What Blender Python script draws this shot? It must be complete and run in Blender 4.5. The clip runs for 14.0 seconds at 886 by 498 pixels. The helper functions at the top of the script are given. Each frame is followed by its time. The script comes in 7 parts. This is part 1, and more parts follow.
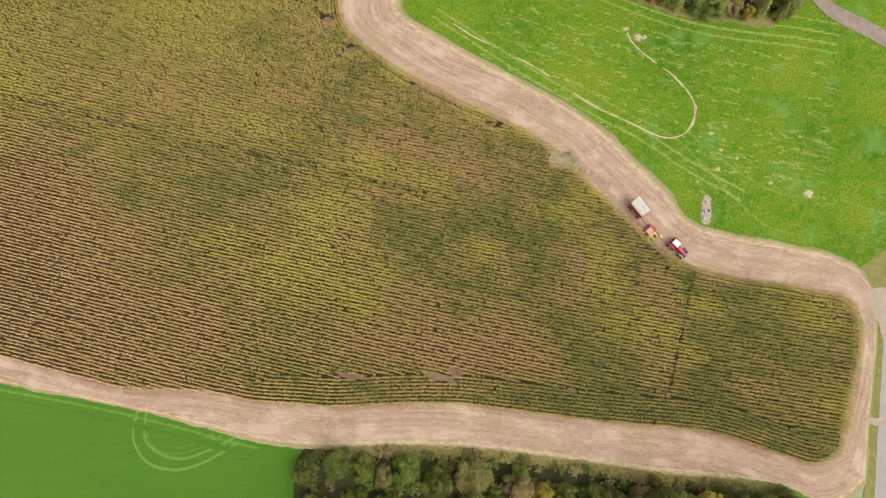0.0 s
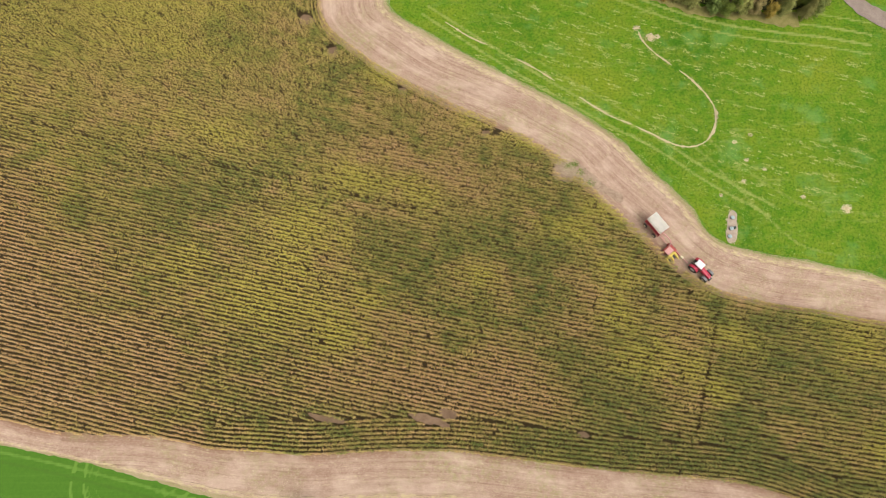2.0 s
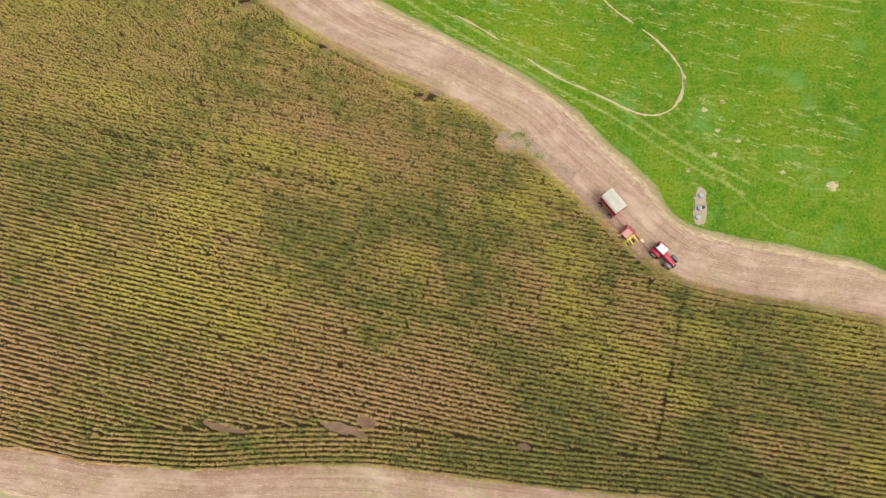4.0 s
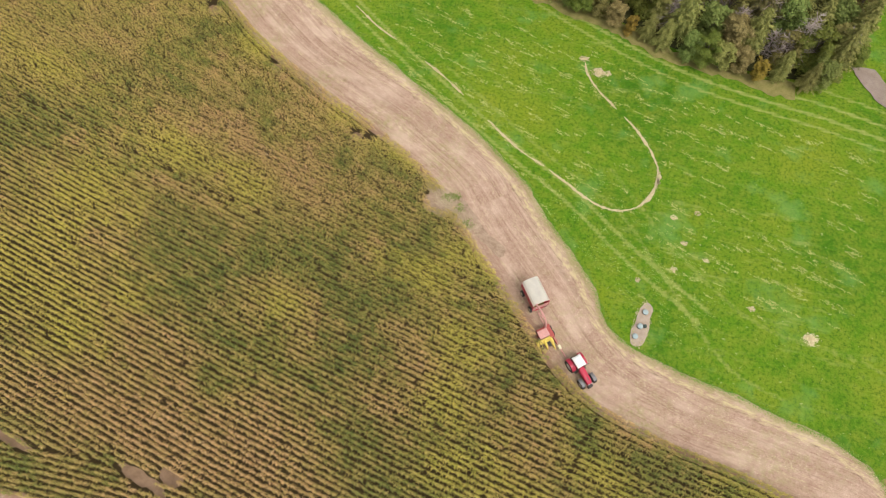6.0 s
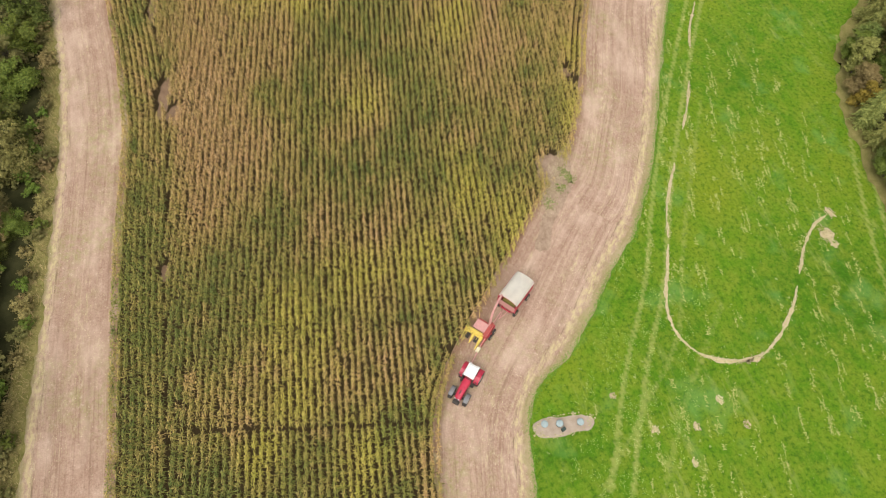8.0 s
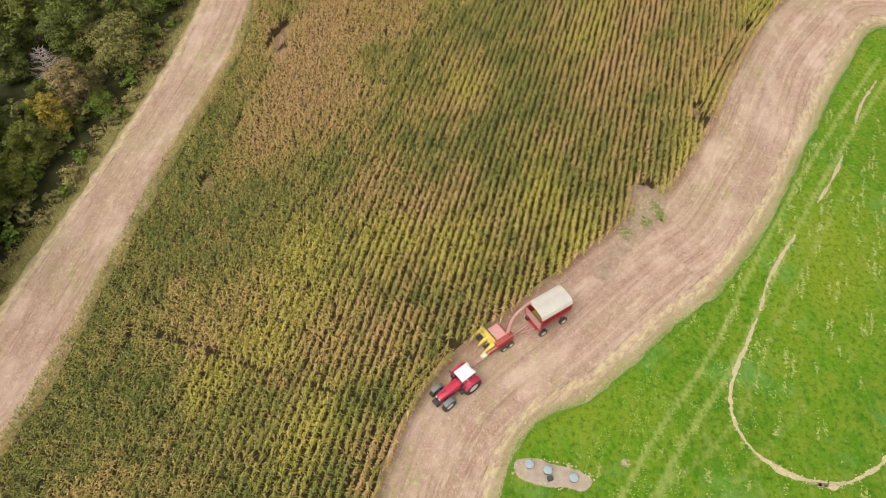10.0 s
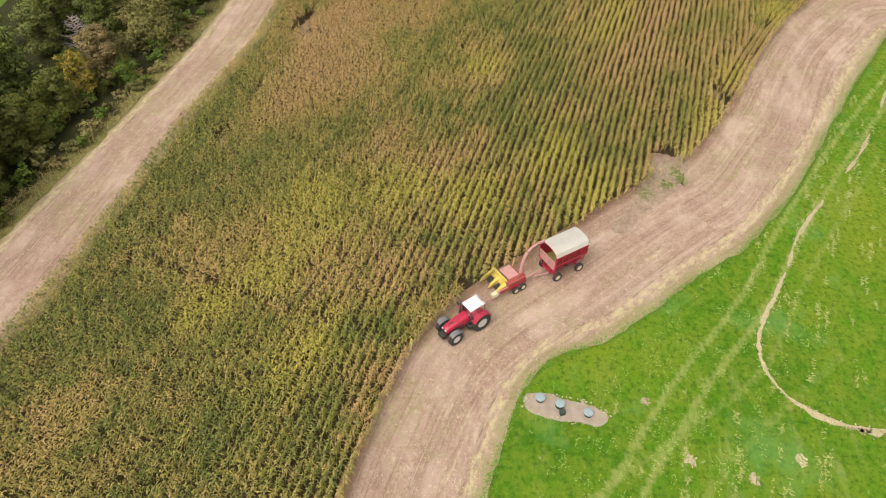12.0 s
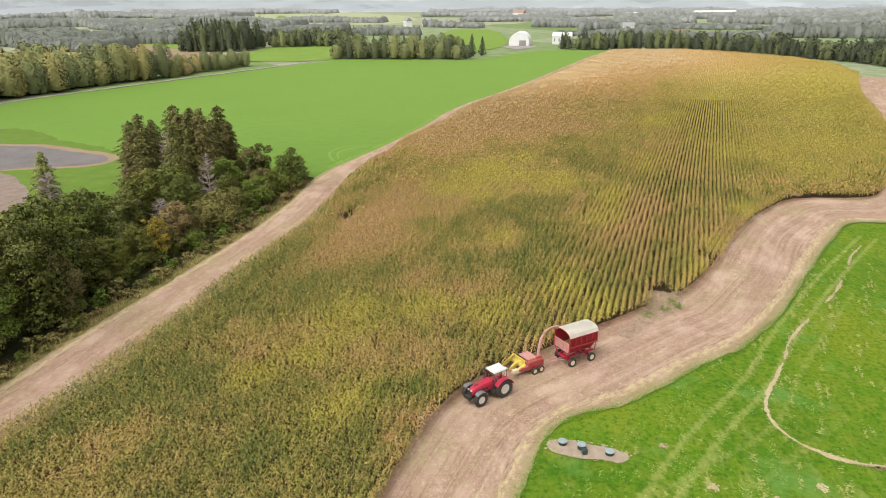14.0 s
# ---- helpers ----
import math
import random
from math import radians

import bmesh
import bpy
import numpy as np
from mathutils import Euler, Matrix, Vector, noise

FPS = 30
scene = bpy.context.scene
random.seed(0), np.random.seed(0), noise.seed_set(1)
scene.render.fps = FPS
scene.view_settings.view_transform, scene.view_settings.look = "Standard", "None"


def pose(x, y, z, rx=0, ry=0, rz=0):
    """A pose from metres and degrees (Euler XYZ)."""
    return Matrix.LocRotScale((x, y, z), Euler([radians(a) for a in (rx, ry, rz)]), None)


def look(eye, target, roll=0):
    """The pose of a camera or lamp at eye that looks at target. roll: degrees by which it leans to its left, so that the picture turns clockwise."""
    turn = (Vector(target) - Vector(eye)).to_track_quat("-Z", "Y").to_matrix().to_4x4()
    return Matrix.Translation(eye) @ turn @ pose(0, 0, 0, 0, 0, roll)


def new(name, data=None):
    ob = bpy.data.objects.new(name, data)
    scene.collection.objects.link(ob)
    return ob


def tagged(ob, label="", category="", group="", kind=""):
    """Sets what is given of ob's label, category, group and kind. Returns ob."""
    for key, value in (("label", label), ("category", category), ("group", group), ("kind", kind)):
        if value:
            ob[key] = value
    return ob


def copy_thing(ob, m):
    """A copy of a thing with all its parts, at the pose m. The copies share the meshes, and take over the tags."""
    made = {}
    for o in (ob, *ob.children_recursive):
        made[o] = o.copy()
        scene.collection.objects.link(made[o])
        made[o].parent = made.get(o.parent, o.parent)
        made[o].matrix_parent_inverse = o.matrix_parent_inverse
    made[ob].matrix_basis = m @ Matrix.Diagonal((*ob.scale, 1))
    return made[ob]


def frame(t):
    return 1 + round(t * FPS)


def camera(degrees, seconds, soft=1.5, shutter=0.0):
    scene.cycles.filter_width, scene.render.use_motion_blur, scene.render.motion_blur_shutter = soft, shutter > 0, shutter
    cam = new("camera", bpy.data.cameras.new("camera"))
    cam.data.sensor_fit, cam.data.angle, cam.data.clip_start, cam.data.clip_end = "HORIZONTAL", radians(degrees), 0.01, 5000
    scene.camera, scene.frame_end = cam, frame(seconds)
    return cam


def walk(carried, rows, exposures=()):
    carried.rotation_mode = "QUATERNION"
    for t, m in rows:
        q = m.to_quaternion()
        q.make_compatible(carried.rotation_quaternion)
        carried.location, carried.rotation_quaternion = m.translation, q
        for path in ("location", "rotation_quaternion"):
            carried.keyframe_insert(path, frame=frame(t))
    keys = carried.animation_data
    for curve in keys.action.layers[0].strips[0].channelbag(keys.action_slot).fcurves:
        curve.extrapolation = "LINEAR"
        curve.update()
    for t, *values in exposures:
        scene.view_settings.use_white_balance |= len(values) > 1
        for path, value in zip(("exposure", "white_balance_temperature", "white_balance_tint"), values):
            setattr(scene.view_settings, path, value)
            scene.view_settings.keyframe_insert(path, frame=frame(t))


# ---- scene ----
cam = camera(66.9, 14.0, soft=1.0)
METRES, EYE, TILT, LEAN, TURN = 172.0, 147.35, -78.9, 0.55, 0.0
ROWS = [
    (0.0, 0.0, 0.0, 0.0, 0.0, 0.0, -0.0),
    (0.5, -0.0007, 0.0268, -0.0033, -0.12, -0.02, 0.04),
    (1.0, -0.0019, 0.0543, -0.0051, -0.22, 0.62, 0.08),
    (1.5, -0.0024, 0.0808, -0.0078, -0.3, 2.78, 0.09),
    (2.0, 0.0038, 0.1075, -0.0107, -0.49, 2.74, 0.1),
    (2.5, 0.0172, 0.1347, -0.0148, -0.62, 2.74, 0.15),
    (3.0, 0.0368, 0.1606, -0.0184, -0.79, 2.72, 0.14),
    (5.5, 0.1742, 0.2901, -0.0382, 0.23, 7.79, -2.35),
    (6.0, 0.2231, 0.3163, -0.0391, 2.53, 11.74, -14.17),
    (6.5, 0.2758, 0.3441, -0.0377, 4.98, 15.34, -26.38),
    (7.0, 0.3311, 0.3738, -0.0305, 8.71, 14.63, -41.33),
    (7.5, 0.3802, 0.4026, -0.0101, 17.66, 7.32, -60.01),
    (8.0, 0.4212, 0.4332, 0.0222, 28.71, -2.08, -70.2),
    (10.5, 0.4641, 0.5444, 0.0683, 115.05, -77.75, -77.88),
    (11.0, 0.4763, 0.5598, 0.0679, 116.15, -78.8, -77.72),
    (11.5, 0.4951, 0.5764, 0.0676, 117.34, -77.12, -77.63),
    (12.0, 0.5154, 0.5932, 0.0668, 119.65, -75.52, -77.35),
    (12.5, 0.5378, 0.6106, 0.0662, 122.12, -74.2, -77.02),
    (13.0, 0.5616, 0.6276, 0.0659, 123.87, -67.07, -76.64),
    (13.5, 0.5964, 0.6478, 0.0641, 123.68, -62.39, -76.69),
    (14.0, 0.6284, 0.664, 0.0585, 122.98, -53.15, -76.47),
]
walk(cam, [(t, pose(0, 0, EYE, TILT, LEAN, TURN) @ pose(METRES * x, METRES * y, METRES * z, 90 + pitch, roll, yaw)) for t, x, y, z, yaw, pitch, roll in ROWS],
     exposures=[(0.0, 0.0), (14.0, 0.0)])

# ---- world and sun: bright overcast day ----
SUN_AZ, SUN_EL = 325.0, 60.0
world = bpy.data.worlds.new("sky")
scene.world = world
world.use_nodes = True
wn = world.node_tree
sky = wn.nodes.new("ShaderNodeTexSky")
sky.sky_type = "NISHITA"
sky.sun_disc = False
sky.sun_elevation = radians(SUN_EL)
sky.sun_rotation = radians(90 - SUN_AZ)
sky.dust_density, sky.air_density, sky.ozone_density = 4.0, 1.2, 1.0
pale = wn.nodes.new("ShaderNodeHueSaturation")
pale.inputs["Saturation"].default_value = 0.08
pale.inputs["Value"].default_value = 1.0
wn.links.new(sky.outputs[0], pale.inputs["Color"])
wn.links.new(pale.outputs[0], wn.nodes["Background"].inputs["Color"])
wn.nodes["Background"].inputs["Strength"].default_value = 0.18
sun_data = bpy.data.lights.new("sun", "SUN")
sun_data.energy, sun_data.angle, sun_data.color = 1.35, radians(40), (1.0, 0.90, 0.78)
sun = new("sun", sun_data)
sun.matrix_world = look((0, 0, 300), (-300 * math.cos(radians(SUN_AZ)) / math.tan(radians(SUN_EL)), -300 * math.sin(radians(SUN_AZ)) / math.tan(radians(SUN_EL)), 0))


# ---- materials ----
class Nodes:
    """A small builder of procedural materials."""

    def __init__(self, name, rough=0.8, metal=0.0):
        self.mat = bpy.data.materials.new(name)
        self.mat.use_nodes = True
        self.t = self.mat.node_tree
        self.bsdf = self.t.nodes["Principled BSDF"]
        self.bsdf.inputs["Roughness"].default_value = rough
        self.bsdf.inputs["Metallic"].default_value = metal
        if rough > 0.8:
            self.bsdf.inputs["Specular IOR Level"].default_value = 0.12

    def node(self, kind, **values):
        n = self.t.nodes.new(kind)
        for k, v in values.items():
            n.inputs[k].default_value = v
        return n

    def link(self, a, b):
        self.t.links.new(a, b)

    def coords(self, kind="Object", scale=(1, 1, 1), turn=0.0):
        if kind == "Position":
            src = self.node("ShaderNodeNewGeometry").outputs["Position"]
        else:
            src = self.node("ShaderNodeTexCoord").outputs[kind]
        m = self.node("ShaderNodeMapping")
        m.inputs["Scale"].default_value = scale
        m.inputs["Rotation"].default_value = (0, 0, radians(turn))
        self.link(src, m.inputs["Vector"])
        return m.outputs[0]

    def noise(self, coords, scale, detail=4, rough=0.6):
        n = self.node("ShaderNodeTexNoise", Scale=scale, Detail=detail, Roughness=rough)
        self.link(coords, n.inputs["Vector"])
        return n.outputs["Fac"]

    def ramp(self, fac, *stops):
        r = self.node("ShaderNodeValToRGB")
        e = r.color_ramp.elements
        while len(e) < len(stops):
            e.new(0.5)
        for el, (p, c) in zip(e, stops):
            el.position = p
            el.color = (*c, 1) if not isinstance(c, (int, float)) else (c, c, c, 1)
        self.link(fac, r.inputs[0])
        return r.outputs[0]

    def mix(self, fac, a, b, blend="MIX"):
        m = self.t.nodes.new("ShaderNodeMix")
        m.data_type, m.blend_type = "RGBA", blend
        for sock, v in ((m.inputs[0], fac), (m.inputs[6], a), (m.inputs[7], b)):
            if isinstance(v, (int, float)):
                sock.default_value = v
            elif isinstance(v, tuple):
                sock.default_value = (*v, 1)
            else:
                self.link(v, sock)
        return m.outputs[2]

    def maths(self, op, a, b=0.0):
        m = self.t.nodes.new("ShaderNodeMath")
        m.operation = op
        for sock, v in ((m.inputs[0], a), (m.inputs[1], b)):
            if isinstance(v, (int, float)):
                sock.default_value = v
            else:
                self.link(v, sock)
        return m.outputs[0]

    def attr(self, name):
        a = self.node("ShaderNodeAttribute")
        a.attribute_name = name
        return a.outputs["Fac"]

    def island(self):
        return self.node("ShaderNodeNewGeometry").outputs["Random Per Island"]

    def object_random(self):
        return self.node("ShaderNodeObjectInfo").outputs["Random"]

    def bump(self, height, strength=0.4, distance=0.05):
        b = self.node("ShaderNodeBump", Strength=strength, Distance=distance)
        self.link(height, b.inputs["Height"])
        self.link(b.outputs[0], self.bsdf.inputs["Normal"])

    def done(self, color):
        if isinstance(color, tuple):
            self.bsdf.inputs["Base Color"].default_value = (*color, 1)
        else:
            self.link(color, self.bsdf.inputs["Base Color"])
        return self.mat


def mat_soil(name, dark, light, scale=0.6):
    n = Nodes(name, 0.95)
    p = n.coords("Position")
    a, b = n.noise(p, scale, 5), n.noise(p, scale * 14, 3)
    c = n.mix(0.45, n.ramp(a, (0.3, dark), (0.7, light)), n.ramp(b, (0.3, dark), (0.72, light)))
    n.bump(b, 0.5, 0.06)
    return n.done(c)


def mat_stubble():
    """Cut stubble: dusty tan soil with faint streaks along the driving direction, ruts, straw and weeds."""
    n = Nodes("stubble", 0.95)
    p = n.coords("Position")
    s1 = n.noise(n.coords("UV", (0.05, 0.9, 1)), 1.0, 5, 0.65)
    s2 = n.noise(n.coords("UV", (0.30, 4.0, 1)), 1.0, 4, 0.65)
    big, mid, grain = n.noise(p, 0.07, 4), n.noise(p, 0.45, 5, 0.65), n.noise(p, 4.5, 4, 0.7)
    blend = n.maths("ADD", n.maths("MULTIPLY", s1, 0.55), n.maths("MULTIPLY", mid, 0.45))
    c = n.ramp(blend, (0.34, (0.295, 0.182, 0.128)), (0.48, (0.41, 0.270, 0.200)), (0.64, (0.51, 0.36, 0.275)))
    c = n.mix(n.ramp(s2, (0.45, 0.0), (0.72, 0.25)), c, (0.54, 0.40, 0.29))
    c = n.mix(n.ramp(grain, (0.33, 0.55), (0.55, 0.0)), c, (0.24, 0.155, 0.105))
    side = n.node("ShaderNodeSeparateXYZ")
    n.link(n.coords("UV"), side.inputs[0])
    fresh = n.maths("ADD", side.outputs[1], n.maths("MULTIPLY", n.noise(p, 0.5, 4, 0.7), 1.4))
    c = n.mix(n.ramp(n.maths("MULTIPLY", fresh, 0.4), (0.42, 0.85), (0.62, 0.5), (1.0, 0.0)), c, (0.26, 0.145, 0.088))
    rut = n.noise(n.coords("UV", (0.018, 0.8, 1)), 1.0, 2, 0.5)
    c = n.mix(n.maths("MULTIPLY", n.ramp(rut, (0.56, 0.0), (0.64, 0.45)), n.ramp(mid, (0.4, 0.1), (0.6, 1.0))), c, (0.26, 0.175, 0.12))
    straw = n.noise(n.coords("UV", (0.7, 2.2, 1)), 1.0, 4, 0.75)
    gate = n.ramp(n.noise(n.coords("UV", (0.04, 0.35, 1)), 1.0, 3, 0.6), (0.46, 0.0), (0.6, 1.0))
    c = n.mix(n.maths("MULTIPLY", n.ramp(straw, (0.52, 0.0), (0.64, 0.75)), gate), c, (0.55, 0.46, 0.27))
    weed = n.maths("MULTIPLY", n.ramp(big, (0.48, 0.0), (0.62, 0.9)), n.ramp(n.noise(p, 1.1, 4, 0.7), (0.42, 0.0), (0.60, 0.75)))
    c = n.mix(weed, c, (0.33, 0.31, 0.13))
    clod = n.noise(p, 1.7, 6, 0.8)
    c = n.mix(n.ramp(clod, (0.36, 0.45), (0.47, 0.0)), c, (0.24, 0.16, 0.105))
    c = n.mix(n.ramp(clod, (0.55, 0.0), (0.66, 0.55)), c, (0.62, 0.49, 0.375))
    lines = n.noise(n.coords("UV", (0.035, 2.4, 1)), 1.0, 4, 0.6)
    c = n.mix(n.ramp(lines, (0.36, 0.42), (0.45, 0.0)), c, (0.23, 0.145, 0.10))
    c = n.mix(n.ramp(lines, (0.56, 0.0), (0.68, 0.30)), c, (0.62, 0.47, 0.36))
    pool = n.noise(n.coords("UV", (0.10, 0.22, 1)), 1.0, 4, 0.6)
    c = n.mix(n.ramp(pool, (0.50, 0.0), (0.64, 0.5)), c, (0.60, 0.45, 0.345))
    c = n.mix(n.ramp(pool, (0.34, 0.2), (0.46, 0.0)), c, (0.31, 0.215, 0.135))
    edge = n.attr("edge")
    ragged_edge = n.maths("ADD", edge, n.maths("MULTIPLY", n.maths("SUBTRACT", n.noise(p, 0.35, 3, 0.6), 0.5), 0.35))
    windrow = n.maths("MULTIPLY", n.ramp(ragged_edge, (0.22, 0.0), (0.34, 1.0), (0.46, 1.0), (0.62, 0.0)), n.ramp(n.noise(n.coords("UV", (0.9, 1.8, 1)), 1.0, 4, 0.75), (0.42, 0.0), (0.6, 0.85)))
    c = n.mix(windrow, c, (0.56, 0.47, 0.25))
    crack = n.maths("MULTIPLY", n.ramp(ragged_edge, (0.20, 0.0), (0.26, 1.0), (0.34, 0.0)), n.ramp(n.noise(n.coords("UV", (0.35, 3.5, 1)), 1.0, 3, 0.7), (0.52, 0.0), (0.6, 0.7)))
    c = n.mix(crack, c, (0.16, 0.11, 0.07))
    c = n.mix(n.maths("MULTIPLY", n.ramp(n.maths("ADD", edge, n.maths("MULTIPLY", n.noise(p, 0.7, 4, 0.7), 0.7)), (0.85, 0.0), (1.3, 1.0)), 0.5), c, (0.27, 0.27, 0.09))
    n.bump(grain, 0.6, 0.08)
    return n.done(c)


def mat_meadow():
    """Mown grass with clover, straw left in swaths, worn wheel marks (attribute worn)."""
    n = Nodes("meadow", 0.9)
    p = n.coords("Position")
    big, mid, fine = n.noise(p, 0.045, 4), n.noise(p, 0.45, 5, 0.65), n.noise(p, 1.9, 6, 0.75)
    c = n.ramp(big, (0.3, (0.048, 0.145, 0.006)), (0.5, (0.098, 0.205, 0.009)), (0.68, (0.185, 0.240, 0.014)))
    c = n.mix(n.ramp(mid, (0.40, 0.0), (0.68, 0.7)), c, (0.205, 0.250, 0.024))
    c = n.mix(n.ramp(fine, (0.37, 0.8), (0.51, 0.0)), c, (0.042, 0.108, 0.007))
    c = n.mix(n.ramp(fine, (0.55, 0.0), (0.68, 0.6)), c, (0.19, 0.285, 0.03))
    pale = n.ramp(n.noise(p, 0.12, 3), (0.56, 0.0), (0.68, 0.5))
    c = n.mix(pale, c, (0.13, 0.28, 0.065))
    sw = n.noise(n.coords("Position", (0.16, 1.0, 1), 8), 0.55, 4, 0.75)
    gate = n.ramp(n.noise(p, 0.03, 3), (0.42, 0.0), (0.58, 1.0))
    dash = n.maths("MULTIPLY", n.ramp(sw, (0.55, 0.0), (0.63, 0.9)), n.maths("MULTIPLY", gate, n.ramp(mid, (0.4, 0.2), (0.6, 1.0))))
    c = n.mix(n.maths("MULTIPLY", dash, 0.35), c, (0.34, 0.38, 0.12))
    speck = n.ramp(n.noise(p, 1.1, 3, 0.7), (0.66, 0.0), (0.72, 0.6))
    c = n.mix(speck, c, (0.36, 0.40, 0.16))
    worn = n.maths("ADD", n.attr("worn"), n.maths("MULTIPLY", n.maths("SUBTRACT", n.noise(p, 0.9, 4, 0.7), 0.5), 0.9))
    c = n.mix(n.ramp(worn, (0.35, 0.0), (0.75, 0.7)), c, (0.29, 0.33, 0.085))
    c = n.mix(n.ramp(worn, (0.8, 0.0), (1.2, 0.8)), c, (0.40, 0.36, 0.15))
    n.bump(fine, 0.6, 0.1)
    return n.done(c)


def mat_green_crop():
    n = Nodes("green_crop", 0.85)
    p = n.coords("Position")
    a, b = n.noise(p, 0.02, 4), n.noise(p, 1.6, 4, 0.7)
    drill = n.noise(n.coords("Position", (0.05, 1.0, 1), 13), 1.1, 3)
    c = n.ramp(a, (0.3, (0.050, 0.145, 0.010)), (0.7, (0.072, 0.172, 0.014)))
    c = n.mix(n.ramp(b, (0.35, 0.5), (0.6, 0.0)), c, (0.034, 0.112, 0.008))
    c = n.mix(n.ramp(drill, (0.5, 0.0), (0.75, 0.25)), c, (0.10, 0.22, 0.025))
    worn = n.maths("ADD", n.attr("worn"), n.maths("MULTIPLY", n.maths("SUBTRACT", n.noise(p, 0.6, 3), 0.5), 0.5))
    c = n.mix(n.ramp(worn, (0.4, 0.0), (0.8, 0.55)), c, (0.17, 0.30, 0.05))
    c = n.mix(n.ramp(n.maths("MULTIPLY", worn, -1.0), (0.3, 0.0), (0.7, 0.7)), c, (0.05, 0.115, 0.012))
    n.bump(b, 0.5, 0.08)
    n.bsdf.inputs["Sheen Weight"].default_value = 0.5
    n.bsdf.inputs["Sheen Roughness"].default_value = 0.6
    n.bsdf.inputs["Sheen Tint"].default_value = (0.66, 0.90, 0.22, 1)
    return n.done(c)


def mat_countryside():
    """Far ground: a patchwork of pale fields and woods' floors."""
    n = Nodes("countryside", 0.95)
    p = n.coords("Position")
    v = n.node("ShaderNodeTexVoronoi", Scale=0.0042)
    n.link(p, v.inputs["Vector"])
    patch = n.node("ShaderNodeSeparateColor")
    n.link(v.outputs["Color"], patch.inputs[0])
    c = n.ramp(patch.outputs[0], (0.0, (0.22, 0.30, 0.11)), (0.35, (0.27, 0.33, 0.17)), (0.6, (0.34, 0.38, 0.24)), (0.85, (0.42, 0.42, 0.30)))
    c = n.mix(n.ramp(n.noise(p, 0.08, 4), (0.35, 0.5), (0.65, 0.0)), c, (0.10, 0.17, 0.04))
    return n.done(c)


def mat_leaf(name, dark, mid, light, rough=0.6, hue=0.455):
    """Leaves that vary leaf by leaf and tree by tree."""
    n = Nodes(name, rough)
    c = n.ramp(n.island(), (0.0, dark), (0.5, mid), (1.0, light))
    h = n.node("ShaderNodeHueSaturation")
    n.link(n.maths("ADD", hue, n.maths("MULTIPLY", n.object_random(), 0.04)), h.inputs["Hue"])
    n.link(n.maths("ADD", 0.8, n.maths("MULTIPLY", n.object_random(), 0.4)), h.inputs["Value"])
    n.link(c, h.inputs["Color"])
    n.bsdf.inputs["Specular IOR Level"].default_value = 0.25
    return n.done(h.outputs[0])


def mat_bark(name="bark", dark=(0.05, 0.04, 0.03), light=(0.16, 0.13, 0.10)):
    n = Nodes(name, 0.9)
    a = n.noise(n.coords("Object", (3, 3, 0.5)), 3.0, 4)
    n.bump(a, 0.6, 0.03)
    return n.done(n.ramp(a, (0.3, dark), (0.7, light)))


def mat_paint(name, color, rough=0.35, metal=0.0, dust=(0.35, 0.27, 0.2), amount=0.25, scale=2.5):
    """Painted or bare sheet with dust, scuffs and faded patches."""
    n = Nodes(name, rough, metal)
    p = n.coords("Object")
    a, b = n.noise(p, scale, 4, 0.65), n.noise(p, scale * 9, 3, 0.7)
    shade = tuple(x * (0.88 if min(color) > 0.5 else 0.72) for x in color)
    c = n.mix(n.ramp(a, (0.35, 0.7), (0.65, 0.0)), color, shade)
    c = n.mix(n.maths("MULTIPLY", n.ramp(b, (0.45, 0.0), (0.75, 1.0)), amount), c, dust)
    n.link(n.ramp(a, (0.3, rough * 0.8), (0.7, min(1.0, rough * 1.5))), n.bsdf.inputs["Roughness"])
    return n.done(c)


def mat_corn():
    """Maize leaves: green, yellowing and dry, by the plant's ripeness (attribute ripe), which also carries painted
    shade on low leaves.
    """
    n = Nodes("maize_leaf", 0.5)
    r = n.maths("ADD", n.attr("ripe"), n.maths("MULTIPLY", n.maths("SUBTRACT", n.island(), 0.5), 0.12))
    c = n.ramp(r, (0.0, (0.130, 0.174, 0.038)), (0.2, (0.232, 0.242, 0.056)), (0.4, (0.40, 0.315, 0.090)), (0.56, (0.525, 0.380, 0.135)), (0.70, (0.55, 0.340, 0.150)), (0.86, (0.63, 0.435, 0.205)), (1.0, (0.66, 0.505, 0.295)))
    c = n.mix(n.maths("MULTIPLY", n.attr("lime"), 0.80), c, (0.63, 0.575, 0.085))
    n.bsdf.inputs["Specular IOR Level"].default_value = 0.25
    h = n.node("ShaderNodeHueSaturation")
    n.link(n.maths("ADD", 0.78, n.maths("MULTIPLY", n.island(), 0.46)), h.inputs["Value"])
    n.link(c, h.inputs["Color"])
    return n.done(h.outputs[0])


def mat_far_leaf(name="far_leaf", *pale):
    """Distant woods; tint 0 is dark conifer, 1 pale and autumnal. The colours given as pale have haze painted in."""
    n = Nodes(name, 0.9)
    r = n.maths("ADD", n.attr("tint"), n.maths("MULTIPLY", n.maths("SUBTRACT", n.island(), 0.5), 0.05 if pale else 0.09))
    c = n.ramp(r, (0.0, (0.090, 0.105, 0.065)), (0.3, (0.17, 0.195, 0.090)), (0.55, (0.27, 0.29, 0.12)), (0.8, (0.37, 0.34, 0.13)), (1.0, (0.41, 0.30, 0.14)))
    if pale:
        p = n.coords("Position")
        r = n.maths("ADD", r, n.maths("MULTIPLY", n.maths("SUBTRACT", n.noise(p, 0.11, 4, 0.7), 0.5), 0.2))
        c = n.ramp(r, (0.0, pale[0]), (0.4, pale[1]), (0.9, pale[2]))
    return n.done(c)


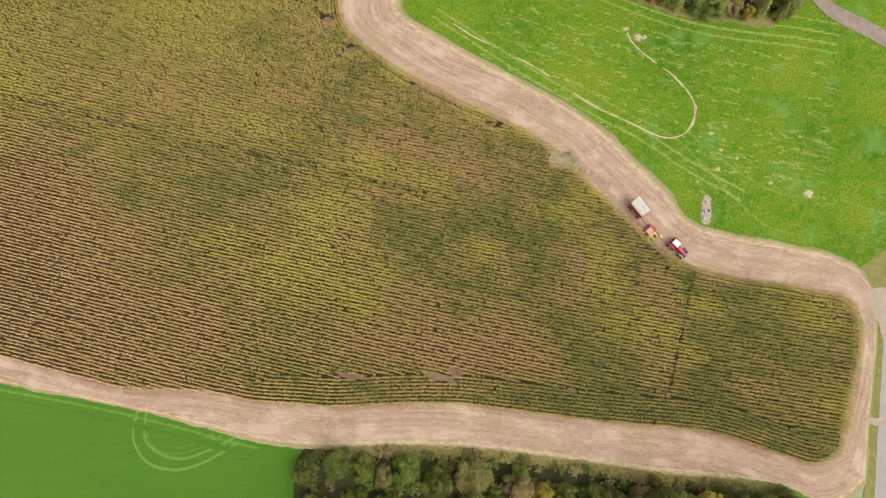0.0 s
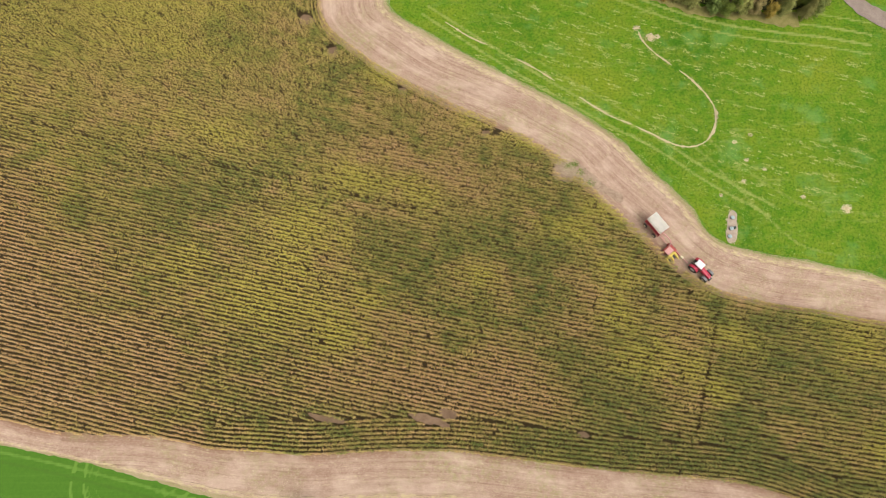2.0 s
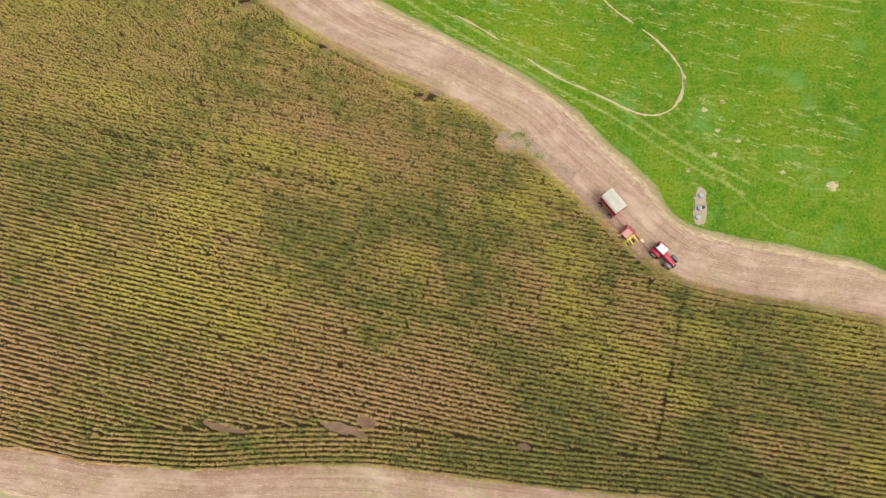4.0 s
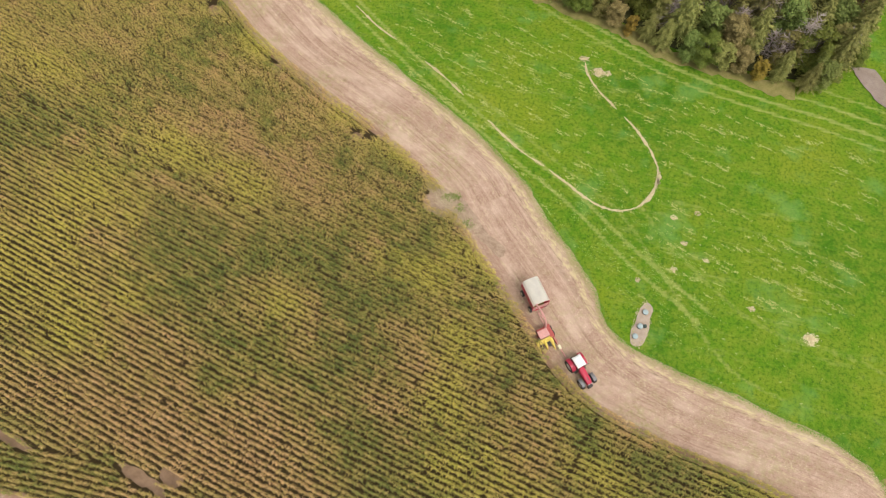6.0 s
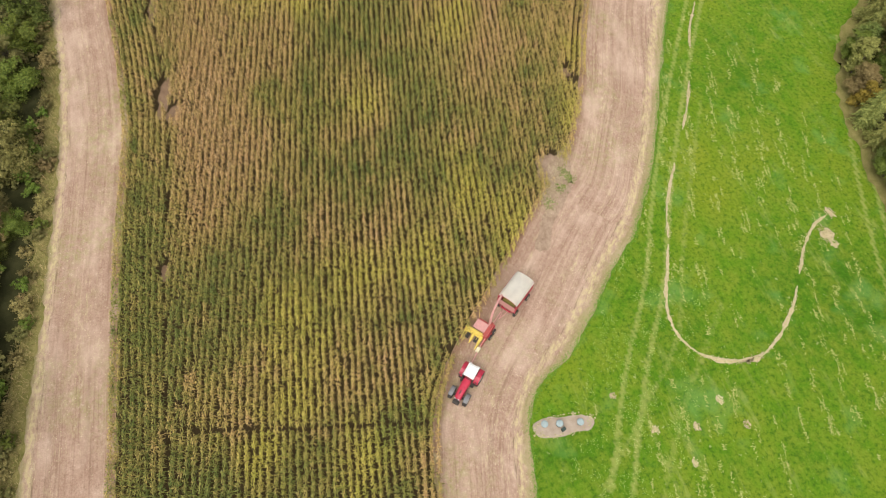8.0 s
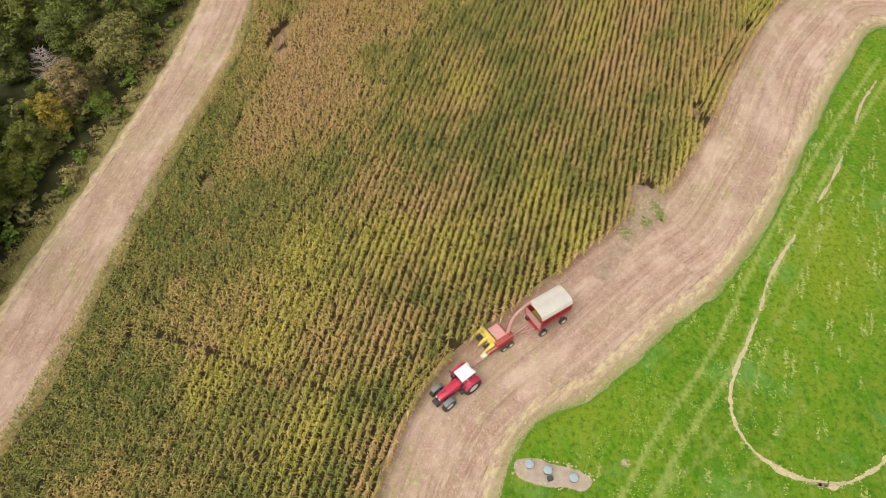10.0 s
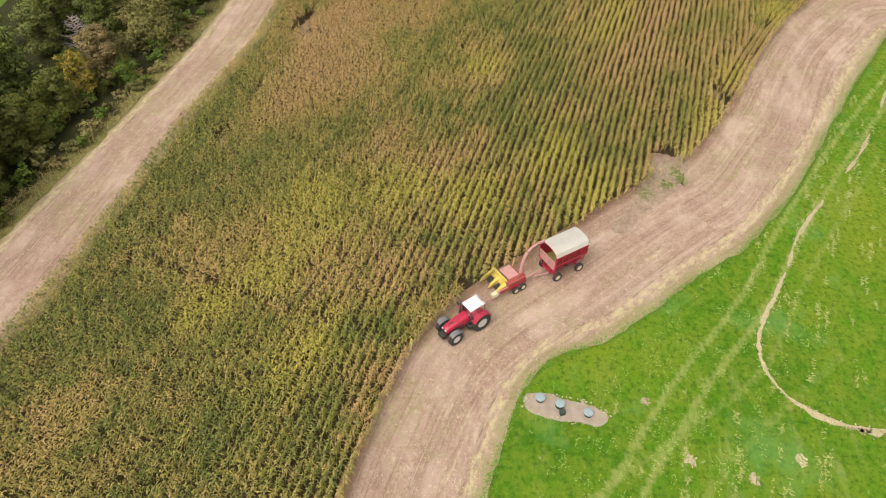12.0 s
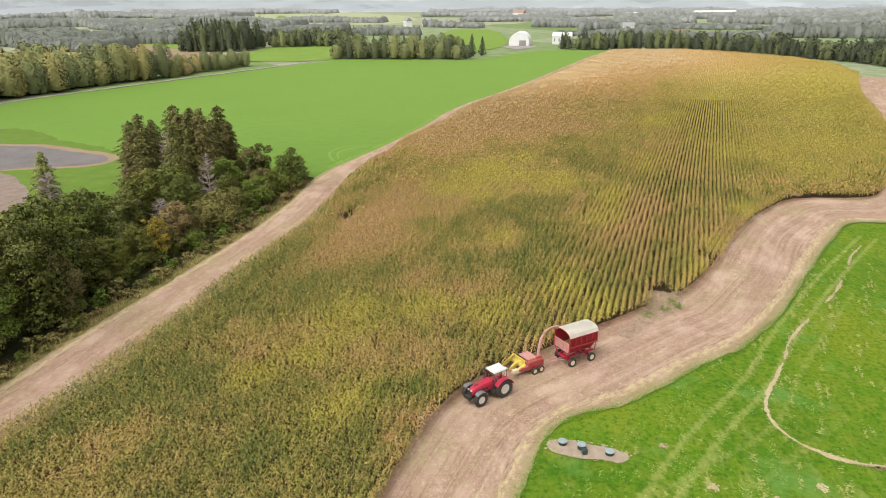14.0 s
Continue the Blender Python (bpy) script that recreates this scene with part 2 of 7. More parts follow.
M_PASTURE = mat_soil("pasture", (0.16, 0.27, 0.045), (0.24, 0.34, 0.07), 0.05)
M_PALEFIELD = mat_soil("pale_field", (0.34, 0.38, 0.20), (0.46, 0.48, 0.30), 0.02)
M_RUSSET = mat_soil("russet_field", (0.28, 0.20, 0.13), (0.38, 0.29, 0.19), 0.05)
M_BANK = mat_soil("bank_grass", (0.10, 0.19, 0.025), (0.18, 0.26, 0.05), 0.25)
# brown soil, with the shade between the rows put into its colour
M_SOIL = mat_soil("field_soil", (0.040, 0.029, 0.014), (0.085, 0.060, 0.029))
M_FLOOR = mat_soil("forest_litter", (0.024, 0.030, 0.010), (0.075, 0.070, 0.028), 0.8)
M_WEED = mat_soil("weedy_grass", (0.13, 0.140, 0.03), (0.33, 0.27, 0.11), 0.7)
M_ROAD = mat_soil("road_surface", (0.30, 0.27, 0.25), (0.40, 0.36, 0.33), 0.4)
M_TRACK = mat_soil("dirt_track", (0.20, 0.15, 0.12), (0.36, 0.29, 0.24), 0.5)
M_GRAVEL = mat_soil("gravel", (0.31, 0.235, 0.175), (0.50, 0.41, 0.325), 1.2)
M_MUD = mat_soil("wet_mud", (0.11, 0.10, 0.10), (0.24, 0.21, 0.19), 0.15)
M_MUD.node_tree.nodes["Principled BSDF"].inputs["Roughness"].default_value = 0.55
M_MUD.node_tree.nodes["Principled BSDF"].inputs["Specular IOR Level"].default_value = 0.5
M_STUBBLE, M_MEADOW, M_GREEN, M_LAND = mat_stubble(), mat_meadow(), mat_green_crop(), mat_countryside()
M_CORN, M_FARLEAF = mat_corn(), mat_far_leaf()
# greyed leaf colours with the valley's haze painted into them
M_HAZYLEAF = mat_far_leaf("haze_painted_leaf", (0.13, 0.145, 0.115), (0.215, 0.228, 0.20), (0.33, 0.345, 0.335))
M_BARK, M_DEADWOOD = mat_bark(), mat_bark("dead_wood", (0.28, 0.22, 0.19), (0.54, 0.46, 0.42))
M_LEAF_DARK = mat_leaf("leaf_dark_green", (0.045, 0.066, 0.010), (0.088, 0.118, 0.019), (0.155, 0.185, 0.035))
M_LEAF_MID = mat_leaf("leaf_green", (0.062, 0.105, 0.012), (0.112, 0.165, 0.021), (0.185, 0.235, 0.040))
M_LEAF_OLIVE = mat_leaf("leaf_olive", (0.095, 0.112, 0.030), (0.165, 0.175, 0.048), (0.26, 0.25, 0.076))
M_LEAF_AUTUMN = mat_leaf("leaf_autumn", (0.15, 0.120, 0.040), (0.28, 0.215, 0.078), (0.42, 0.325, 0.130), 0.6, 0.485)
M_LEAF_YELLOW = mat_leaf("leaf_yellow", (0.17, 0.135, 0.018), (0.31, 0.225, 0.030), (0.44, 0.31, 0.05), 0.6, 0.485)
M_NEEDLE = mat_leaf("needles", (0.074, 0.084, 0.022), (0.145, 0.143, 0.038), (0.245, 0.215, 0.062), 0.6, 0.475)
M_NEEDLE_PALE = mat_leaf("needles_pale", (0.130, 0.150, 0.034), (0.235, 0.245, 0.058), (0.37, 0.345, 0.095), 0.6, 0.48)
M_NEEDLE_BROWN = mat_leaf("needles_browning", (0.086, 0.076, 0.026), (0.160, 0.128, 0.044), (0.26, 0.195, 0.070), 0.6, 0.485)
M_SHRUB = mat_leaf("shrub_leaf", (0.055, 0.100, 0.012), (0.105, 0.175, 0.022), (0.17, 0.245, 0.04))
M_NOOK = mat_soil("rough_soil", (0.20, 0.130, 0.085), (0.50, 0.375, 0.275), 0.9)
M_LEAF_KHAKI = mat_leaf("leaf_khaki", (0.13, 0.125, 0.032), (0.23, 0.21, 0.056), (0.34, 0.30, 0.09), 0.6, 0.485)
M_LEAF_FRESH = mat_leaf("leaf_fresh_green", (0.10, 0.145, 0.028), (0.18, 0.22, 0.047), (0.28, 0.30, 0.08), 0.6, 0.48)
M_CRUMBLY = mat_soil("crumbly_brown_soil", (0.17, 0.105, 0.065), (0.36, 0.245, 0.16), 0.8)

# ---- plan helpers ----
def smooth(points, step=1.0, closed=False):
    """A Catmull-Rom curve through plan points, cut at about even steps."""
    p = np.array(points, float)
    idx = len(p) if closed else len(p) - 1
    out = []
    for i in range(idx):
        if closed:
            a, b, c, d = (p[(i + k) % len(p)] for k in (-1, 0, 1, 2))
        else:
            a, b, c, d = p[max(i - 1, 0)], p[i], p[i + 1], p[min(i + 2, len(p) - 1)]
        n = max(2, int(np.linalg.norm(c - b) / step))
        t = np.linspace(0, 1, n, endpoint=False)[:, None]
        out.append(0.5 * (2 * b + (c - a) * t + (2 * a - 5 * b + 4 * c - d) * t ** 2 + (3 * b - a - 3 * c + d) * t ** 3))
    if not closed:
        out.append(p[-1:])
    return np.concatenate(out)


def inside(poly, x, y):
    """Which points lie in the plan polygon."""
    hit = np.zeros(len(x), bool)
    a, b = poly, np.roll(poly, -1, 0)
    for (x0, y0), (x1, y1) in zip(a, b):
        if y0 != y1:
            hit ^= ((y0 > y) != (y1 > y)) & (x < (x1 - x0) * (y - y0) / (y1 - y0) + x0)
    return hit


def near_line(line, x, y, reach):
    """Distance of points to a polyline, as far as reach."""
    best = np.full(len(x), reach, float)
    for (x0, y0), (x1, y1) in zip(line[:-1], line[1:]):
        k = np.where((x > min(x0, x1) - reach) & (x < max(x0, x1) + reach) & (y > min(y0, y1) - reach) & (y < max(y0, y1) + reach))[0]
        if len(k):
            dx, dy = x1 - x0, y1 - y0
            t = np.clip(((x[k] - x0) * dx + (y[k] - y0) * dy) / (dx * dx + dy * dy + 1e-9), 0, 1)
            best[k] = np.minimum(best[k], np.hypot(x[k] - x0 - t * dx, y[k] - y0 - t * dy))
    return best


def outward(verts, faces, lean):
    """Turn triangles so that they face along lean, one vector a face."""
    a, b, c = verts[faces[:, 0]], verts[faces[:, 1]], verts[faces[:, 2]]
    n = np.cross(b - a, c - a)
    back = (n * lean).sum(1) < 0
    out = faces.copy()
    out[back] = faces[back][:, ::-1]
    n[back] *= -1
    return out, n / (np.linalg.norm(n, axis=1)[:, None] + 1e-9)


def mesh_np(name, verts, faces, mats, attrs=None, uv=None, index=None, normals=None):
    """A mesh from arrays: faces is (n, 3) or (n, 4); attrs are floats per vertex."""
    me = bpy.data.meshes.new(name)
    verts, faces = np.asarray(verts, np.float32), np.asarray(faces, np.int32)
    n, k = faces.shape
    me.vertices.add(len(verts))
    me.vertices.foreach_set("co", verts.ravel())
    me.loops.add(n * k)
    me.loops.foreach_set("vertex_index", faces.ravel())
    me.polygons.add(n)
    me.polygons.foreach_set("loop_start", np.arange(n, dtype=np.int32) * k)
    if index is not None:
        me.polygons.foreach_set("material_index", np.asarray(index, np.int32))
    for m in mats if isinstance(mats, (list, tuple)) else [mats]:
        me.materials.append(m)
    for key, val in (attrs or {}).items():
        a = me.attributes.new(key, "FLOAT", "POINT")
        a.data.foreach_set("value", np.asarray(val, np.float32))
    if uv is not None:
        layer = me.uv_layers.new(name="UVMap")
        layer.data.foreach_set("uv", np.asarray(uv, np.float32)[faces.ravel()].ravel())
    me.update(calc_edges=True)
    if normals is not None:
        normals = normals / (np.linalg.norm(normals, axis=1)[:, None] + 1e-9)
        me.polygons.foreach_set("use_smooth", np.ones(n, bool))
        a = me.attributes.new("custom_normal", "FLOAT_VECTOR", "POINT")
        a.data.foreach_set("vector", np.asarray(normals, np.float32).ravel())
    return me


def sheet(name, outline, z, material, label, ragged=0.0):
    """A flat piece of ground with a ragged outline."""
    p = np.array(outline)
    if ragged:
        p = np.array([(x + 0.4 * ragged * noise.noise((x * 2.3, y * 2.3, 6)) + ragged * noise.noise((x * 0.5, y * 0.5, 3)) + ragged * noise.noise((x * 0.13, y * 0.13, 5)), y + 0.4 * ragged * noise.noise((x * 2.3, y * 2.3, 8)) + ragged * noise.noise((x * 0.5, y * 0.5, 9)) + ragged * noise.noise((x * 0.13, y * 0.13, 7))) for x, y in p])
    bm = bmesh.new()
    face = bm.faces.new([bm.verts.new((x, y, z)) for x, y in p])
    bmesh.ops.triangulate(bm, faces=[face])
    bmesh.ops.recalc_face_normals(bm, faces=bm.faces)
    if bm.faces[:][0].normal.z < 0:
        bmesh.ops.reverse_faces(bm, faces=bm.faces)
    me = bpy.data.meshes.new(name)
    bm.to_mesh(me)
    bm.free()
    me.materials.append(material)
    return tagged(new(name, me), label, "ground", kind="structure")


def ribbon(name, left, right, z, material, label, across=14, ragged=0.35, category="ground", hump=0.0):
    """A strip of ground between two plan lines with the same number of points."""
    a, b = np.array(left), np.array(right)
    run = np.r_[0, np.cumsum(np.linalg.norm(np.diff((a + b) / 2, axis=0), axis=1))]
    v, uv, edge = [], [], []
    for i in range(len(a)):
        width = np.linalg.norm(b[i] - a[i])
        for j in range(across + 1):
            f = j / across
            q = a[i] + (b[i] - a[i]) * f
            if j in (0, across):
                side = (b[i] - a[i]) / max(width, 0.01)
                q = q + side * ragged * (noise.noise((q[0] * 0.8, q[1] * 0.8, 1)) + noise.noise((q[0] * 0.2, q[1] * 0.2, 2)))
            v.append((q[0], q[1], z + hump * noise.noise((q[0] * 0.4, q[1] * 0.4, 4)) * (0 < j < across)))
            uv.append((run[i], f * width))
            edge.append(max(0, 2 * f - 1) ** 3)
    w = across + 1
    f = [(i * w + j, (i + 1) * w + j, (i + 1) * w + j + 1, i * w + j + 1) for i in range(len(a) - 1) for j in range(across)]
    v = np.array(v)
    n = np.cross(v[f[0][1]] - v[f[0][0]], v[f[0][3]] - v[f[0][0]])
    if n[2] < 0:
        f = [q[::-1] for q in f]
    return tagged(new(name, mesh_np(name, v, f, material, {"edge": edge}, uv)), label, category, kind="structure")


def path_pair(pairs, step=1.0):
    """Two smooth lines from rows of (x0, y0, x1, y1), point for point."""
    p = smooth(pairs, step)
    return p[:, :2], p[:, 2:]


# ---- plan of the field: crop edge and outer edge of the stubble strip, round the field from the north-west ----
NORTH = [(-259, 193, -252, 209), (-187, 163.5, -178, 182), (-137, 147, -127, 161), (-104, 136, -94, 151), (-84, 131, -72, 146), (-63, 121, -50, 134), (-48, 111.5, -36, 123), (-35, 104, -20, 108), (-27, 97, -12, 96),
         (-25, 84, -11, 88), (-17, 76, -5, 83), (-10, 71, 3, 78), (-3, 67, 9, 74.5), (5, 63, 15, 71), (11, 60.3, 21, 67.5), (17, 57, 28, 63.5), (24, 52.5, 34, 59), (28, 48.2, 38, 56)]
EAST = [(28, 48.2, 38, 56), (32, 44, 42, 51), (36.8, 39.2, 46, 47), (41, 35, 50.3, 42), (44.5, 31.2, 53, 37.2), (48, 28, 56.5, 34.4), (52.5, 25.2, 60.5, 33.3), (57.5, 23.6, 65.5, 32), (64, 22, 72, 31), (72, 20.8, 79, 29.3),
        (79, 19.3, 85, 28), (86, 17.8, 91, 24.5), (88.6, 14.5, 93.6, 18), (88.8, 9, 93, 9), (87, 1, 91.2, 0), (84.5, -7, 89, -10), (82, -14.5, 87, -21)]
SOUTH = [(82, -14.5, 87, -21), (76.5, -17.2, 79, -26), (69, -15.2, 69, -22), (57, -11.3, 57, -20.6), (48, -10, 48, -20), (37, -9, 36.5, -18.6), (25, -7.8, 26, -17), (13, -6.3, 14, -15.5), (1, -5, 2, -14.4),
         (-12, -5, -11, -14), (-24, -5.6, -23, -14.4), (-33, -5, -32.5, -14), (-42, -4.4, -40, -13), (-49, -3, -48, -11.2), (-57, -2, -56.5, -9), (-73, -1, -74, -5), (-98, 5, -99, -0.5), (-137, 11.5, -139, 6), (-212, 34, -214, 28), (-390, 80, -392, 74)]
FAR_END = [(-423, 90), (-432, 115), (-429, 147), (-402, 172), (-364, 194), (-319, 204)]

n_in, n_out = path_pair(NORTH)
e_in, e_out = path_pair(EAST)
s_in, s_out = path_pair(SOUTH)
CORN = np.concatenate([n_in, e_in[1:], s_in[1:], np.array(FAR_END, float)])

# ---- ground ----
ring = [(radius * math.cos(a), radius * math.sin(a)) for radius in (4500,) for a in np.linspace(0, 2 * math.pi, 64, endpoint=False)]
ground = sheet("ground", ring, -0.12, M_LAND, "wide farmland of pale green fields reaching the horizon")

GREEN = np.concatenate([smooth([(-30, -12), (-29.5, -24), (-29, -45), (-33, -63), (-50, -78), (-62, -100), (-70, -118), (-127, -168), (-193, -149), (-281, -119), (-343, -96)], 3),
                        smooth([(-345, -50), (-345, -8), (-433, 36), (-436, 82), (-423, 90), (-390, 78)], 4), (s_out * 0.4 + s_in * 0.6)[::-1][(s_out[::-1][:, 0] > -385) & (s_out[::-1][:, 0] < -30)]])


def grid_sheet(name, keep, x0, x1, y0, y1, step, z, material, label, worn_lines):
    """A finely divided sheet inside a plan outline, carrying the worn wheel marks: (line, half width, strength)."""
    nx, ny = int((x1 - x0) / step) + 1, int((y1 - y0) / step) + 1
    gx, gy = np.meshgrid(np.linspace(x0, x1, nx), np.linspace(y0, y1, ny))
    x, y = gx.ravel(), gy.ravel()
    worn = np.zeros(len(x))
    for line, half, strength in worn_lines:
        d = near_line(line, x, y, half * 2)
        k = abs(strength) * np.clip(1.5 - d / half, 0, 1)
        worn = np.maximum(worn, k) if strength > 0 else np.where(k > 0.05, -k, worn)
    q = (np.arange(ny - 1)[:, None] * nx + np.arange(nx - 1)[None, :]).ravel()
    f = np.stack([q, q + 1, q + nx + 1, q + nx], 1)
    ok = inside(keep, x, y)
    f = f[ok[f].all(1)]
    used = np.unique(f)
    back = np.zeros(len(x), int)
    back[used] = np.arange(len(used))
    rise = np.array([0.04 * noise.noise((a * 0.3, b * 0.3, 0)) for a, b in zip(x[used], y[used])]) if len(used) < 250000 else 0
    v = np.stack([x[used], y[used], z + rise + np.zeros(len(used))], 1)
    return tagged(new(name, mesh_np(name, v, back[f], material, {"worn": worn[used]})), label, "ground", kind="structure")


def beside(line, off):
    """A plan line shifted to its left."""
    d = np.gradient(line, axis=0)
    d /= np.linalg.norm(d, axis=1)[:, None] + 1e-9
    return line + off * np.stack([-d[:, 1], d[:, 0]], 1)


turn_a = smooth([(-67, -6), (-67.5, -12), (-64, -17), (-58, -18.5), (-52, -17), (-45, -13)], 1)
turn_b = smooth([(-65, -6), (-65, -12), (-62, -15), (-57, -16.3), (-51, -14.5), (-46, -12)], 1)
edge_run = beside(s_out[(s_out[:, 0] < -40) & (s_out[:, 0] > -200)], 1.2)
marks = [(turn_a, 0.36, 1.0), (turn_b, 0.32, 0.95), (beside(turn_a, 3.2), 0.3, 0.62), (beside(turn_a, 4.4), 0.3, 0.55), (edge_run, 0.4, 0.75), (beside(edge_run, 1.6), 0.4, -0.6)]
split = -112.0
green_field = grid_sheet("green_field", GREEN, split, -28, -172, 12, 0.4, -0.03, M_GREEN, "lush green cover crop field with curved wheel marks at its edge", marks)
green_field_far = grid_sheet("green_field_far", GREEN, -440, split, -172, 95, 2.0, -0.03, M_GREEN, "lush green cover crop field reaching the far copse", marks[3:])

track_a = smooth([(66, 40), (61, 43), (53, 48), (45, 54), (36, 59.2), (24, 66.5), (10, 76), (-4, 86)], 1)
track_b = beside(track_a, -2.3)
ridge = smooth([(92, 78), (82, 80), (74, 81), (62, 83), (52, 86), (40, 91), (28, 97), (15, 104)], 1)
MEADOW = np.concatenate([smooth([(135, 20), (135, 130), (-45, 135), (-30, 115)], 4), n_out[(n_out[:, 0] > -22)], e_out[(e_out[:, 0] < 92) & (e_out[:, 1] > 10)]])
MEADOW[:, 1] -= 3.0
meadow = grid_sheet("meadow", MEADOW, -50, 136, 8, 134, 0.5, -0.06, M_MEADOW, "bright green mown meadow with straw swaths and wheel marks",
                    [(track_a, 0.42, 0.75), (track_b, 0.42, 0.75), (ridge, 0.4, 0.85), (beside(ridge, -2.6), 0.35, 0.85), (beside(ridge, -5.4), 0.35, 0.75), (beside(ridge, 2.2), 0.35, 0.8),
                     (smooth([(78, 32), (70, 35), (60, 46), (52, 55), (40, 62), (20, 75)], 1), 0.5, 0.55), (smooth([(100, 36), (88, 40), (74, 42), (62, 50), (50, 62)], 1), 0.6, 0.5)])

SOIL = np.concatenate([n_in * 0.9 + n_out * 0.1, (e_in * 0.9 + e_out * 0.1)[1:], (s_in * 0.9 + s_out * 0.1)[1:], np.array(FAR_END, float)])
field_soil = sheet("field_soil", SOIL, 0.0, M_SOIL, "brown soil between the maize rows, darkened for their shade")
strip_north = ribbon("stubble_strip_north", n_in * 1.07 - n_out * 0.07, n_out, 0.025, M_STUBBLE, "dusty tan stubble strip cut along the maize")
strip_east = ribbon("stubble_strip_east", e_in * 1.07 - e_out * 0.07, e_out, 0.025, M_STUBBLE, "dusty tan stubble strip curving round the maize")
strip_south = ribbon("stubble_strip_south", s_in * 1.05 - s_out * 0.05, s_out, 0.025, M_STUBBLE, "dusty tan stubble strip between maize and trees")

WOOD_S = smooth([(-32, -15.5), (-20, -15), (0, -14.6), (20, -16.8), (40, -19.5), (60, -21.8), (70, -25.5), (76, -32), (82, -60), (60, -72), (30, -60), (5, -56), (-12, -56), (-26, -56), (-31, -40)], 2, True)
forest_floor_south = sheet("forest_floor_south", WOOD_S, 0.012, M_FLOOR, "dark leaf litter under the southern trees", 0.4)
verge = ribbon("weedy_verge", *path_pair([(x1, y1 + 0.5, x1, y1 - 1.6) for _, _, x1, y1 in SOUTH if -30 < x1 < 72]), 0.06, M_WEED, "weedy grass edge between stubble and trees", 4, 0.6)
WOOD_N = smooth([(4, 118), (13, 108), (24, 98.8), (35, 95), (47, 92), (56, 88.4), (66, 87), (76, 86.3), (80.5, 88.5), (82.5, 94), (90, 140), (2, 145)], 2, True)
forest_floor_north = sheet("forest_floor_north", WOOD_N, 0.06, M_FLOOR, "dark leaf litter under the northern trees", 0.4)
farm_track = ribbon("dirt_track", *path_pair([(86, 92, 90, 92), (90, 86, 93, 88), (98, 80.5, 100, 84), (110, 73, 112, 77), (130, 60, 132, 64)]), 0.08, M_TRACK, "bare dirt track entering the northern wood", 6)
road = ribbon("road", *path_pair([(86.5, -40, 94, -40), (88.5, -22, 96, -22), (91, -8, 98.5, -8), (94, 8, 101.5, 8), (98, 30, 105.5, 30), (104, 60, 111.5, 60)], 2), 0.03, M_ROAD, "pale grey gravelled road along the field's end", 4, 0.15, "road")
verge_road = ribbon("road_verge", *path_pair([(84, -30, 88, -30), (86.5, -21, 89, -21), (88.5, -10, 91, -10), (90.8, 0, 93, 0), (92.6, 9, 95, 9), (93.4, 18, 97, 18), (91, 24.5, 99, 30)], 1), 0.0, M_WEED, "strip of grass between stubble and road", 4, 0.3)
wet_pond = sheet("wet_mud_pond", smooth([(-53, -120), (-55, -106), (-55, -98), (-51, -86), (-46, -73), (-41, -69.5), (-36, -73), (-33, -83), (-30, -92), (-32, -118)], 2, True), 0.09, M_MUD, "grey wet mud basin beside the green field", 0.5)
gravel_yard = sheet("gravel_yard", smooth([(-26, -92), (-22, -78), (-6, -64), (4, -66), (2, -92)], 2, True), 0.09, M_TRACK, "bare gravel yard behind the southern trees", 0.5)
pond_bank = sheet("pond_bank", smooth([(-78, -128), (-66, -100), (-50, -71), (-38, -61), (-27, -52), (-10, -48), (10, -50), (24, -66), (26, -110), (-20, -130)], 2, True), 0.05, M_BANK, "grassy bank round the muddy basin", 1.5)
corner_grass = sheet("corner_grass", smooth([(56, -20.4), (60, -20.0), (66, -20.6), (72, -22.4), (77, -25.6), (84, -24.5), (90, -31), (80, -44), (72, -32), (66, -26), (60, -23)], 0.6, True), 0.034, M_BANK, "rough green grass where the trees end", 0.8)
field_entrance = sheet("field_entrance", smooth([(91.4, 18.6), (94.2, 20.0), (97.2, 19.0), (96.6, 12.5), (95.2, 8.6), (93.6, 9.8), (92.6, 14)], 0.5, True), 0.045, M_GRAVEL, "pale gravel entrance between stubble and road", 0.5)
field_access = sheet("field_access", smooth([(87.6, -7.0), (89.6, -7.8), (92.5, -7.6), (92.5, -9.4), (89.6, -9.0)], 0.4, True), 0.05, M_GRAVEL, "narrow trodden access across the road verge", 0.3)
# far fields in the valley
for level, (name, outline, material, label) in enumerate((
        ("pasture_field", [(-470, -330), (-600, -330), (-470, -250), (-378, -228), (-370, -262)], M_PASTURE, "bright green pasture behind the autumn wood"),
        ("pasture_field_east", [(-408, -182), (-470, -180), (-490, -140), (-368, -101), (-330, -104), (-322, -150)], M_PASTURE, "bright green pasture beside the copse"),
        ("pasture_field_barn", [(-800, -75), (-800, -20), (-600, 4), (-500, 8), (-436, -6), (-420, -40)], M_PASTURE, "bright green pasture before the barn"),
        ("russet_field", [(-346, -172), (-400, -225), (-470, -300), (-490, -330), (-420, -300), (-300, -195), (-285, -160)], M_RUSSET, "russet autumn field behind the wood"),
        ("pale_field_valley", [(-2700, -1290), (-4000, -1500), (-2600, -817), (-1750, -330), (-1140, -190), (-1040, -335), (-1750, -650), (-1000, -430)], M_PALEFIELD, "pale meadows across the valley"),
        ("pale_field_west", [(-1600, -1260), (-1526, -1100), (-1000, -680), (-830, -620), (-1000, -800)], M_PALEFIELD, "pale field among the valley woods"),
        ("pinkish_field", [(-750, 190), (-800, 205), (-1080, 315), (-900, 270)], M_RUSSET, "bare pinkish field in the valley"))):
    sheet(name, smooth(outline, 8, True), 0.14 + 0.05 * level, material, label, 2.0)
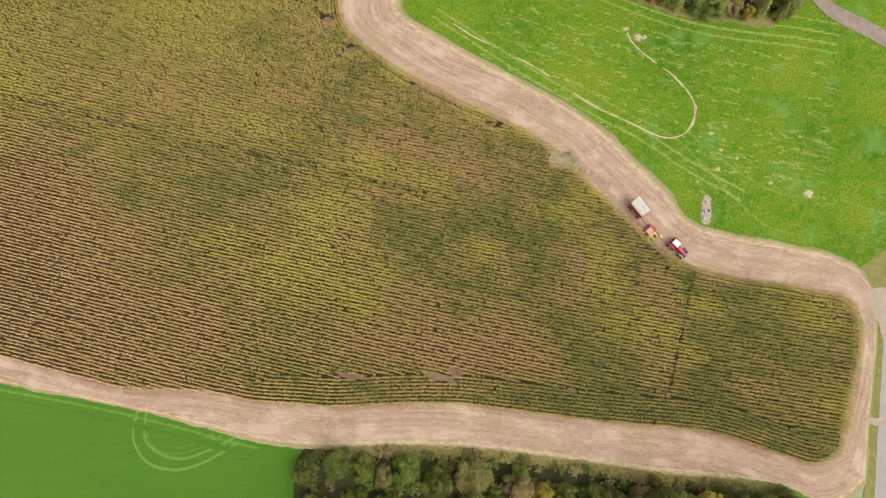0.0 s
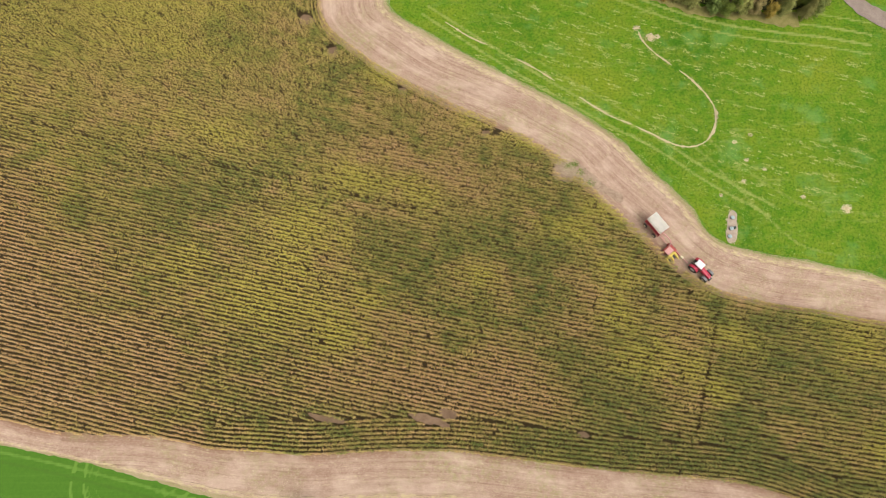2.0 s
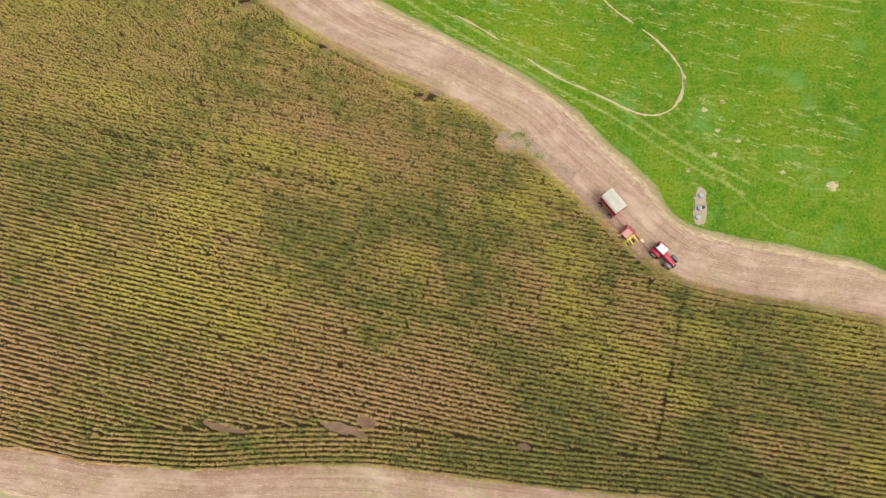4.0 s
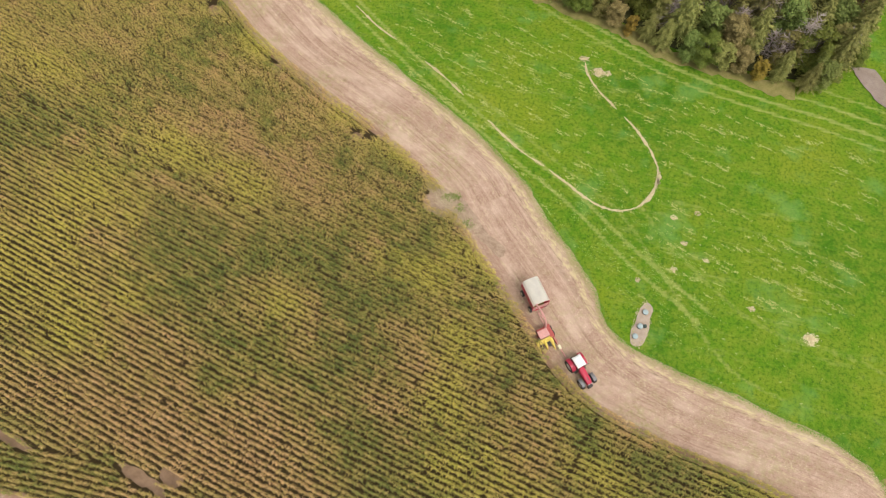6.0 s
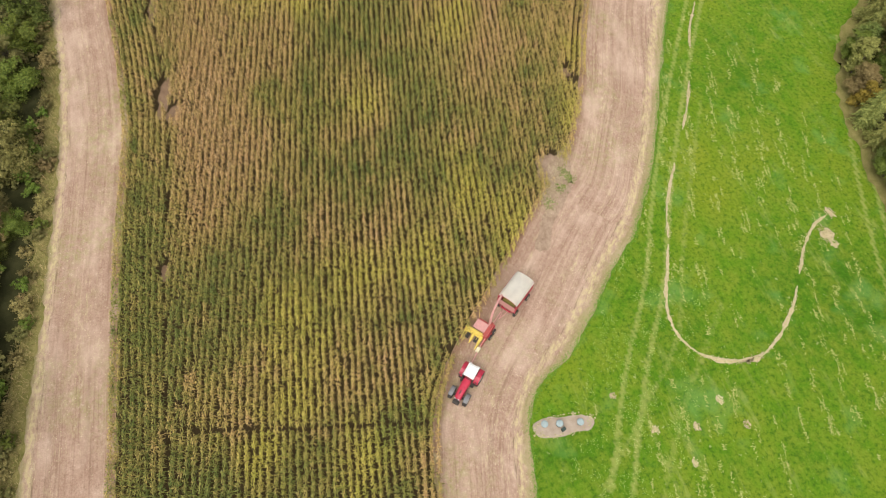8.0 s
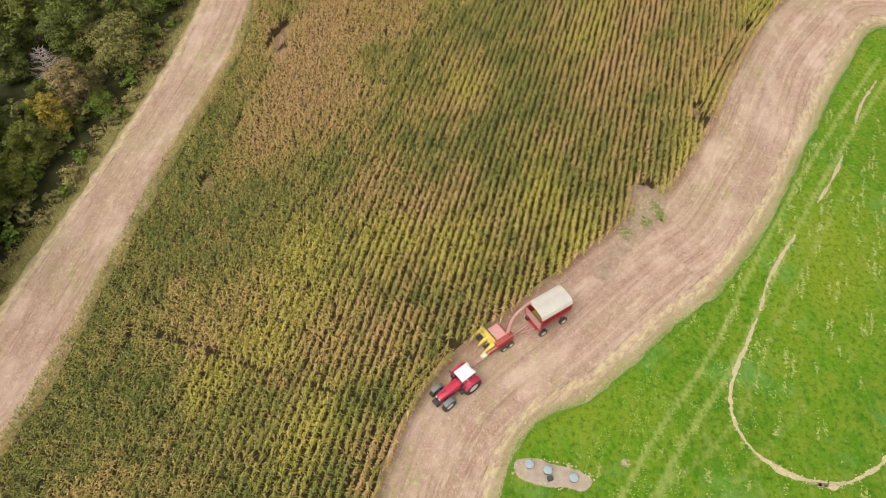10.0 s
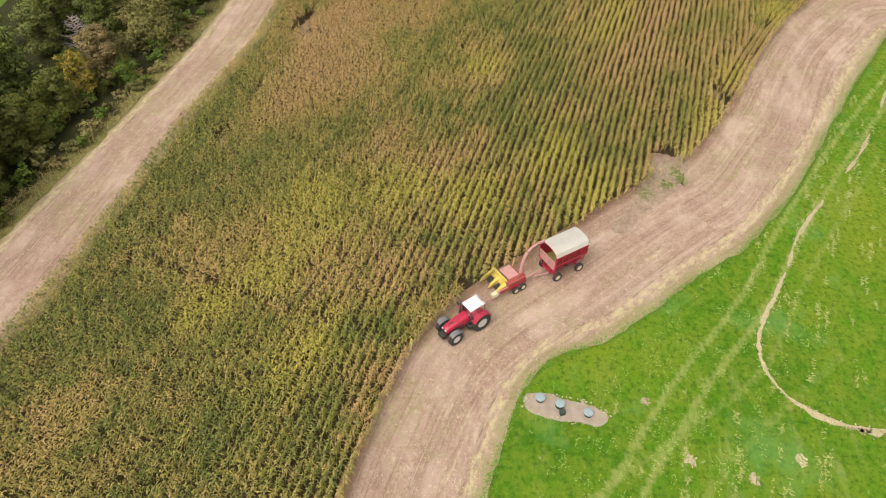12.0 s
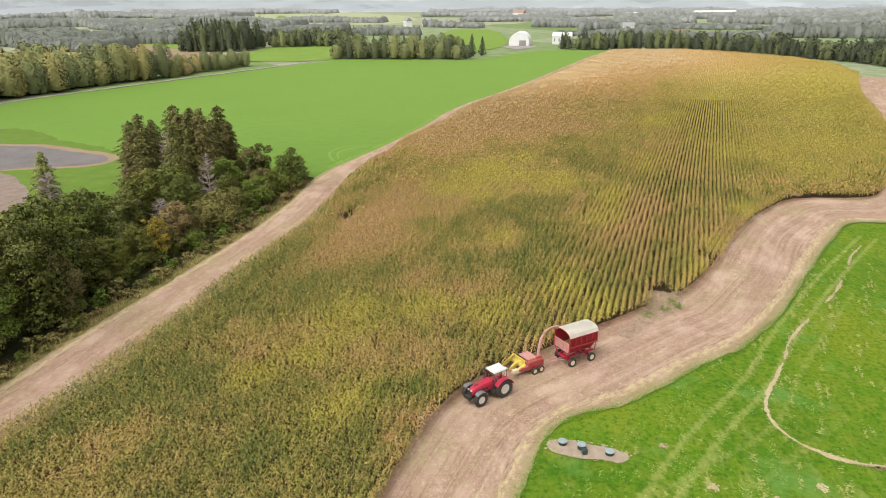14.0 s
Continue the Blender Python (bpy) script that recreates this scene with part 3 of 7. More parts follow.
sheet("gravel_apron", [(-440, 20), (-470, 34), (-487, 34), (-487, 4), (-470, 6)], 0.2, M_ROAD, "pale gravel apron before the barn")
mud_rim = sheet("mud_rim", smooth([(-55, -122), (-57.5, -106), (-57.5, -97), (-53.5, -85), (-48, -71.5), (-41, -67.5), (-34.5, -71.5), (-31.5, -82), (-28.5, -92), (-30, -120)], 2, True), 0.07, M_RUSSET, "brown drying rim of the muddy basin", 0.6)

# ---- maize ----
ROW = 0.76
ALONG = np.array((-0.975, 0.222))
ACROSS = np.array((0.222, 0.975))
# places of the crop's colour: (x, y, reach across the rows, stretch along them)
GREEN_WEST = [(-83, 84, 3.0, 2.4), (-76, 66, 1.9, 2.7), (-90, 62, 1.2, 8.0), (-69, 56, 3.0, 2.4), (-57, 52, 3.5, 3.9), (-47, 46, 5.0, 2.1), (-53, 40, 5.0, 1.9), (-71, 40, 6.0, 1.0), (-31, 61, 4.5, 2.6), (-34, 52, 3.0, 1.8), (-43, 66, 3.0, 2.0), (-50, 34, 3.0, 2.4), (-59, 35, 3.5, 2.0),
              (-70, 24, 1.5, 3.8), (-63, 22, 1.9, 2.7), (-36, 15, 1.9, 4.0), (-42, 6, 3.0, 2.4), (-31, 3, 1.9, 4.7), (-18, 4, 2.5, 2.0)]
GREEN_MID = [(31, 9, 6.0, 1.4), (22, 12, 4.0, 1.3), (38, 6, 4.0, 1.4), (14, -1, 4.0, 2.0), (-13, 34, 6.0, 1.2), (-7, 39, 5.0, 1.2), (-9, 26, 6.0, 1.2), (-8, 14, 5.0, 1.1), (1, 43, 5.0, 1.5), (9, 35, 5.0, 1.5), (18, 30, 3.5, 2.0), (6, 20, 3.5, 2.0), (26, 14, 6.0, 0.8), (29, 3, 5.0, 1.5), (24, 22, 4.5, 1.2), (25, 32, 4.0, 1.3), (20, -3, 3.0, 1.6), (37, 14, 3.5, 1.2)]
GREEN_EAST = [(24, -4, 2.5, 11), (37, -4, 3.5, 1.8), (54, -8, 5.0, 3.0), (54, -2, 3.5, 1.3), (66, 10, 9.0, 1.1), (78, 4, 6.0, 1.2), (55, 5, 6.0, 0.8), (77, -12, 2.5, 3.0), (62, 18, 3.0, 1.6), (63, 12, 3.0, 1.3)]
LIME = [(33, 41, 3.5, 1.7), (27, 37, 2.5, 2.0), (34, 29, 3.5, 1.2), (34, 20, 3.0, 1.2), (37, 12, 4.0, 1.1), (56, 16, 3.0, 1.6), (79, 14, 4.5, 1.7), (81, -5, 3.5, 1.0), (-17, 48, 3.0, 2.8), (-46, 58, 2.5, 2.8), (-20, 17, 4.0, 1.2), (-102, 68, 3.5, 1.7), (-12, 70, 2.5, 2.0), (8, 28, 2.5, 1.4), (52, 5, 2.2, 1.3), (6, 61, 2.5, 1.3), (47, 10, 3.0, 1.3)]
LIME_FAR = [(-30, 24, 8.0, 1.5), (-27, 40, 4.5, 1.4), (-50, 30, 3.0, 1.6), (-107, 74, 10.0, 1.3), (-66, 88, 7.0, 1.4), (-4, 44, 3.5, 1.3), (-59, 78, 2.5, 4.5), (-150, 96, 9.0, 2.0), (-125, 128, 12.0, 2.0), (-180, 145, 12.0, 2.2), (-72, 108, 9.0, 1.8), (-230, 165, 16.0, 2.2), (-45, 92, 6.0, 1.4), (-36, 22, 3.5, 2.2), (-28, 36, 3.5, 1.6), (-31, 31, 2.5, 1.6), (18, 55, 1.6, 3.0), (-14, 23, 2.5, 1.5)]
GOLD = [(-32, 38, 4.5, 1.4), (-25, 36, 3.0, 2.0), (-35, 23, 3.5, 3.7), (-52, 31, 2.5, 3.0), (-22, 20, 5.0, 1.5), (42, 11, 6.5, 0.8), (44, 2, 3.5, 1.3), (13, 9, 5.0, 1.5), (72, -2, 5.0, 1.5), (76, -6, 3.0, 1.6), (-96, 64, 5.0, 1.5), (-66, 43, 3.5, 1.3), (-88, 68, 3.0, 2.0), (-52, 62, 3.5, 2.0), (-70, 83, 2.5, 2.7), (-46, 54, 2.5, 3.0), (36, 24, 3.5, 1.3), (47, 15, 2.5, 1.3), (64, 0, 2.2, 1.3)]
BROWN = [(-93, 34, 7.5, 2.5), (-87, 24, 7.5, 2.5), (-91, 14, 6.0, 2.4), (-71, 14, 6.0, 2.0), (-57, 16, 5.0, 1.5), (-52, 9, 3.5, 2.3), (-66, 4, 3.5, 4.0), (10, 4, 5.0, 2.2), (17, 2, 3.5, 2.0), (-7, 10, 5.0, 1.5), (-4, 5, 3.5, 1.3), (-65, 66, 3.0, 2.4), (-12, 54, 3.5, 2.0), (-33, 83, 2.0, 2.2), (25, 17, 1.9, 3.3), (-94, 47, 7.5, 1.3), (-47, 23, 2.0, 1.2), (64, -3, 3.0, 1.3), (22, 4, 4.0, 1.3), (61, 8, 2.0, 1.3), (48, 4, 2.5, 1.3), (5, 44, 6.0, 1.3), (29, 24, 2.0, 1.2), (46, 21, 2.2, 1.5)]
BROWN_MID = [(-17.5, 49, 3.5, 1.8), (1.5, 48.5, 3.5, 1.8), (-27.5, 26.5, 6.0, 1.6), (-34, 29, 3.0, 1.6), (-22, 31, 2.5, 1.8), (7, 29, 2.2, 2.0), (26, 18, 3.0, 1.3), (4.8, 4.5, 4.5, 2.0), (-21, 10, 4.5, 1.8), (-39, 65, 3.5, 2.2), (13, 27, 1.8, 1.5), (-10, 41, 1.8, 2.4), (-18, 21, 5.0, 1.5), (-8, 17, 4.0, 1.5), (13, 8.5, 4.5, 1.4), (1, 8, 4.0, 1.4), (4, 61, 5.0, 1.3), (-15, 7, 4.5, 1.3), (8, 9, 3.0, 1.3), (30, 23, 3.0, 1.3), (11, 29, 2.5, 1.3), (-14, 13, 3.0, 1.3), (26, 27, 3.0, 1.3), (46, 16, 2.5, 1.3), (12, 11, 2.5, 1.3), (42, 8, 2.5, 1.3)]
# how dry each kind of place is, how strongly it shows, and its share of clear yellow
PLACES = [(BROWN, 0.80, 0.7, 0.0), (GOLD, 0.57, 0.65, 0.15), (GREEN_WEST, 0.22, 0.38, 0.0), (GREEN_MID, 0.16, 0.50, 0.0), (GREEN_EAST, 0.15, 0.60, 0.0), (BROWN_MID, 0.72, 0.68, 0.0), (LIME_FAR, 0.44, 0.75, 0.7), (LIME, 0.40, 0.75, 0.8)]
# bare places inside the crop: (x, y, half length along the row, half width)
BARE = [(-21.5, 1.1, 3.6, 0.62), (-2.5, 0.7, 4.0, 0.75), (25.2, 49.6, 2.4, 1.5), (37.0, 41.5, 2.4, 1.2), (9.2, 58.0, 0.9, 0.9), (-8, 67.6, 1.1, 0.9), (-23, 77, 1.3, 1.1), (26.3, -1.9, 1.3, 0.6), (-36, 97.5, 1.5, 1.2), (-29, 84.5, 1.7, 1.2), (-53, 106, 1.8, 1.3), (-107, 129, 2.4, 1.5), (1.2, 1.8, 1.6, 1.0), (-187, 36.5, 5, 1.4)]


def ripeness(x, y):
    """How dry the plants are, and how clearly yellow."""
    spots = list(zip(x, y))
    number = np.round((y - row_line(x)) / (ROW * 1.025))
    streak = np.array([noise.noise((a * 0.02, k * 3.7, 5)) for a, k in zip(x, number)])
    r = np.array([0.44 + 0.12 * noise.noise((a * 0.028, b * 0.05, 11)) + 0.18 * noise.noise((a * 0.08, b * 0.13, 21)) + 0.30 * noise.noise((a * 0.20, b * 0.30, 31)) + 0.26 * noise.noise((a * 0.5, b * 0.7, 71)) for a, b in spots]) + 0.08 * streak
    r -= 0.08 * np.clip((x + 70) / 40, 0, 1)
    r -= 0.04 * np.clip((x - 20) / 40, 0, 1)
    rough = np.clip(np.array([1.0 + 0.8 * noise.noise((a * 0.13, b * 0.2, 41)) + 1.2 * noise.noise((a * 0.4, b * 0.55, 51)) for a, b in spots]), 0.3, 2.6)
    lime = np.clip(np.array([0.27 * noise.noise((a * 0.06, b * 0.1, 61)) for a, b in spots]), 0, 1)
    for rows, target, strength, yellow in PLACES:
        for px, py, reach, stretch in rows:
            u = ((x - px) * ALONG[0] + (y - py) * ALONG[1]) / (reach * stretch)
            v = ((x - px) * ACROSS[0] + (y - py) * ACROSS[1]) / reach
            w = strength * np.exp(-(u * u + v * v) * rough)
            r += (target - r) * w
            lime += (yellow - lime) * w
    # the crop dries off towards the far end and along the southern side
    south = y - np.interp(x, s_in[::-1, 0], s_in[::-1, 1])
    side = np.clip((-45 - x) / 70, 0, 1) * np.exp(-(south / np.maximum(8, 12 - 0.17 * x)) ** 2)
    end = np.clip((-170 - x) / 160, 0, 1) * np.clip(1.35 - south / 110, 0.0, 1)
    # its northern part is still yellowing
    north = np.clip((-15 - x) / 60, 0, 1) * np.clip((south - 48) / 34, 0, 1)
    r += (0.36 - r) * 0.5 * north
    lime += (0.5 - lime) * 0.6 * north
    dry = np.clip(np.maximum(side, end) * (0.7 + 0.3 * rough), 0, 1)
    # paler with distance: dryness, and some haze put into the colour
    r = r * (1 - dry) + dry * (np.clip(0.72 - 0.0014 * (x + 70), 0.72, 0.98) + 0.35 * (r - 0.41))
    return r + 0.05 * streak, lime * (1 - 0.7 * dry)


rng = np.random.default_rng(7)


def row_line(x):
    """Northing of the row through the origin: the rows bend gently along the field."""
    w = np.clip(x, -80, 0)
    return -0.225 * x + np.where(x > 0, 0.00035 * x * x, 0.00015 * w * w - 0.00030 * (np.minimum(x, -80) + 80) * 80)


def row_plants(spacing, x_from, x_to):
    """Plants of the rows, between two eastings."""
    k = np.arange(int(-60 / ROW), int(330 / ROW))
    s = np.arange(-450, 110, spacing * 0.975)
    s = s[(s > x_from - 16) & (s < x_to + 16)]
    kk, x = np.meshgrid(k, s)
    kk, x = kk.ravel(), x.ravel() + 0.0
    x = x + rng.uniform(-0.4, 0.4, len(x)) * spacing
    y = row_line(x) + kk * ROW * 1.025 + rng.normal(0, 0.065, len(x)) + 0.06 * np.sin(x * 0.7 + kk * 1.7)
    shaky = x + (((kk * 0.618) % 1) * 2 - 1) * 9 + rng.uniform(-0.1, 0.1, len(x))
    ok = (shaky > x_from) & (shaky <= x_to) & (y < 215) & (y > -20)
    x, y = x[ok], y[ok]
    ok = inside(CORN, x, y)
    return x[ok], y[ok]


HEAD_S = s_in[(s_in[:, 0] > -60)]


def head_width(x):
    """Width of the southern headland, fading out at both ends."""
    a, b = np.clip((x + 52) / 16, 0, 1), np.clip((84 - x) / 12, 0, 1)
    return 8.3 * ROW * a * b


HEAD_N = np.concatenate([n_in[(n_in[:, 0] > -60)], e_in[:3]])
HEAD_N = HEAD_N[HEAD_N[:, 0] < 12]
HEAD_E = e_in[(e_in[:, 0] > 47) & (e_in[:, 1] > -12)]


def headland(line, rows, side, spacing, start=0.5, fading=False):
    xs, ys = [], []
    for i in range(rows):
        c = beside(line, side * (start + i) * ROW)
        run = np.r_[0, np.cumsum(np.linalg.norm(np.diff(c, axis=0), axis=1))]
        d = np.arange(0, run[-1], spacing)
        d = d + rng.uniform(-0.3, 0.3, len(d)) * spacing
        x, y = np.interp(d, run, c[:, 0]) + rng.normal(0, 0.05, len(d)), np.interp(d, run, c[:, 1]) + rng.normal(0, 0.05, len(d))
        k = head_width(x) > (start + i) * ROW if fading else np.ones(len(x), bool)
        xs.append(x[k])
        ys.append(y[k])
    return np.concatenate(xs), np.concatenate(ys)


def thin(x, y, head=True):
    """Leave out the bare places, the headlands, a wheel gap across the rows and gaps left by chance."""
    ok = rng.random(len(x)) > 0.07
    for bx, by, length, width in BARE:
        u = ((x - bx) * ALONG[0] + (y - by) * ALONG[1]) / length
        v = ((x - bx) * ACROSS[0] + (y - by) * ACROSS[1]) / width
        ok &= u * u + v * v + 0.4 * np.sin(x * 3 + y * 5) * 0.5 > 1
    gap = smooth([(47, -1), (49.6, 8), (51.8, 16.5), (54.2, 25)], 1)
    ok &= near_line(gap, x, y, 1.0) > 0.22
    number = (y - row_line(x)) / (ROW * 1.025)
    ok &= ~((np.abs(number - 52) < 0.5) & (x < 0) & (x > -140) & (rng.random(len(x)) < 0.35))
    if head:
        ok &= near_line(HEAD_S, x, y, 9.0) > head_width(x)
        ok &= near_line(HEAD_N, x, y, 4.0) > 3.4 * ROW
        ok &= near_line(HEAD_E, x, y, 3.0) > 2.0 * ROW
    return x[ok], y[ok]


def leaf_parts(x, y, height, ripe, leaves, length, width, low=0.3, squash=0.66):
    """Arching leaves, each a base, two middle points and a drooping tip."""
    n = len(x)
    V, A = [], []
    row_turn = math.atan2(ACROSS[1], ACROSS[0])
    vigour = rng.uniform(0.78, 1.22, n)
    for i in range(leaves):
        f = low + (1 - low) * ((i + rng.random(n)) / leaves) ** 0.8
        az = row_turn + math.pi * (i % 2) + rng.normal(0, 0.9, n)
        L = length * vigour * np.interp(ripe, (0.1, 0.7), (1.14, 0.90)) * (1 - 0.68 * np.clip((f - 0.62) / 0.38, 0, 1)) * rng.uniform(0.75, 1.2, n)
        w = width * rng.uniform(0.8, 1.2, n)
        along, across = np.cos(az - row_turn - 1.5708), np.sin(az - row_turn - 1.5708) * squash
        dx, dy = along * ALONG[0] + across * ACROSS[0], along * ALONG[1] + across * ACROSS[1]
        px, py = -np.sin(az), np.cos(az)
        z0 = height * f * 0.95
        mid = 0.45 * L
        twist = rng.normal(0, 0.22, n) * w
        top = np.clip((f - 0.8) * 5, 0, 1)
        zm, zt = z0 + (0.10 + 0.25 * top) * L, z0 + (rng.uniform(-0.65, -0.10, n) + 0.55 * top) * L
        pts = [(x, y, z0 - 0.05), (x + dx * mid - px * w * 0.5, y + dy * mid - py * w * 0.5, zm - twist), (x + dx * L, y + dy * L, zt), (x + dx * mid + px * w * 0.5, y + dy * mid + py * w * 0.5, zm + twist)]
        V.append(np.stack([np.stack(p, 1) for p in pts], 1))
        # low leaves lose ripeness: a greener, darker tone painted in as shade
        A.append(np.repeat((ripe - 0.14 * (1 - f) + 0.03 + rng.normal(0, 0.035, n))[:, None], 4, 1))
    V, A = np.stack(V, 1), np.stack(A, 1)
    base = np.arange(n * leaves)[:, None] * 4
    F = np.concatenate([base + np.array(q) for q in ((0, 1, 3), (1, 2, 3))])
    return V.reshape(-1, 3), F, A.reshape(-1)


def tassels(x, y, height, size, spread, wide=0.06):
    """Feathery dry tops: two thin triangles leaning out."""
    n = len(x)
    V = []
    for i in range(2):
        az = rng.uniform(0, 6.28, n)
        r = spread * rng.uniform(0.6, 1.4, n)
        dx, dy = np.cos(az) * r, np.sin(az) * r
        px, py = -np.sin(az) * wide, np.cos(az) * wide
        top = height * 0.97 + size * rng.uniform(0.4, 1.0, n)
        V.append(np.stack([np.stack([x, y, height * 0.88], 1), np.stack([x + dx - px, y + dy - py, top], 1), np.stack([x + dx + px, y + dy + py, top - 0.04], 1)], 1))
    V = np.stack(V, 1).reshape(-1, 3)
    return V, np.arange(len(V)).reshape(-1, 3)


def build_corn():
    verts, faces, ripe_all, lime_all, index, normals, count = [], [], [], [], [], [], 0

    def add(V, F, R, Y, k, up):
        """Leaves face the sky; up blends their shading towards the closed top of the crop."""
        nonlocal count
        F, flat = outward(V, F, np.array([(0, 0, 1.0)]))
        N = np.zeros_like(V)
        for c in range(3):
            N[F[:, c]] += flat
        N /= np.linalg.norm(N, axis=1)[:, None] + 1e-9
        number = (V[:, 1] - row_line(V[:, 0])) / (ROW * 1.025)
        off = (number - np.round(number)) * (1.8 if up < 0.9 else 0.0)
        N = N * (1 - up) + np.array((0, 0, 1.0)) * up + off[:, None] * np.array((ACROSS[0], ACROSS[1], 0))
        normals.append(N)
        verts.append(V), faces.append(F + count), ripe_all.append(R), lime_all.append(Y), index.append(np.full(len(F), k))
        count += len(V)

    hx, hy = headland(HEAD_S, 8, -1, 0.25, 0.5, True)
    mx, my = headland(HEAD_N, 4, -1, 0.27, 0.3)
    ex, ey = headland(HEAD_E, 3, -1, 0.22, 0.15)
    mx, my = np.r_[mx, ex], np.r_[my, ey]
    ok = inside(CORN, hx, hy)
    hx, hy = hx[ok], hy[ok]
    ok = inside(CORN, mx, my)
    mx, my = mx[ok], my[ok]
    zones = (("near", 0.25, -22, 130, 13, 0.72, 0.105, 0.60), ("mid", 0.30, -85, -22, 9, 0.66, 0.16, 0.55), ("distant", 0.38, -190, -85, 7, 0.62, 0.21, 0.42), ("far", 0.52, -480, -190, 4, 0.74, 0.46, 0.55))
    for name, spacing, x0, x1, leaves, length, width, squash in zones:
        x, y = thin(*row_plants(spacing, x0, x1))
        if name == "near":
            ax, ay = thin(np.r_[hx, mx], np.r_[hy, my], False)
            k = ax > -22
            x, y = np.r_[x, ax[k]], np.r_[y, ay[k]]
        if name == "mid":
            k = ax <= -22
            x, y = np.r_[x, ax[k]], np.r_[y, ay[k]]
        r, lime = ripeness(x, y)
        rim = np.minimum(near_line(CORN, x, y, 2.4), 2.4)
        r += 0.14 * np.clip(1 - rim / 1.8, 0, 1) + rng.normal(0, {"near": 0.085, "mid": 0.07, "distant": 0.045, "far": 0.03}[name], len(r))
        h = 2.25 + rng.normal(0, {"near": 0.16, "mid": 0.09, "distant": 0.05, "far": 0.05}[name], len(x)) + 0.2 * np.sin(x * 0.21) * np.sin(y * 0.17)
        h *= np.where(r > 0.75, 0.93, 1.0)
        V, F, A = leaf_parts(x, y, h, r, leaves, length, width, 0.42, squash)
        up = {"near": 0.15, "mid": 0.55, "distant": 0.82, "far": 0.85}[name]
        add(V, F, A, np.repeat(lime, leaves * 4), 0, up)
        size, wide, spread = {"near": (0.28, 0.014, 0.10), "mid": (0.18, 0.075, 0.12), "distant": (0.14, 0.11, 0.14), "far": (0.14, 0.13, 0.16)}[name]
        V, F = tassels(x, y, h, size, spread, wide)
        add(V, F, np.repeat(r + 0.06, 6), np.repeat(np.clip(lime + 0.12, 0, 1), 6), 0, 0.92)
    # the closed canopy of the far end, under its loose leaves
    k = np.arange(int(-20 / ROW), int(330 / ROW), 0.5)
    s = np.arange(-446, -160, 3.0)
    kk, x = np.meshgrid(k, s)
    y = row_line(x) + kk * ROW * 1.025
    rise = np.clip((-160 - x) / 70, 0, 1)
    z = 0.5 + 1.0 * rise + np.where(kk % 1 == 0, 0.5, 0.0) + rng.normal(0, 0.08, x.shape)
    x, y, z = x + rng.normal(0, 0.3, x.shape), y.ravel(), z.ravel()
    x = x.ravel()
    ok = inside(CORN, x, y) & (near_line(CORN, x, y, 1.5) > 1.0)
    q = (np.arange(len(s) - 1)[:, None] * len(k) + np.arange(len(k) - 1)[None, :]).ravel()
    f = np.stack([q, q + 1, q + len(k) + 1, q + len(k)], 1)
    f = f[ok[f].all(1)]
    f = np.concatenate([f[:, :3], f[:, [0, 2, 3]]])
    used = np.unique(f)
    back = np.zeros(len(x), int)
    back[used] = np.arange(len(used))
    V = np.stack([x, y, z], 1)[used]
    r, lime = ripeness(V[:, 0], V[:, 1])
    add(V, back[f], r + rng.normal(0, 0.05, len(V)) - 0.05, lime, 0, 0.95)
    me = mesh_np("maize_crop", np.concatenate(verts), np.concatenate(faces), M_CORN, {"ripe": np.concatenate(ripe_all), "lime": np.concatenate(lime_all)}, None, np.concatenate(index), np.concatenate(normals))
    return tagged(new("maize_crop", me), "ripening maize standing in rows, green, yellow and brown by patches", "maize", kind="stuff")


maize = build_corn()
for bx, by, length, width in BARE[:2] + BARE[4:]:
    length, width = length * 1.02, width * 1.05
    ring = [(bx + ALONG[0] * length * math.cos(t) + ACROSS[0] * width * math.sin(t), by + ALONG[1] * length * math.cos(t) + ACROSS[1] * width * math.sin(t)) for t in np.linspace(0, 2 * math.pi, 40, endpoint=False)]
    sheet("bare_soil_patch", ring, 0.03, M_CRUMBLY, "bare dusty soil patch where no maize grew", 0.5)
sheet("bare_soil_nook", smooth([(22.3, 52.6), (22.6, 50.8), (22.8, 48.6), (25.0, 47.6), (28.2, 47.2), (31.2, 46.0), (34.0, 44.4), (36.2, 43.2), (36.6, 44.0), (34.6, 46.2), (31.8, 48.2), (29.4, 50.2), (26.4, 51.6)], 0.15, True), 0.042, M_NOOK, "rough bare soil nook at the crop's edge", 0.7)

# ---- trees ----
def tube(bm, points, radii, sides=6):
    """A tapered limb along points."""
    rings = []
    for i, (p, r) in enumerate(zip(points, radii)):
        p = Vector(p)
        d = (Vector(points[min(i + 1, len(points) - 1)]) - Vector(points[max(i - 1, 0)])).normalized()
        a = d.orthogonal().normalized()
        b = d.cross(a)
        rings.append([bm.verts.new(p + (a * math.cos(t) + b * math.sin(t)) * r) for t in np.linspace(0, 2 * math.pi, sides, endpoint=False)])
    for q, s in zip(rings[:-1], rings[1:]):
        for k in range(sides):
            bm.faces.new((q[k], q[(k + 1) % sides], s[(k + 1) % sides], s[k]))
    bm.faces.new(rings[-1])
    bm.faces.new(rings[0][::-1])


def part(name, bm, material, parent, label="", flat=True):
    """Link a bmesh as one mesh object under a thing or a part."""
    me = bpy.data.meshes.new(name)
    bmesh.ops.recalc_face_normals(bm, faces=bm.faces)
    bm.to_mesh(me)
    bm.free()
    me.materials.append(material)
    if not flat:
        me.polygons.foreach_set("use_smooth", np.ones(len(me.polygons), bool))
    ob = new(name, me)
    ob.parent = parent
    if label:
        tagged(ob, label)
    return ob


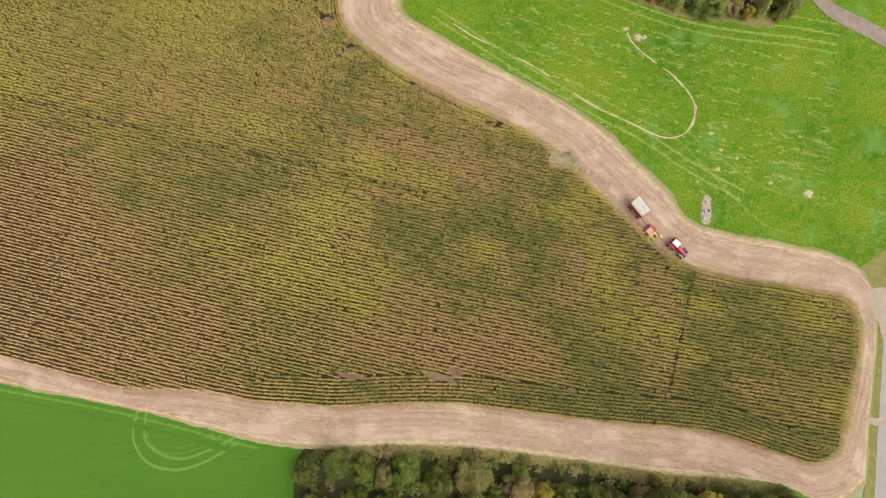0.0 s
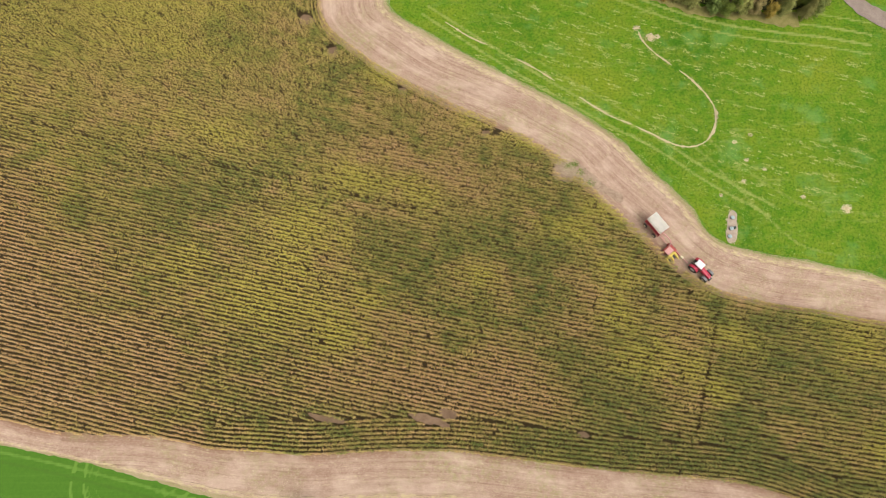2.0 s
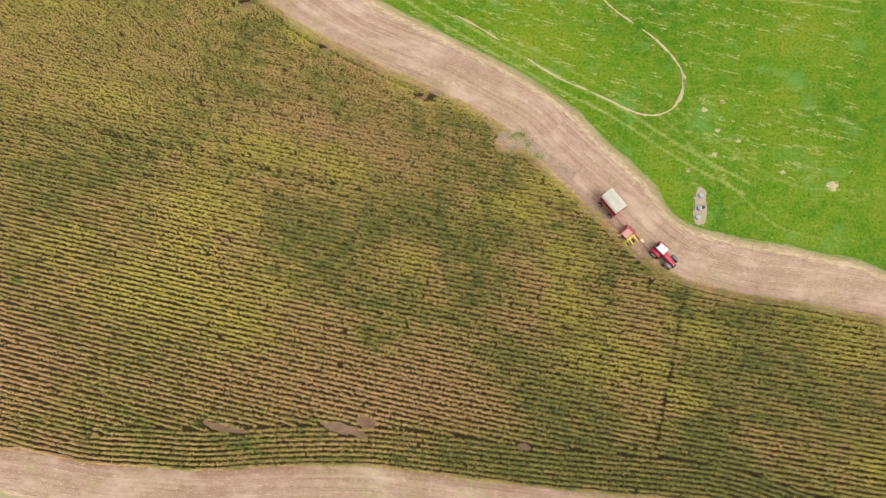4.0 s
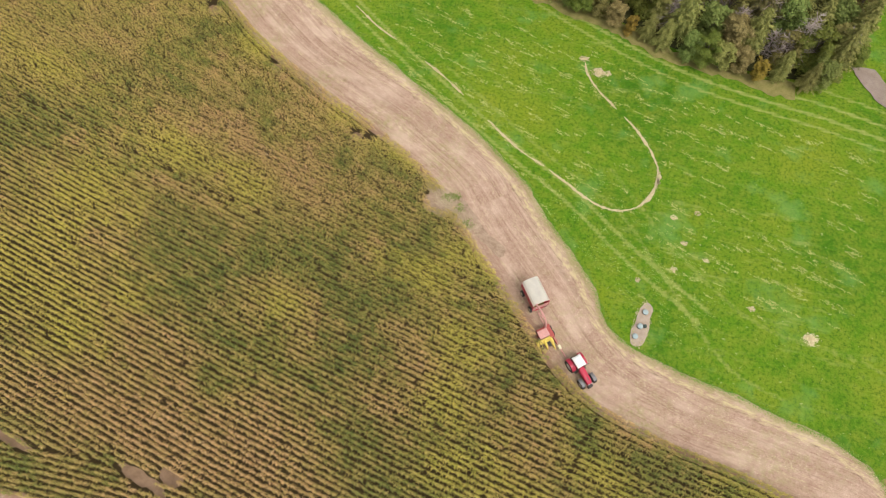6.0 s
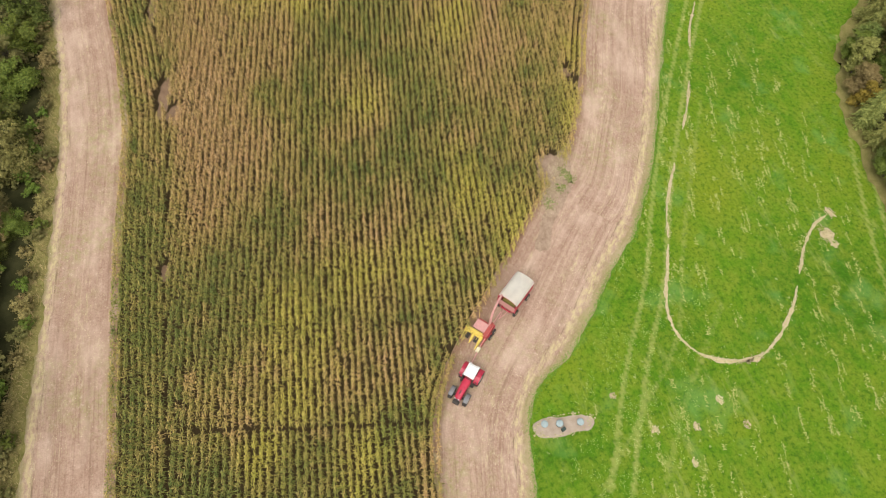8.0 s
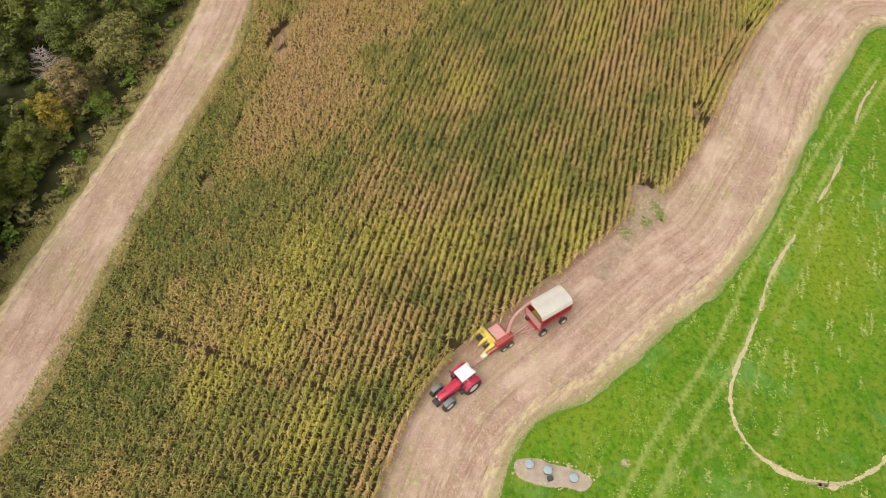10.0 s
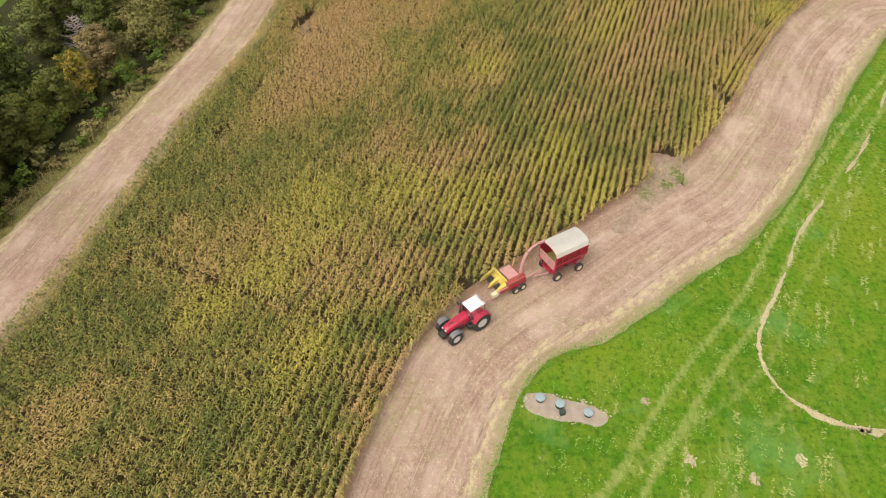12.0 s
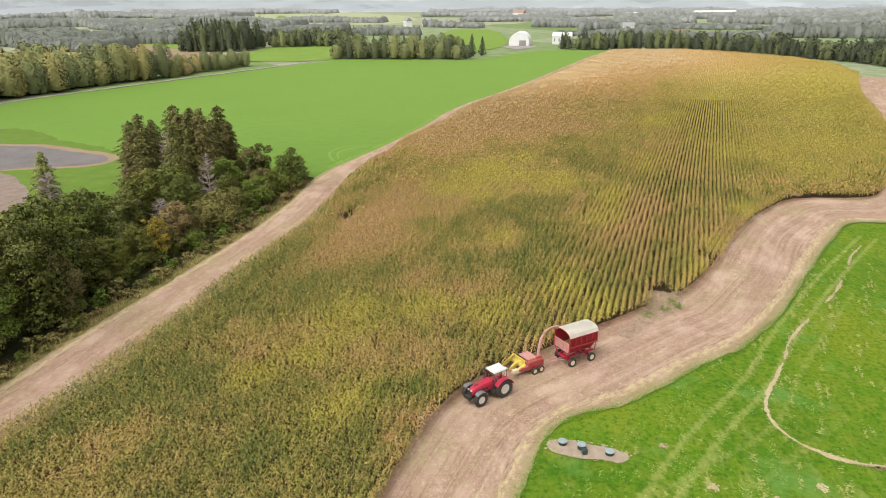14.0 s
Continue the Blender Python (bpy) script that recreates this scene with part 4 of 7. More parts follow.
def leaves_mesh(name, centres, out, size, material, parent, r, fold=0.35, along=None, slim=0.6, soft=0.6):
    """Folded leaf sprays at centres, facing roughly outwards; along: the way that long sprays point."""
    n = len(centres)
    nrm = out + r.normal(0, 0.75, (n, 3))
    nrm /= np.linalg.norm(nrm, axis=1)[:, None] + 1e-9
    a = np.cross(nrm, r.normal(0, 1, (n, 3))) if along is None else along + r.normal(0, 0.35, (n, 3))
    a /= np.linalg.norm(a, axis=1)[:, None] + 1e-9
    b = np.cross(nrm, a)
    b /= np.linalg.norm(b, axis=1)[:, None] + 1e-9
    s = (size * r.uniform(0.6, 1.35, n))[:, None]
    lift = nrm * s * fold
    V = np.stack([centres + a * s, centres + b * s * slim - a * s * 0.5 - lift * 0.4, centres - b * s * slim - a * s * 0.5], 1).reshape(-1, 3)
    round_dir = out / (np.linalg.norm(out, axis=1)[:, None] + 1e-9)
    F, flat = outward(V, np.arange(n * 3).reshape(-1, 3), round_dir)
    ob = new(name, mesh_np(name, V, F, material, normals=np.repeat(soft * round_dir + (1 - soft) * flat, 3, 0)))
    ob.parent = parent
    return ob


def broadleaf(h, spread, material, seed, leaves=5200, size=0.36, low=0.13, label="", lobes=16):
    """A broad-leaved tree: trunk with limbs, and a crown of lobes that break up into clumps of leaf sprays."""
    r = np.random.default_rng(seed)
    tree = new("tree")
    bm = bmesh.new()
    lean = r.normal(0, 0.05, 2)
    tube(bm, [(0, 0, -0.2), (lean[0] * h * 0.3, lean[1] * h * 0.3, h * 0.3), (lean[0] * h, lean[1] * h, h * 0.8)], [0.028 * h * 0.8, 0.02 * h * 0.8, 0.004 * h], 7)
    cs, rs = [], []
    for i in range(lobes):
        f = low + (0.93 - low) * (i + 0.5) / lobes
        reach = spread * math.sin(math.pi * min(1, 0.18 + 0.82 * (1 - f) + 0.1)) * 0.62 if f > 0.5 else spread * (0.45 + 0.25 * f)
        az = i * 2.4 + r.normal(0, 0.5)
        c = np.array((math.cos(az) * reach * r.uniform(0.5, 1.15), math.sin(az) * reach * r.uniform(0.5, 1.15), h * (f + r.normal(0, 0.03))))
        cs.append(c)
        rs.append(np.array((1, 1, r.uniform(0.6, 0.95))) * spread * r.uniform(0.28, 0.56) * (1.05 - 0.35 * f))
        tube(bm, [(lean[0] * c[2] * 0.6, lean[1] * c[2] * 0.6, c[2] * 0.6), tuple(c * (0.55, 0.55, 0.9)), tuple(c)], [0.009 * h, 0.006 * h, 0.002 * h], 4)
    cs.append(np.array((0, 0, h * 0.9)))
    rs.append(np.array((1, 1, 0.9)) * spread * 0.34)
    part("trunk", bm, M_BARK, tree)
    pts, outs = [], []
    weight = np.array([rad[0] ** 2 for rad in rs])
    clump = 16
    for c, rad, w in zip(cs, rs, weight / weight.sum()):
        m = max(6, int(leaves * w / clump))
        d = r.normal(0, 1, (m, 3)) + (0, 0, 0.35)
        d /= np.linalg.norm(d, axis=1)[:, None]
        k = r.uniform(0.35, 1.12, m) ** 0.6
        core = np.repeat(c + d * rad * k[:, None], clump, 0)
        way = np.repeat(d, clump, 0)
        off = r.normal(0, 1, (m * clump, 3)) * rad * np.repeat(r.uniform(0.07, 0.2, m), clump)[:, None] * (1, 1, 0.7)
        pts.append(core + off)
        outs.append(way * 0.8 + off / (np.linalg.norm(off, axis=1)[:, None] + 1e-6) * 0.6 + np.array((0, 0, 0.7)))
    pts, outs = np.concatenate(pts), np.concatenate(outs)
    ok = pts[:, 2] > 0.1
    leaves_mesh("crown", pts[ok], outs[ok], size, material, tree, r)
    return tagged(tree, label, "tree")


def conifer(h, spread, material, seed, whorls=34, label="", density=60, size=0.029, ragged=0.38):
    """A spruce: straight trunk and drooping boughs of uneven length, set with narrow needle sprays."""
    r = np.random.default_rng(seed)
    tree = new("tree")
    bm = bmesh.new()
    tube(bm, [(0, 0, -0.2), (0, 0, h * 0.5), (0, 0, h)], [0.018 * h, 0.011 * h, 0.002 * h], 7)
    pts, outs, ways = [], [], []
    gap = r.uniform(0, 6.28)
    for i in range(whorls):
        f = 0.06 + 0.93 * (i + r.uniform(0, 0.9)) / whorls
        reach = spread * (1 - f) ** 0.6 * r.uniform(1 - ragged, 1.12) + 0.22
        n = 5 + int(5 * (1 - f))
        for k in range(n):
            az = 6.28 * (k + r.uniform(-0.4, 0.4)) / n + i
            L = reach * r.uniform(0.5, 1.2) * (1 - 0.3 * max(0, math.cos(az - gap - 2.5 * f)))
            d = np.array((math.cos(az), math.sin(az), 0))
            z0 = h * f
            if k % 3 == 0 and i % 2 == 0:
                tube(bm, [(0, 0, z0), tuple(d * L * 0.9 + (0, 0, z0 - 0.12 * L))], [0.003 * h, 0.001 * h], 3)
            m = max(4, int(density * L / spread * 2))
            t = ((np.arange(m) + r.random(m)) / m) ** 0.8
            side = np.array((-d[1], d[0], 0))
            lat = r.normal(0, 0.21, m) * L * (1.15 - t)
            q = d * (t * L)[:, None] + side * lat[:, None]
            droop = 0.10 * L * t - 0.34 * L * t ** 2
            q[:, 2] += z0 + droop - 0.25 * np.abs(lat) + r.normal(0, 0.11, m)
            pts.append(q)
            outs.append(d * (0.25 + 0.5 * t)[:, None] + np.array((0, 0, 0.85)) + side * (lat / (L + 0.1))[:, None])
            ways.append(d * 0.9 + side * np.sign(lat)[:, None] * 0.6 + np.array((0, 0, -0.35)))
    part("trunk", bm, M_BARK, tree)
    leaves_mesh("crown", np.concatenate(pts), np.concatenate(outs), size * h ** 0.8, material, tree, r, 0.5, np.concatenate(ways), 0.33, 0.5)
    return tagged(tree, label, "tree")


def snag(h, seed, label, spread=0.22):
    """A dead tree: bleached trunk and bare twigs."""
    r = np.random.default_rng(seed)
    tree = new("dead_tree")
    bm = bmesh.new()
    tube(bm, [(0, 0, -0.2), (0.05 * h, 0, h * 0.5), (0.04 * h, 0.03 * h, h)], [0.014 * h, 0.009 * h, 0.002 * h], 6)
    part("trunk", bm, M_DEADWOOD, tree)
    bm = bmesh.new()
    for i in range(84):
        f = r.uniform(0.2, 0.98)
        az, L = r.uniform(0, 6.28), h * spread * (1.1 - f) * r.uniform(0.7, 1.3) + 0.4
        p0 = np.array((0.05 * h * f, 0.015 * h, h * f))
        d = np.array((math.cos(az), math.sin(az), r.uniform(0.0, 0.5)))
        tube(bm, [tuple(p0), tuple(p0 + d * L * 0.5), tuple(p0 + d * L + (0, 0, 0.12 * L))], [0.06, 0.04, 0.014], 3)
        for k in range(3):
            q = p0 + d * L * r.uniform(0.3, 0.9)
            e = d + r.normal(0, 0.6, 3)
            tube(bm, [tuple(q), tuple(q + e * L * 0.35)], [0.028, 0.01], 3)
    part("bare_crown", bm, M_DEADWOOD, tree)
    return tagged(tree, label, "dead tree")


FINE = dict(leaves=21000, size=0.135)
STOCK = {
    "dark": broadleaf(10, 3.6, M_LEAF_DARK, 1, label="dark green broad-leaved tree at the field's edge", **FINE),
    "mid": broadleaf(9, 3.6, M_LEAF_MID, 2, label="green broad-leaved tree with a rounded crown", **FINE),
    "olive": broadleaf(9, 3.5, M_LEAF_OLIVE, 3, label="olive-green broad-leaved tree turning in autumn", **FINE),
    "autumn": broadleaf(8, 3.2, M_LEAF_AUTUMN, 4, label="broad-leaved tree with brown autumn leaves", **FINE),
    "yellow": broadleaf(7, 2.3, M_LEAF_YELLOW, 5, 9000, 0.13, label="small tree with yellow-orange autumn leaves"),
    "back_dark": broadleaf(10, 3.8, M_LEAF_DARK, 21, 11000, 0.18, label="dark green broad-leaved tree inside the wood"),
    "back_mid": broadleaf(9, 3.7, M_LEAF_MID, 22, 11000, 0.18, label="green broad-leaved tree inside the wood"),
    "back_olive": broadleaf(9, 3.6, M_LEAF_OLIVE, 23, 11000, 0.18, label="olive-green broad-leaved tree inside the wood"),
    "khaki": broadleaf(9, 3.6, M_LEAF_KHAKI, 24, 11000, 0.17, label="khaki broad-leaved tree turning in autumn"),
    "fresh": broadleaf(9, 3.6, M_LEAF_FRESH, 25, 11000, 0.17, label="yellow-green broad-leaved tree inside the wood"),
    "spruce": conifer(14, 5.6, M_NEEDLE, 6, 44, label="tall dark spruce among the trees"),
    "spruce_b": conifer(14, 5.0, M_NEEDLE, 7, 42, label="slender dark spruce among the trees"),
    "pale_spruce": conifer(13, 4.4, M_NEEDLE_PALE, 16, 38, label="grey-green spruce at the wood's edge", density=46, size=0.033),
    "brown_spruce": conifer(13, 5.4, M_NEEDLE_BROWN, 8, 44, label="tall spruce with browning needles"),
    "dome": broadleaf(6.0, 4.6, M_LEAF_KHAKI, 26, 19000, 0.13, 0.10, "broad rounded olive bush beside the stubble", 20),
    "round_bush": broadleaf(6.2, 3.3, M_LEAF_DARK, 27, 16000, 0.12, 0.10, "round dark green bush at the end of the trees", 18),
    "bush": broadleaf(4.2, 2.6, M_LEAF_MID, 9, 9000, 0.10, 0.12, "round green bush beside the stubble", 7),
    "dark_bush": broadleaf(5, 3.0, M_LEAF_DARK, 10, 10000, 0.105, 0.12, "dense dark green bush beside the stubble", 8),
    "shrub": broadleaf(1.9, 1.5, M_SHRUB, 11, 1300, 0.14, 0.10, "low bright green shrub at the wood's edge", 5),
    "brown_shrub": broadleaf(1.7, 1.6, M_LEAF_OLIVE, 14, 1200, 0.14, 0.10, "low olive shrub at the wood's edge", 5),
    "bracken": broadleaf(1.3, 1.5, M_LEAF_AUTUMN, 15, 1200, 0.13, 0.10, "low browning bracken at the wood's edge", 5),
    "snag": snag(11, 12, "dead bleached tree with bare twigs"),
    "grey_snag": snag(8, 13, "grey dead tree with fine bare branches", 0.34),
}
used_stock = set()


def plant(kind, x, y, scale=1.0, tall=1.0, turn=None):
    """Set a tree of the stock, or a copy of it."""
    m = pose(x, y, 0, 0, 0, (x * 37 + y * 61) % 360 if turn is None else turn)
    ob = STOCK[kind]
    if kind in used_stock:
        ob = copy_thing(ob, m)
    else:
        used_stock.add(kind)
        ob.matrix_basis = m
    ob.scale = (scale, scale, scale * tall)
    return ob


# southern wood, beside the stubble: tree by tree along its edge
EDGE_WEST = [("round_bush", -23.0, -17.6, 0.95), ("dark_bush", -29.5, -19.5, 1.15), ("bush", -18, -18.8, 1.1), ("olive", -13.5, -20, 0.62), ("bush", -9, -18.8, 1.2), ("dome", 4.4, -20.6, 0.95), ("dark_bush", -2.5, -21.5, 1.3), ("dark", 5, -26, 0.85), ("autumn", 14.6, -22.6, 0.85),
             ("yellow", 19.0, -23.4, 0.85), ("olive", 12, -21.5, 0.55), ("mid", 23.8, -23.6, 0.66), ("mid", 29.5, -24.5, 0.7), ("grey_snag", 11, -26.5, 0.8), ("dark", 33, -24.5, 0.72), ("bush", 14.8, -19.8, 0.7)]
EDGE_EAST = [("dark", 36, -28, 1.3), ("dark", 43, -26, 1.25), ("olive", 39.5, -24.5, 0.8), ("mid", 48.5, -26.5, 0.95), ("yellow", 53, -24.5, 0.9), ("dark", 56, -28, 1.05), ("autumn", 51, -26.8, 0.85), ("mid", 61, -27.5, 0.9), ("olive", 66.5, -28.5, 0.85),
             ("grey_snag", 64, -30, 0.95), ("dark", 72, -30.5, 0.95), ("dark", 64, -26.2, 0.85), ("dark", 70, -26.8, 0.8), ("dark_bush", 58.5, -24.5, 1.2), ("dark_bush", 67.5, -25.6, 1.1)]
for kind, x, y, s in EDGE_WEST + EDGE_EAST:
    plant(kind, x, y + 0.8, s * 1.1)
CONIFERS = [("spruce", -27, -33, 1.1), ("brown_spruce", -23, -35, 1.18), ("spruce_b", -18.5, -35.5, 1.1), ("spruce", -29, -44, 1.08), ("brown_spruce", -15, -31, 1.05), ("spruce_b", -22, -48, 1.02), ("snag", -10.5, -35.2, 1.15), ("snag", -8.5, -27.5, 0.85), ("spruce", -17, -47, 0.98),
            ("spruce_b", -10, -40, 0.98), ("spruce", -8, -33, 0.9), ("pale_spruce", 0, -54, 0.85), ("grey_snag", 2.5, -52, 1.0), ("spruce", 46, -36, 1.0), ("spruce_b", -25.5, -38.5, 1.08), ("brown_spruce", -20, -38, 1.12),
            ("spruce", -15.5, -37, 1.0), ("spruce", -20, -31.5, 0.95), ("spruce_b", -25, -30, 0.9), ("brown_spruce", -26.5, -48, 0.95), ("spruce", -13, -43, 0.95), ("spruce_b", -13.5, -33, 0.9), ("brown_spruce", -12, -44, 0.9), ("spruce_b", -30.5, -38, 0.85),
            ("spruce", 33, -47, 1.0)]
BACK_TREES = [("back_mid", -13, -26, 0.85), ("back_mid", 0, -29, 0.95), ("back_mid", 4, -34, 0.9), ("khaki", -3, -36, 0.85), ("fresh", 9, -33, 0.8), ("back_dark", -6, -31, 0.8), ("fresh", 16, -34, 0.8), ("fresh", 10, -40, 0.8), ("back_dark", 23, -30, 1.1), ("khaki", 22, -42, 0.9), ("khaki", 29, -38, 0.95), ("back_mid", 29, -30, 1.05), ("khaki", 39, -37, 1.2),
              ("fresh", 53, -37, 1.1), ("back_mid", 61, -37, 1.1), ("back_dark", 70, -39, 1.1), ("back_olive", -25, -26, 0.8), ("fresh", 44, -46, 1.1), ("khaki", 56, -47, 1.1), ("back_dark", -28, -25, 0.75)]
for kind, x, y, s in CONIFERS + BACK_TREES:
    plant(kind, x, y, s * 1.05)
r0 = random.Random(3)
for i in range(52):
    x = -24.5 + i * 1.9 + r0.uniform(-0.8, 0.8)
    y = float(np.interp(x, s_out[::-1, 0], s_out[::-1, 1])) - r0.uniform(0.6, 2.4)
    plant(("shrub", "brown_shrub", "bracken", "brown_shrub", "shrub", "bracken", "bracken")[i % 7], x, y, r0.uniform(0.5, 1.15), r0.uniform(0.7, 1.1))

for i in range(115):
    x = -30 + i * 0.92 + r0.uniform(-1.2, 1.2)
    y = float(np.interp(x, s_out[::-1, 0], s_out[::-1, 1])) - r0.uniform(2.5, 15.0)
    plant(("dark_bush", "brown_shrub", "bush", "shrub")[i % 4], x, y, r0.uniform(0.6, 0.95) * (0.75, 1.6, 0.85, 1.5)[i % 4])

# northern wood
edge_n = smooth([(7, 117), (14, 108), (24, 99.5), (35, 95.5), (47, 92.5), (56, 89), (66, 87.5), (76, 86.5), (83, 87)], 1)
for depth, kinds, gap in ((0.8, ("khaki", "fresh", "pale_spruce", "autumn", "mid", "pale_spruce", "yellow"), 3.2), (5, ("pale_spruce", "fresh", "pale_spruce", "khaki", "autumn", "pale_spruce", "mid"), 4.0), (10, ("pale_spruce", "khaki", "fresh", "pale_spruce", "spruce_b"), 4.8), (16, ("pale_spruce", "spruce", "pale_spruce", "khaki"), 5.4), (23, ("pale_spruce", "khaki", "spruce_b"), 5.6), (31, ("fresh", "pale_spruce", "khaki"), 6.0), (39, ("khaki", "pale_spruce"), 6.5)):
    c = beside(edge_n, depth - 1.8)
    run = np.r_[0, np.cumsum(np.linalg.norm(np.diff(c, axis=0), axis=1))]
    for i, d in enumerate(np.arange(1, run[-1], gap)):
        x, y = np.interp(d, run, c[:, 0]) + r0.uniform(-1, 1), np.interp(d, run, c[:, 1]) + r0.uniform(-0.8, 0.8)
        kind = kinds[(i * 3 + int(depth)) % len(kinds)]
        small = 0.72 if depth < 2 else 1.0
        plant(kind, x, y, small * r0.uniform(0.75, 1.05) * (0.85 if "spruce" in kind else 1.0))
for i in range(14):
    plant(("khaki", "pale_spruce", "fresh")[i % 3], 81.5 + 4.0 * (i % 2) + r0.uniform(-1, 1), 92 + 3.4 * i + r0.uniform(-1, 1), r0.uniform(0.75, 1.0))
for x, y, s in ((70, 95, 1.15), (76, 91, 0.95), (62, 97, 1.0), (84, 94, 0.8), (73, 89.2, 0.9), (75, 90, 1.05), (66, 93, 0.9), (58, 96, 1.05), (71.5, 90.5, 0.8), (55, 92.5, 0.9)):
    plant("grey_snag" if s < 1 else "snag", x, y, s)

verge_north = ribbon("weedy_verge_north", beside(edge_n, -0.8)[:-6], beside(edge_n, -3.6)[:-6], 0.03, M_WEED, "dry grass edge between meadow and trees", 4, 0.9)

for x, y, size in ((82.2, 88.6, 1.0), (85.0, 91.5, 1.1), (79.0, 88.0, 0.8)):
    plant("bush", x, y, size)


# distant woods and hedgerows
def dome(x, y, low, high, rad, pointed, r):
    """The closed inside of a far crown: a bumpy dome of rings."""
    rings, sides = 5, 7
    f = np.linspace(0, 1, rings)[:, None]
    a = np.linspace(0, 2 * math.pi, sides, endpoint=False)[None, :] + f * 0.5
    prof = (1 - f) ** 0.8 if pointed else np.sqrt(np.clip(1 - (2 * f - 0.8) ** 2 / 1.45, 0, 1))
    k = rad * np.maximum(prof, 0.02) * r.uniform(0.82, 1.12, (rings, sides))
    V = np.stack([x + np.cos(a) * k, y + np.sin(a) * k, low + (high - low) * f + r.normal(0, 0.03, (rings, sides)) * (high - low)], 2).reshape(-1, 3)
    N = np.stack([np.cos(a) * (1.05 - f), np.sin(a) * (1.05 - f), (0.05 + f) + 0 * a], 2).reshape(-1, 3)
    i = (np.arange(rings - 1)[:, None] * sides + np.arange(sides)[None, :]).ravel()
    j = (np.arange(rings - 1)[:, None] * sides + (np.arange(sides)[None, :] + 1) % sides).ravel()
    return V, np.concatenate([np.stack([i, j, j + sides], 1), np.stack([i, j + sides, i + sides], 1)]), N / np.linalg.norm(N, axis=1)[:, None]


def woods(name, rows, label, quads=70, material=M_FARLEAF, leaf=0.20):
    """Many far trees in one mesh; rows of (x, y, height, radius, tint, conifer)."""
    r = np.random.default_rng(5)
    V, T, N, inner, faces, round_dirs, tints, count = [], [], [], [], [], [], [], 0
    for x, y, h, rad, tint, pointed in rows:
        z = r.random(quads)
        d = r.normal(0, 1, (quads, 2))
        d /= np.linalg.norm(d, axis=1)[:, None]
        prof = (1 - z) ** 0.8 if pointed else np.sqrt(np.clip(1 - (2 * z - 0.9) ** 2 / 1.25, 0.05, 1))
        k = rad * prof * r.uniform(0.72, 1.08, quads)
        c = np.stack([x + d[:, 0] * k, y + d[:, 1] * k, h * (0.08 + 0.9 * z)], 1)
        ball = np.stack([d[:, 0], d[:, 1], 0.15 + 1.4 * z], 1)
        N.append(ball / np.linalg.norm(ball, axis=1)[:, None])
        nrm = np.stack([d[:, 0], d[:, 1], 0.3 + z], 1) + r.normal(0, 0.5, (quads, 3))
        nrm /= np.linalg.norm(nrm, axis=1)[:, None]
        a = np.cross(nrm, r.normal(0, 1, (quads, 3)))
        a /= np.linalg.norm(a, axis=1)[:, None]
        b = np.cross(nrm, a)
        s = (leaf * rad * r.uniform(0.6, 1.2, quads))[:, None]
        V.append(np.stack([c + a * s, c + b * s * 0.8 - a * s * 0.5, c - b * s * 0.8 - a * s * 0.5], 1).reshape(-1, 3))
        tint += r.normal(0, 0.05)
        T.append(np.full(quads * 3, tint))
        v, f, m = dome(x, y, 0.05 * h, 0.93 * h, rad * (0.52 if quads > 100 else 0.85 if quads else 1.0), pointed, r)
        inner.append(v), faces.append(f + count), round_dirs.append(m), tints.append(np.full(len(v), tint))
        count += len(v)
    V, N = np.concatenate(V), np.concatenate(N)
    F, flat = outward(V, np.arange(len(V)).reshape(-1, 3), N)
    V = np.concatenate([V] + inner)
    F = np.concatenate([F, np.concatenate(faces) + len(flat) * 3])
    shade = np.concatenate([np.repeat(0.88 * N + 0.12 * flat, 3, 0)] + round_dirs)
    return tagged(new(name, mesh_np(name, V, F, material, {"tint": np.concatenate(T + tints)}, normals=shade)), label, "woods", kind="stuff")


def band(line, depth, gap, h, rad, tint, pointed, seed):
    """Trees in a belt beside a plan line."""
    r = random.Random(seed)
    c = smooth(line, 4)
    out = []
    for off in np.arange(0, depth, gap):
        q = beside(c, off)
        run = np.r_[0, np.cumsum(np.linalg.norm(np.diff(q, axis=0), axis=1))]
        for d in np.arange(0, run[-1], gap):
            con = r.random() < pointed
            out.append((np.interp(d, run, q[:, 0]) + r.uniform(-2, 2), np.interp(d, run, q[:, 1]) + r.uniform(-2, 2), h * r.uniform(0.6, 1.2), rad * r.uniform(0.7, 1.2) * (0.75 if con else 1), (r.uniform(0.0, 0.15) if con else tint + r.uniform(-0.35, 0.28)), con))
    return out


WEST_EDGE = [(-60, -172), (-126, -180), (-150, -174), (-193, -165), (-222, -154)]
west_wood = woods("west_wood", band(WEST_EDGE, 15, 5.5, 15.5, 5.0, 0.6, 0.04, 1) + band([(-226, -152), (-250, -148), (-276, -141), (-288, -136)], 9, 6, 10, 3.6, 0.6, 0.05, 11), "mixed autumn wood edge beyond the green field", 1500, leaf=0.095)
west_wood_inside = woods("west_wood_inside", band([(x - 6, y - 15) for x, y in WEST_EDGE[:4]], 110, 8.0, 17, 4.8, 0.62, 0.03, 7), "olive and russet tree tops of the wood", 300, leaf=0.17)
copse = woods("copse", band([(-346, -96), (-347, -60), (-350, -12)], 22, 6, 14, 4.2, 0.4, 0.2, 2) + [(-374, -10, 15, 3.5, 0.05, True), (-378, -3, 13, 3.2, 0.05, True), (-372, -16, 12, 3, 0.08, True)], "copse of mixed trees at the green field's far end", 520, leaf=0.14)
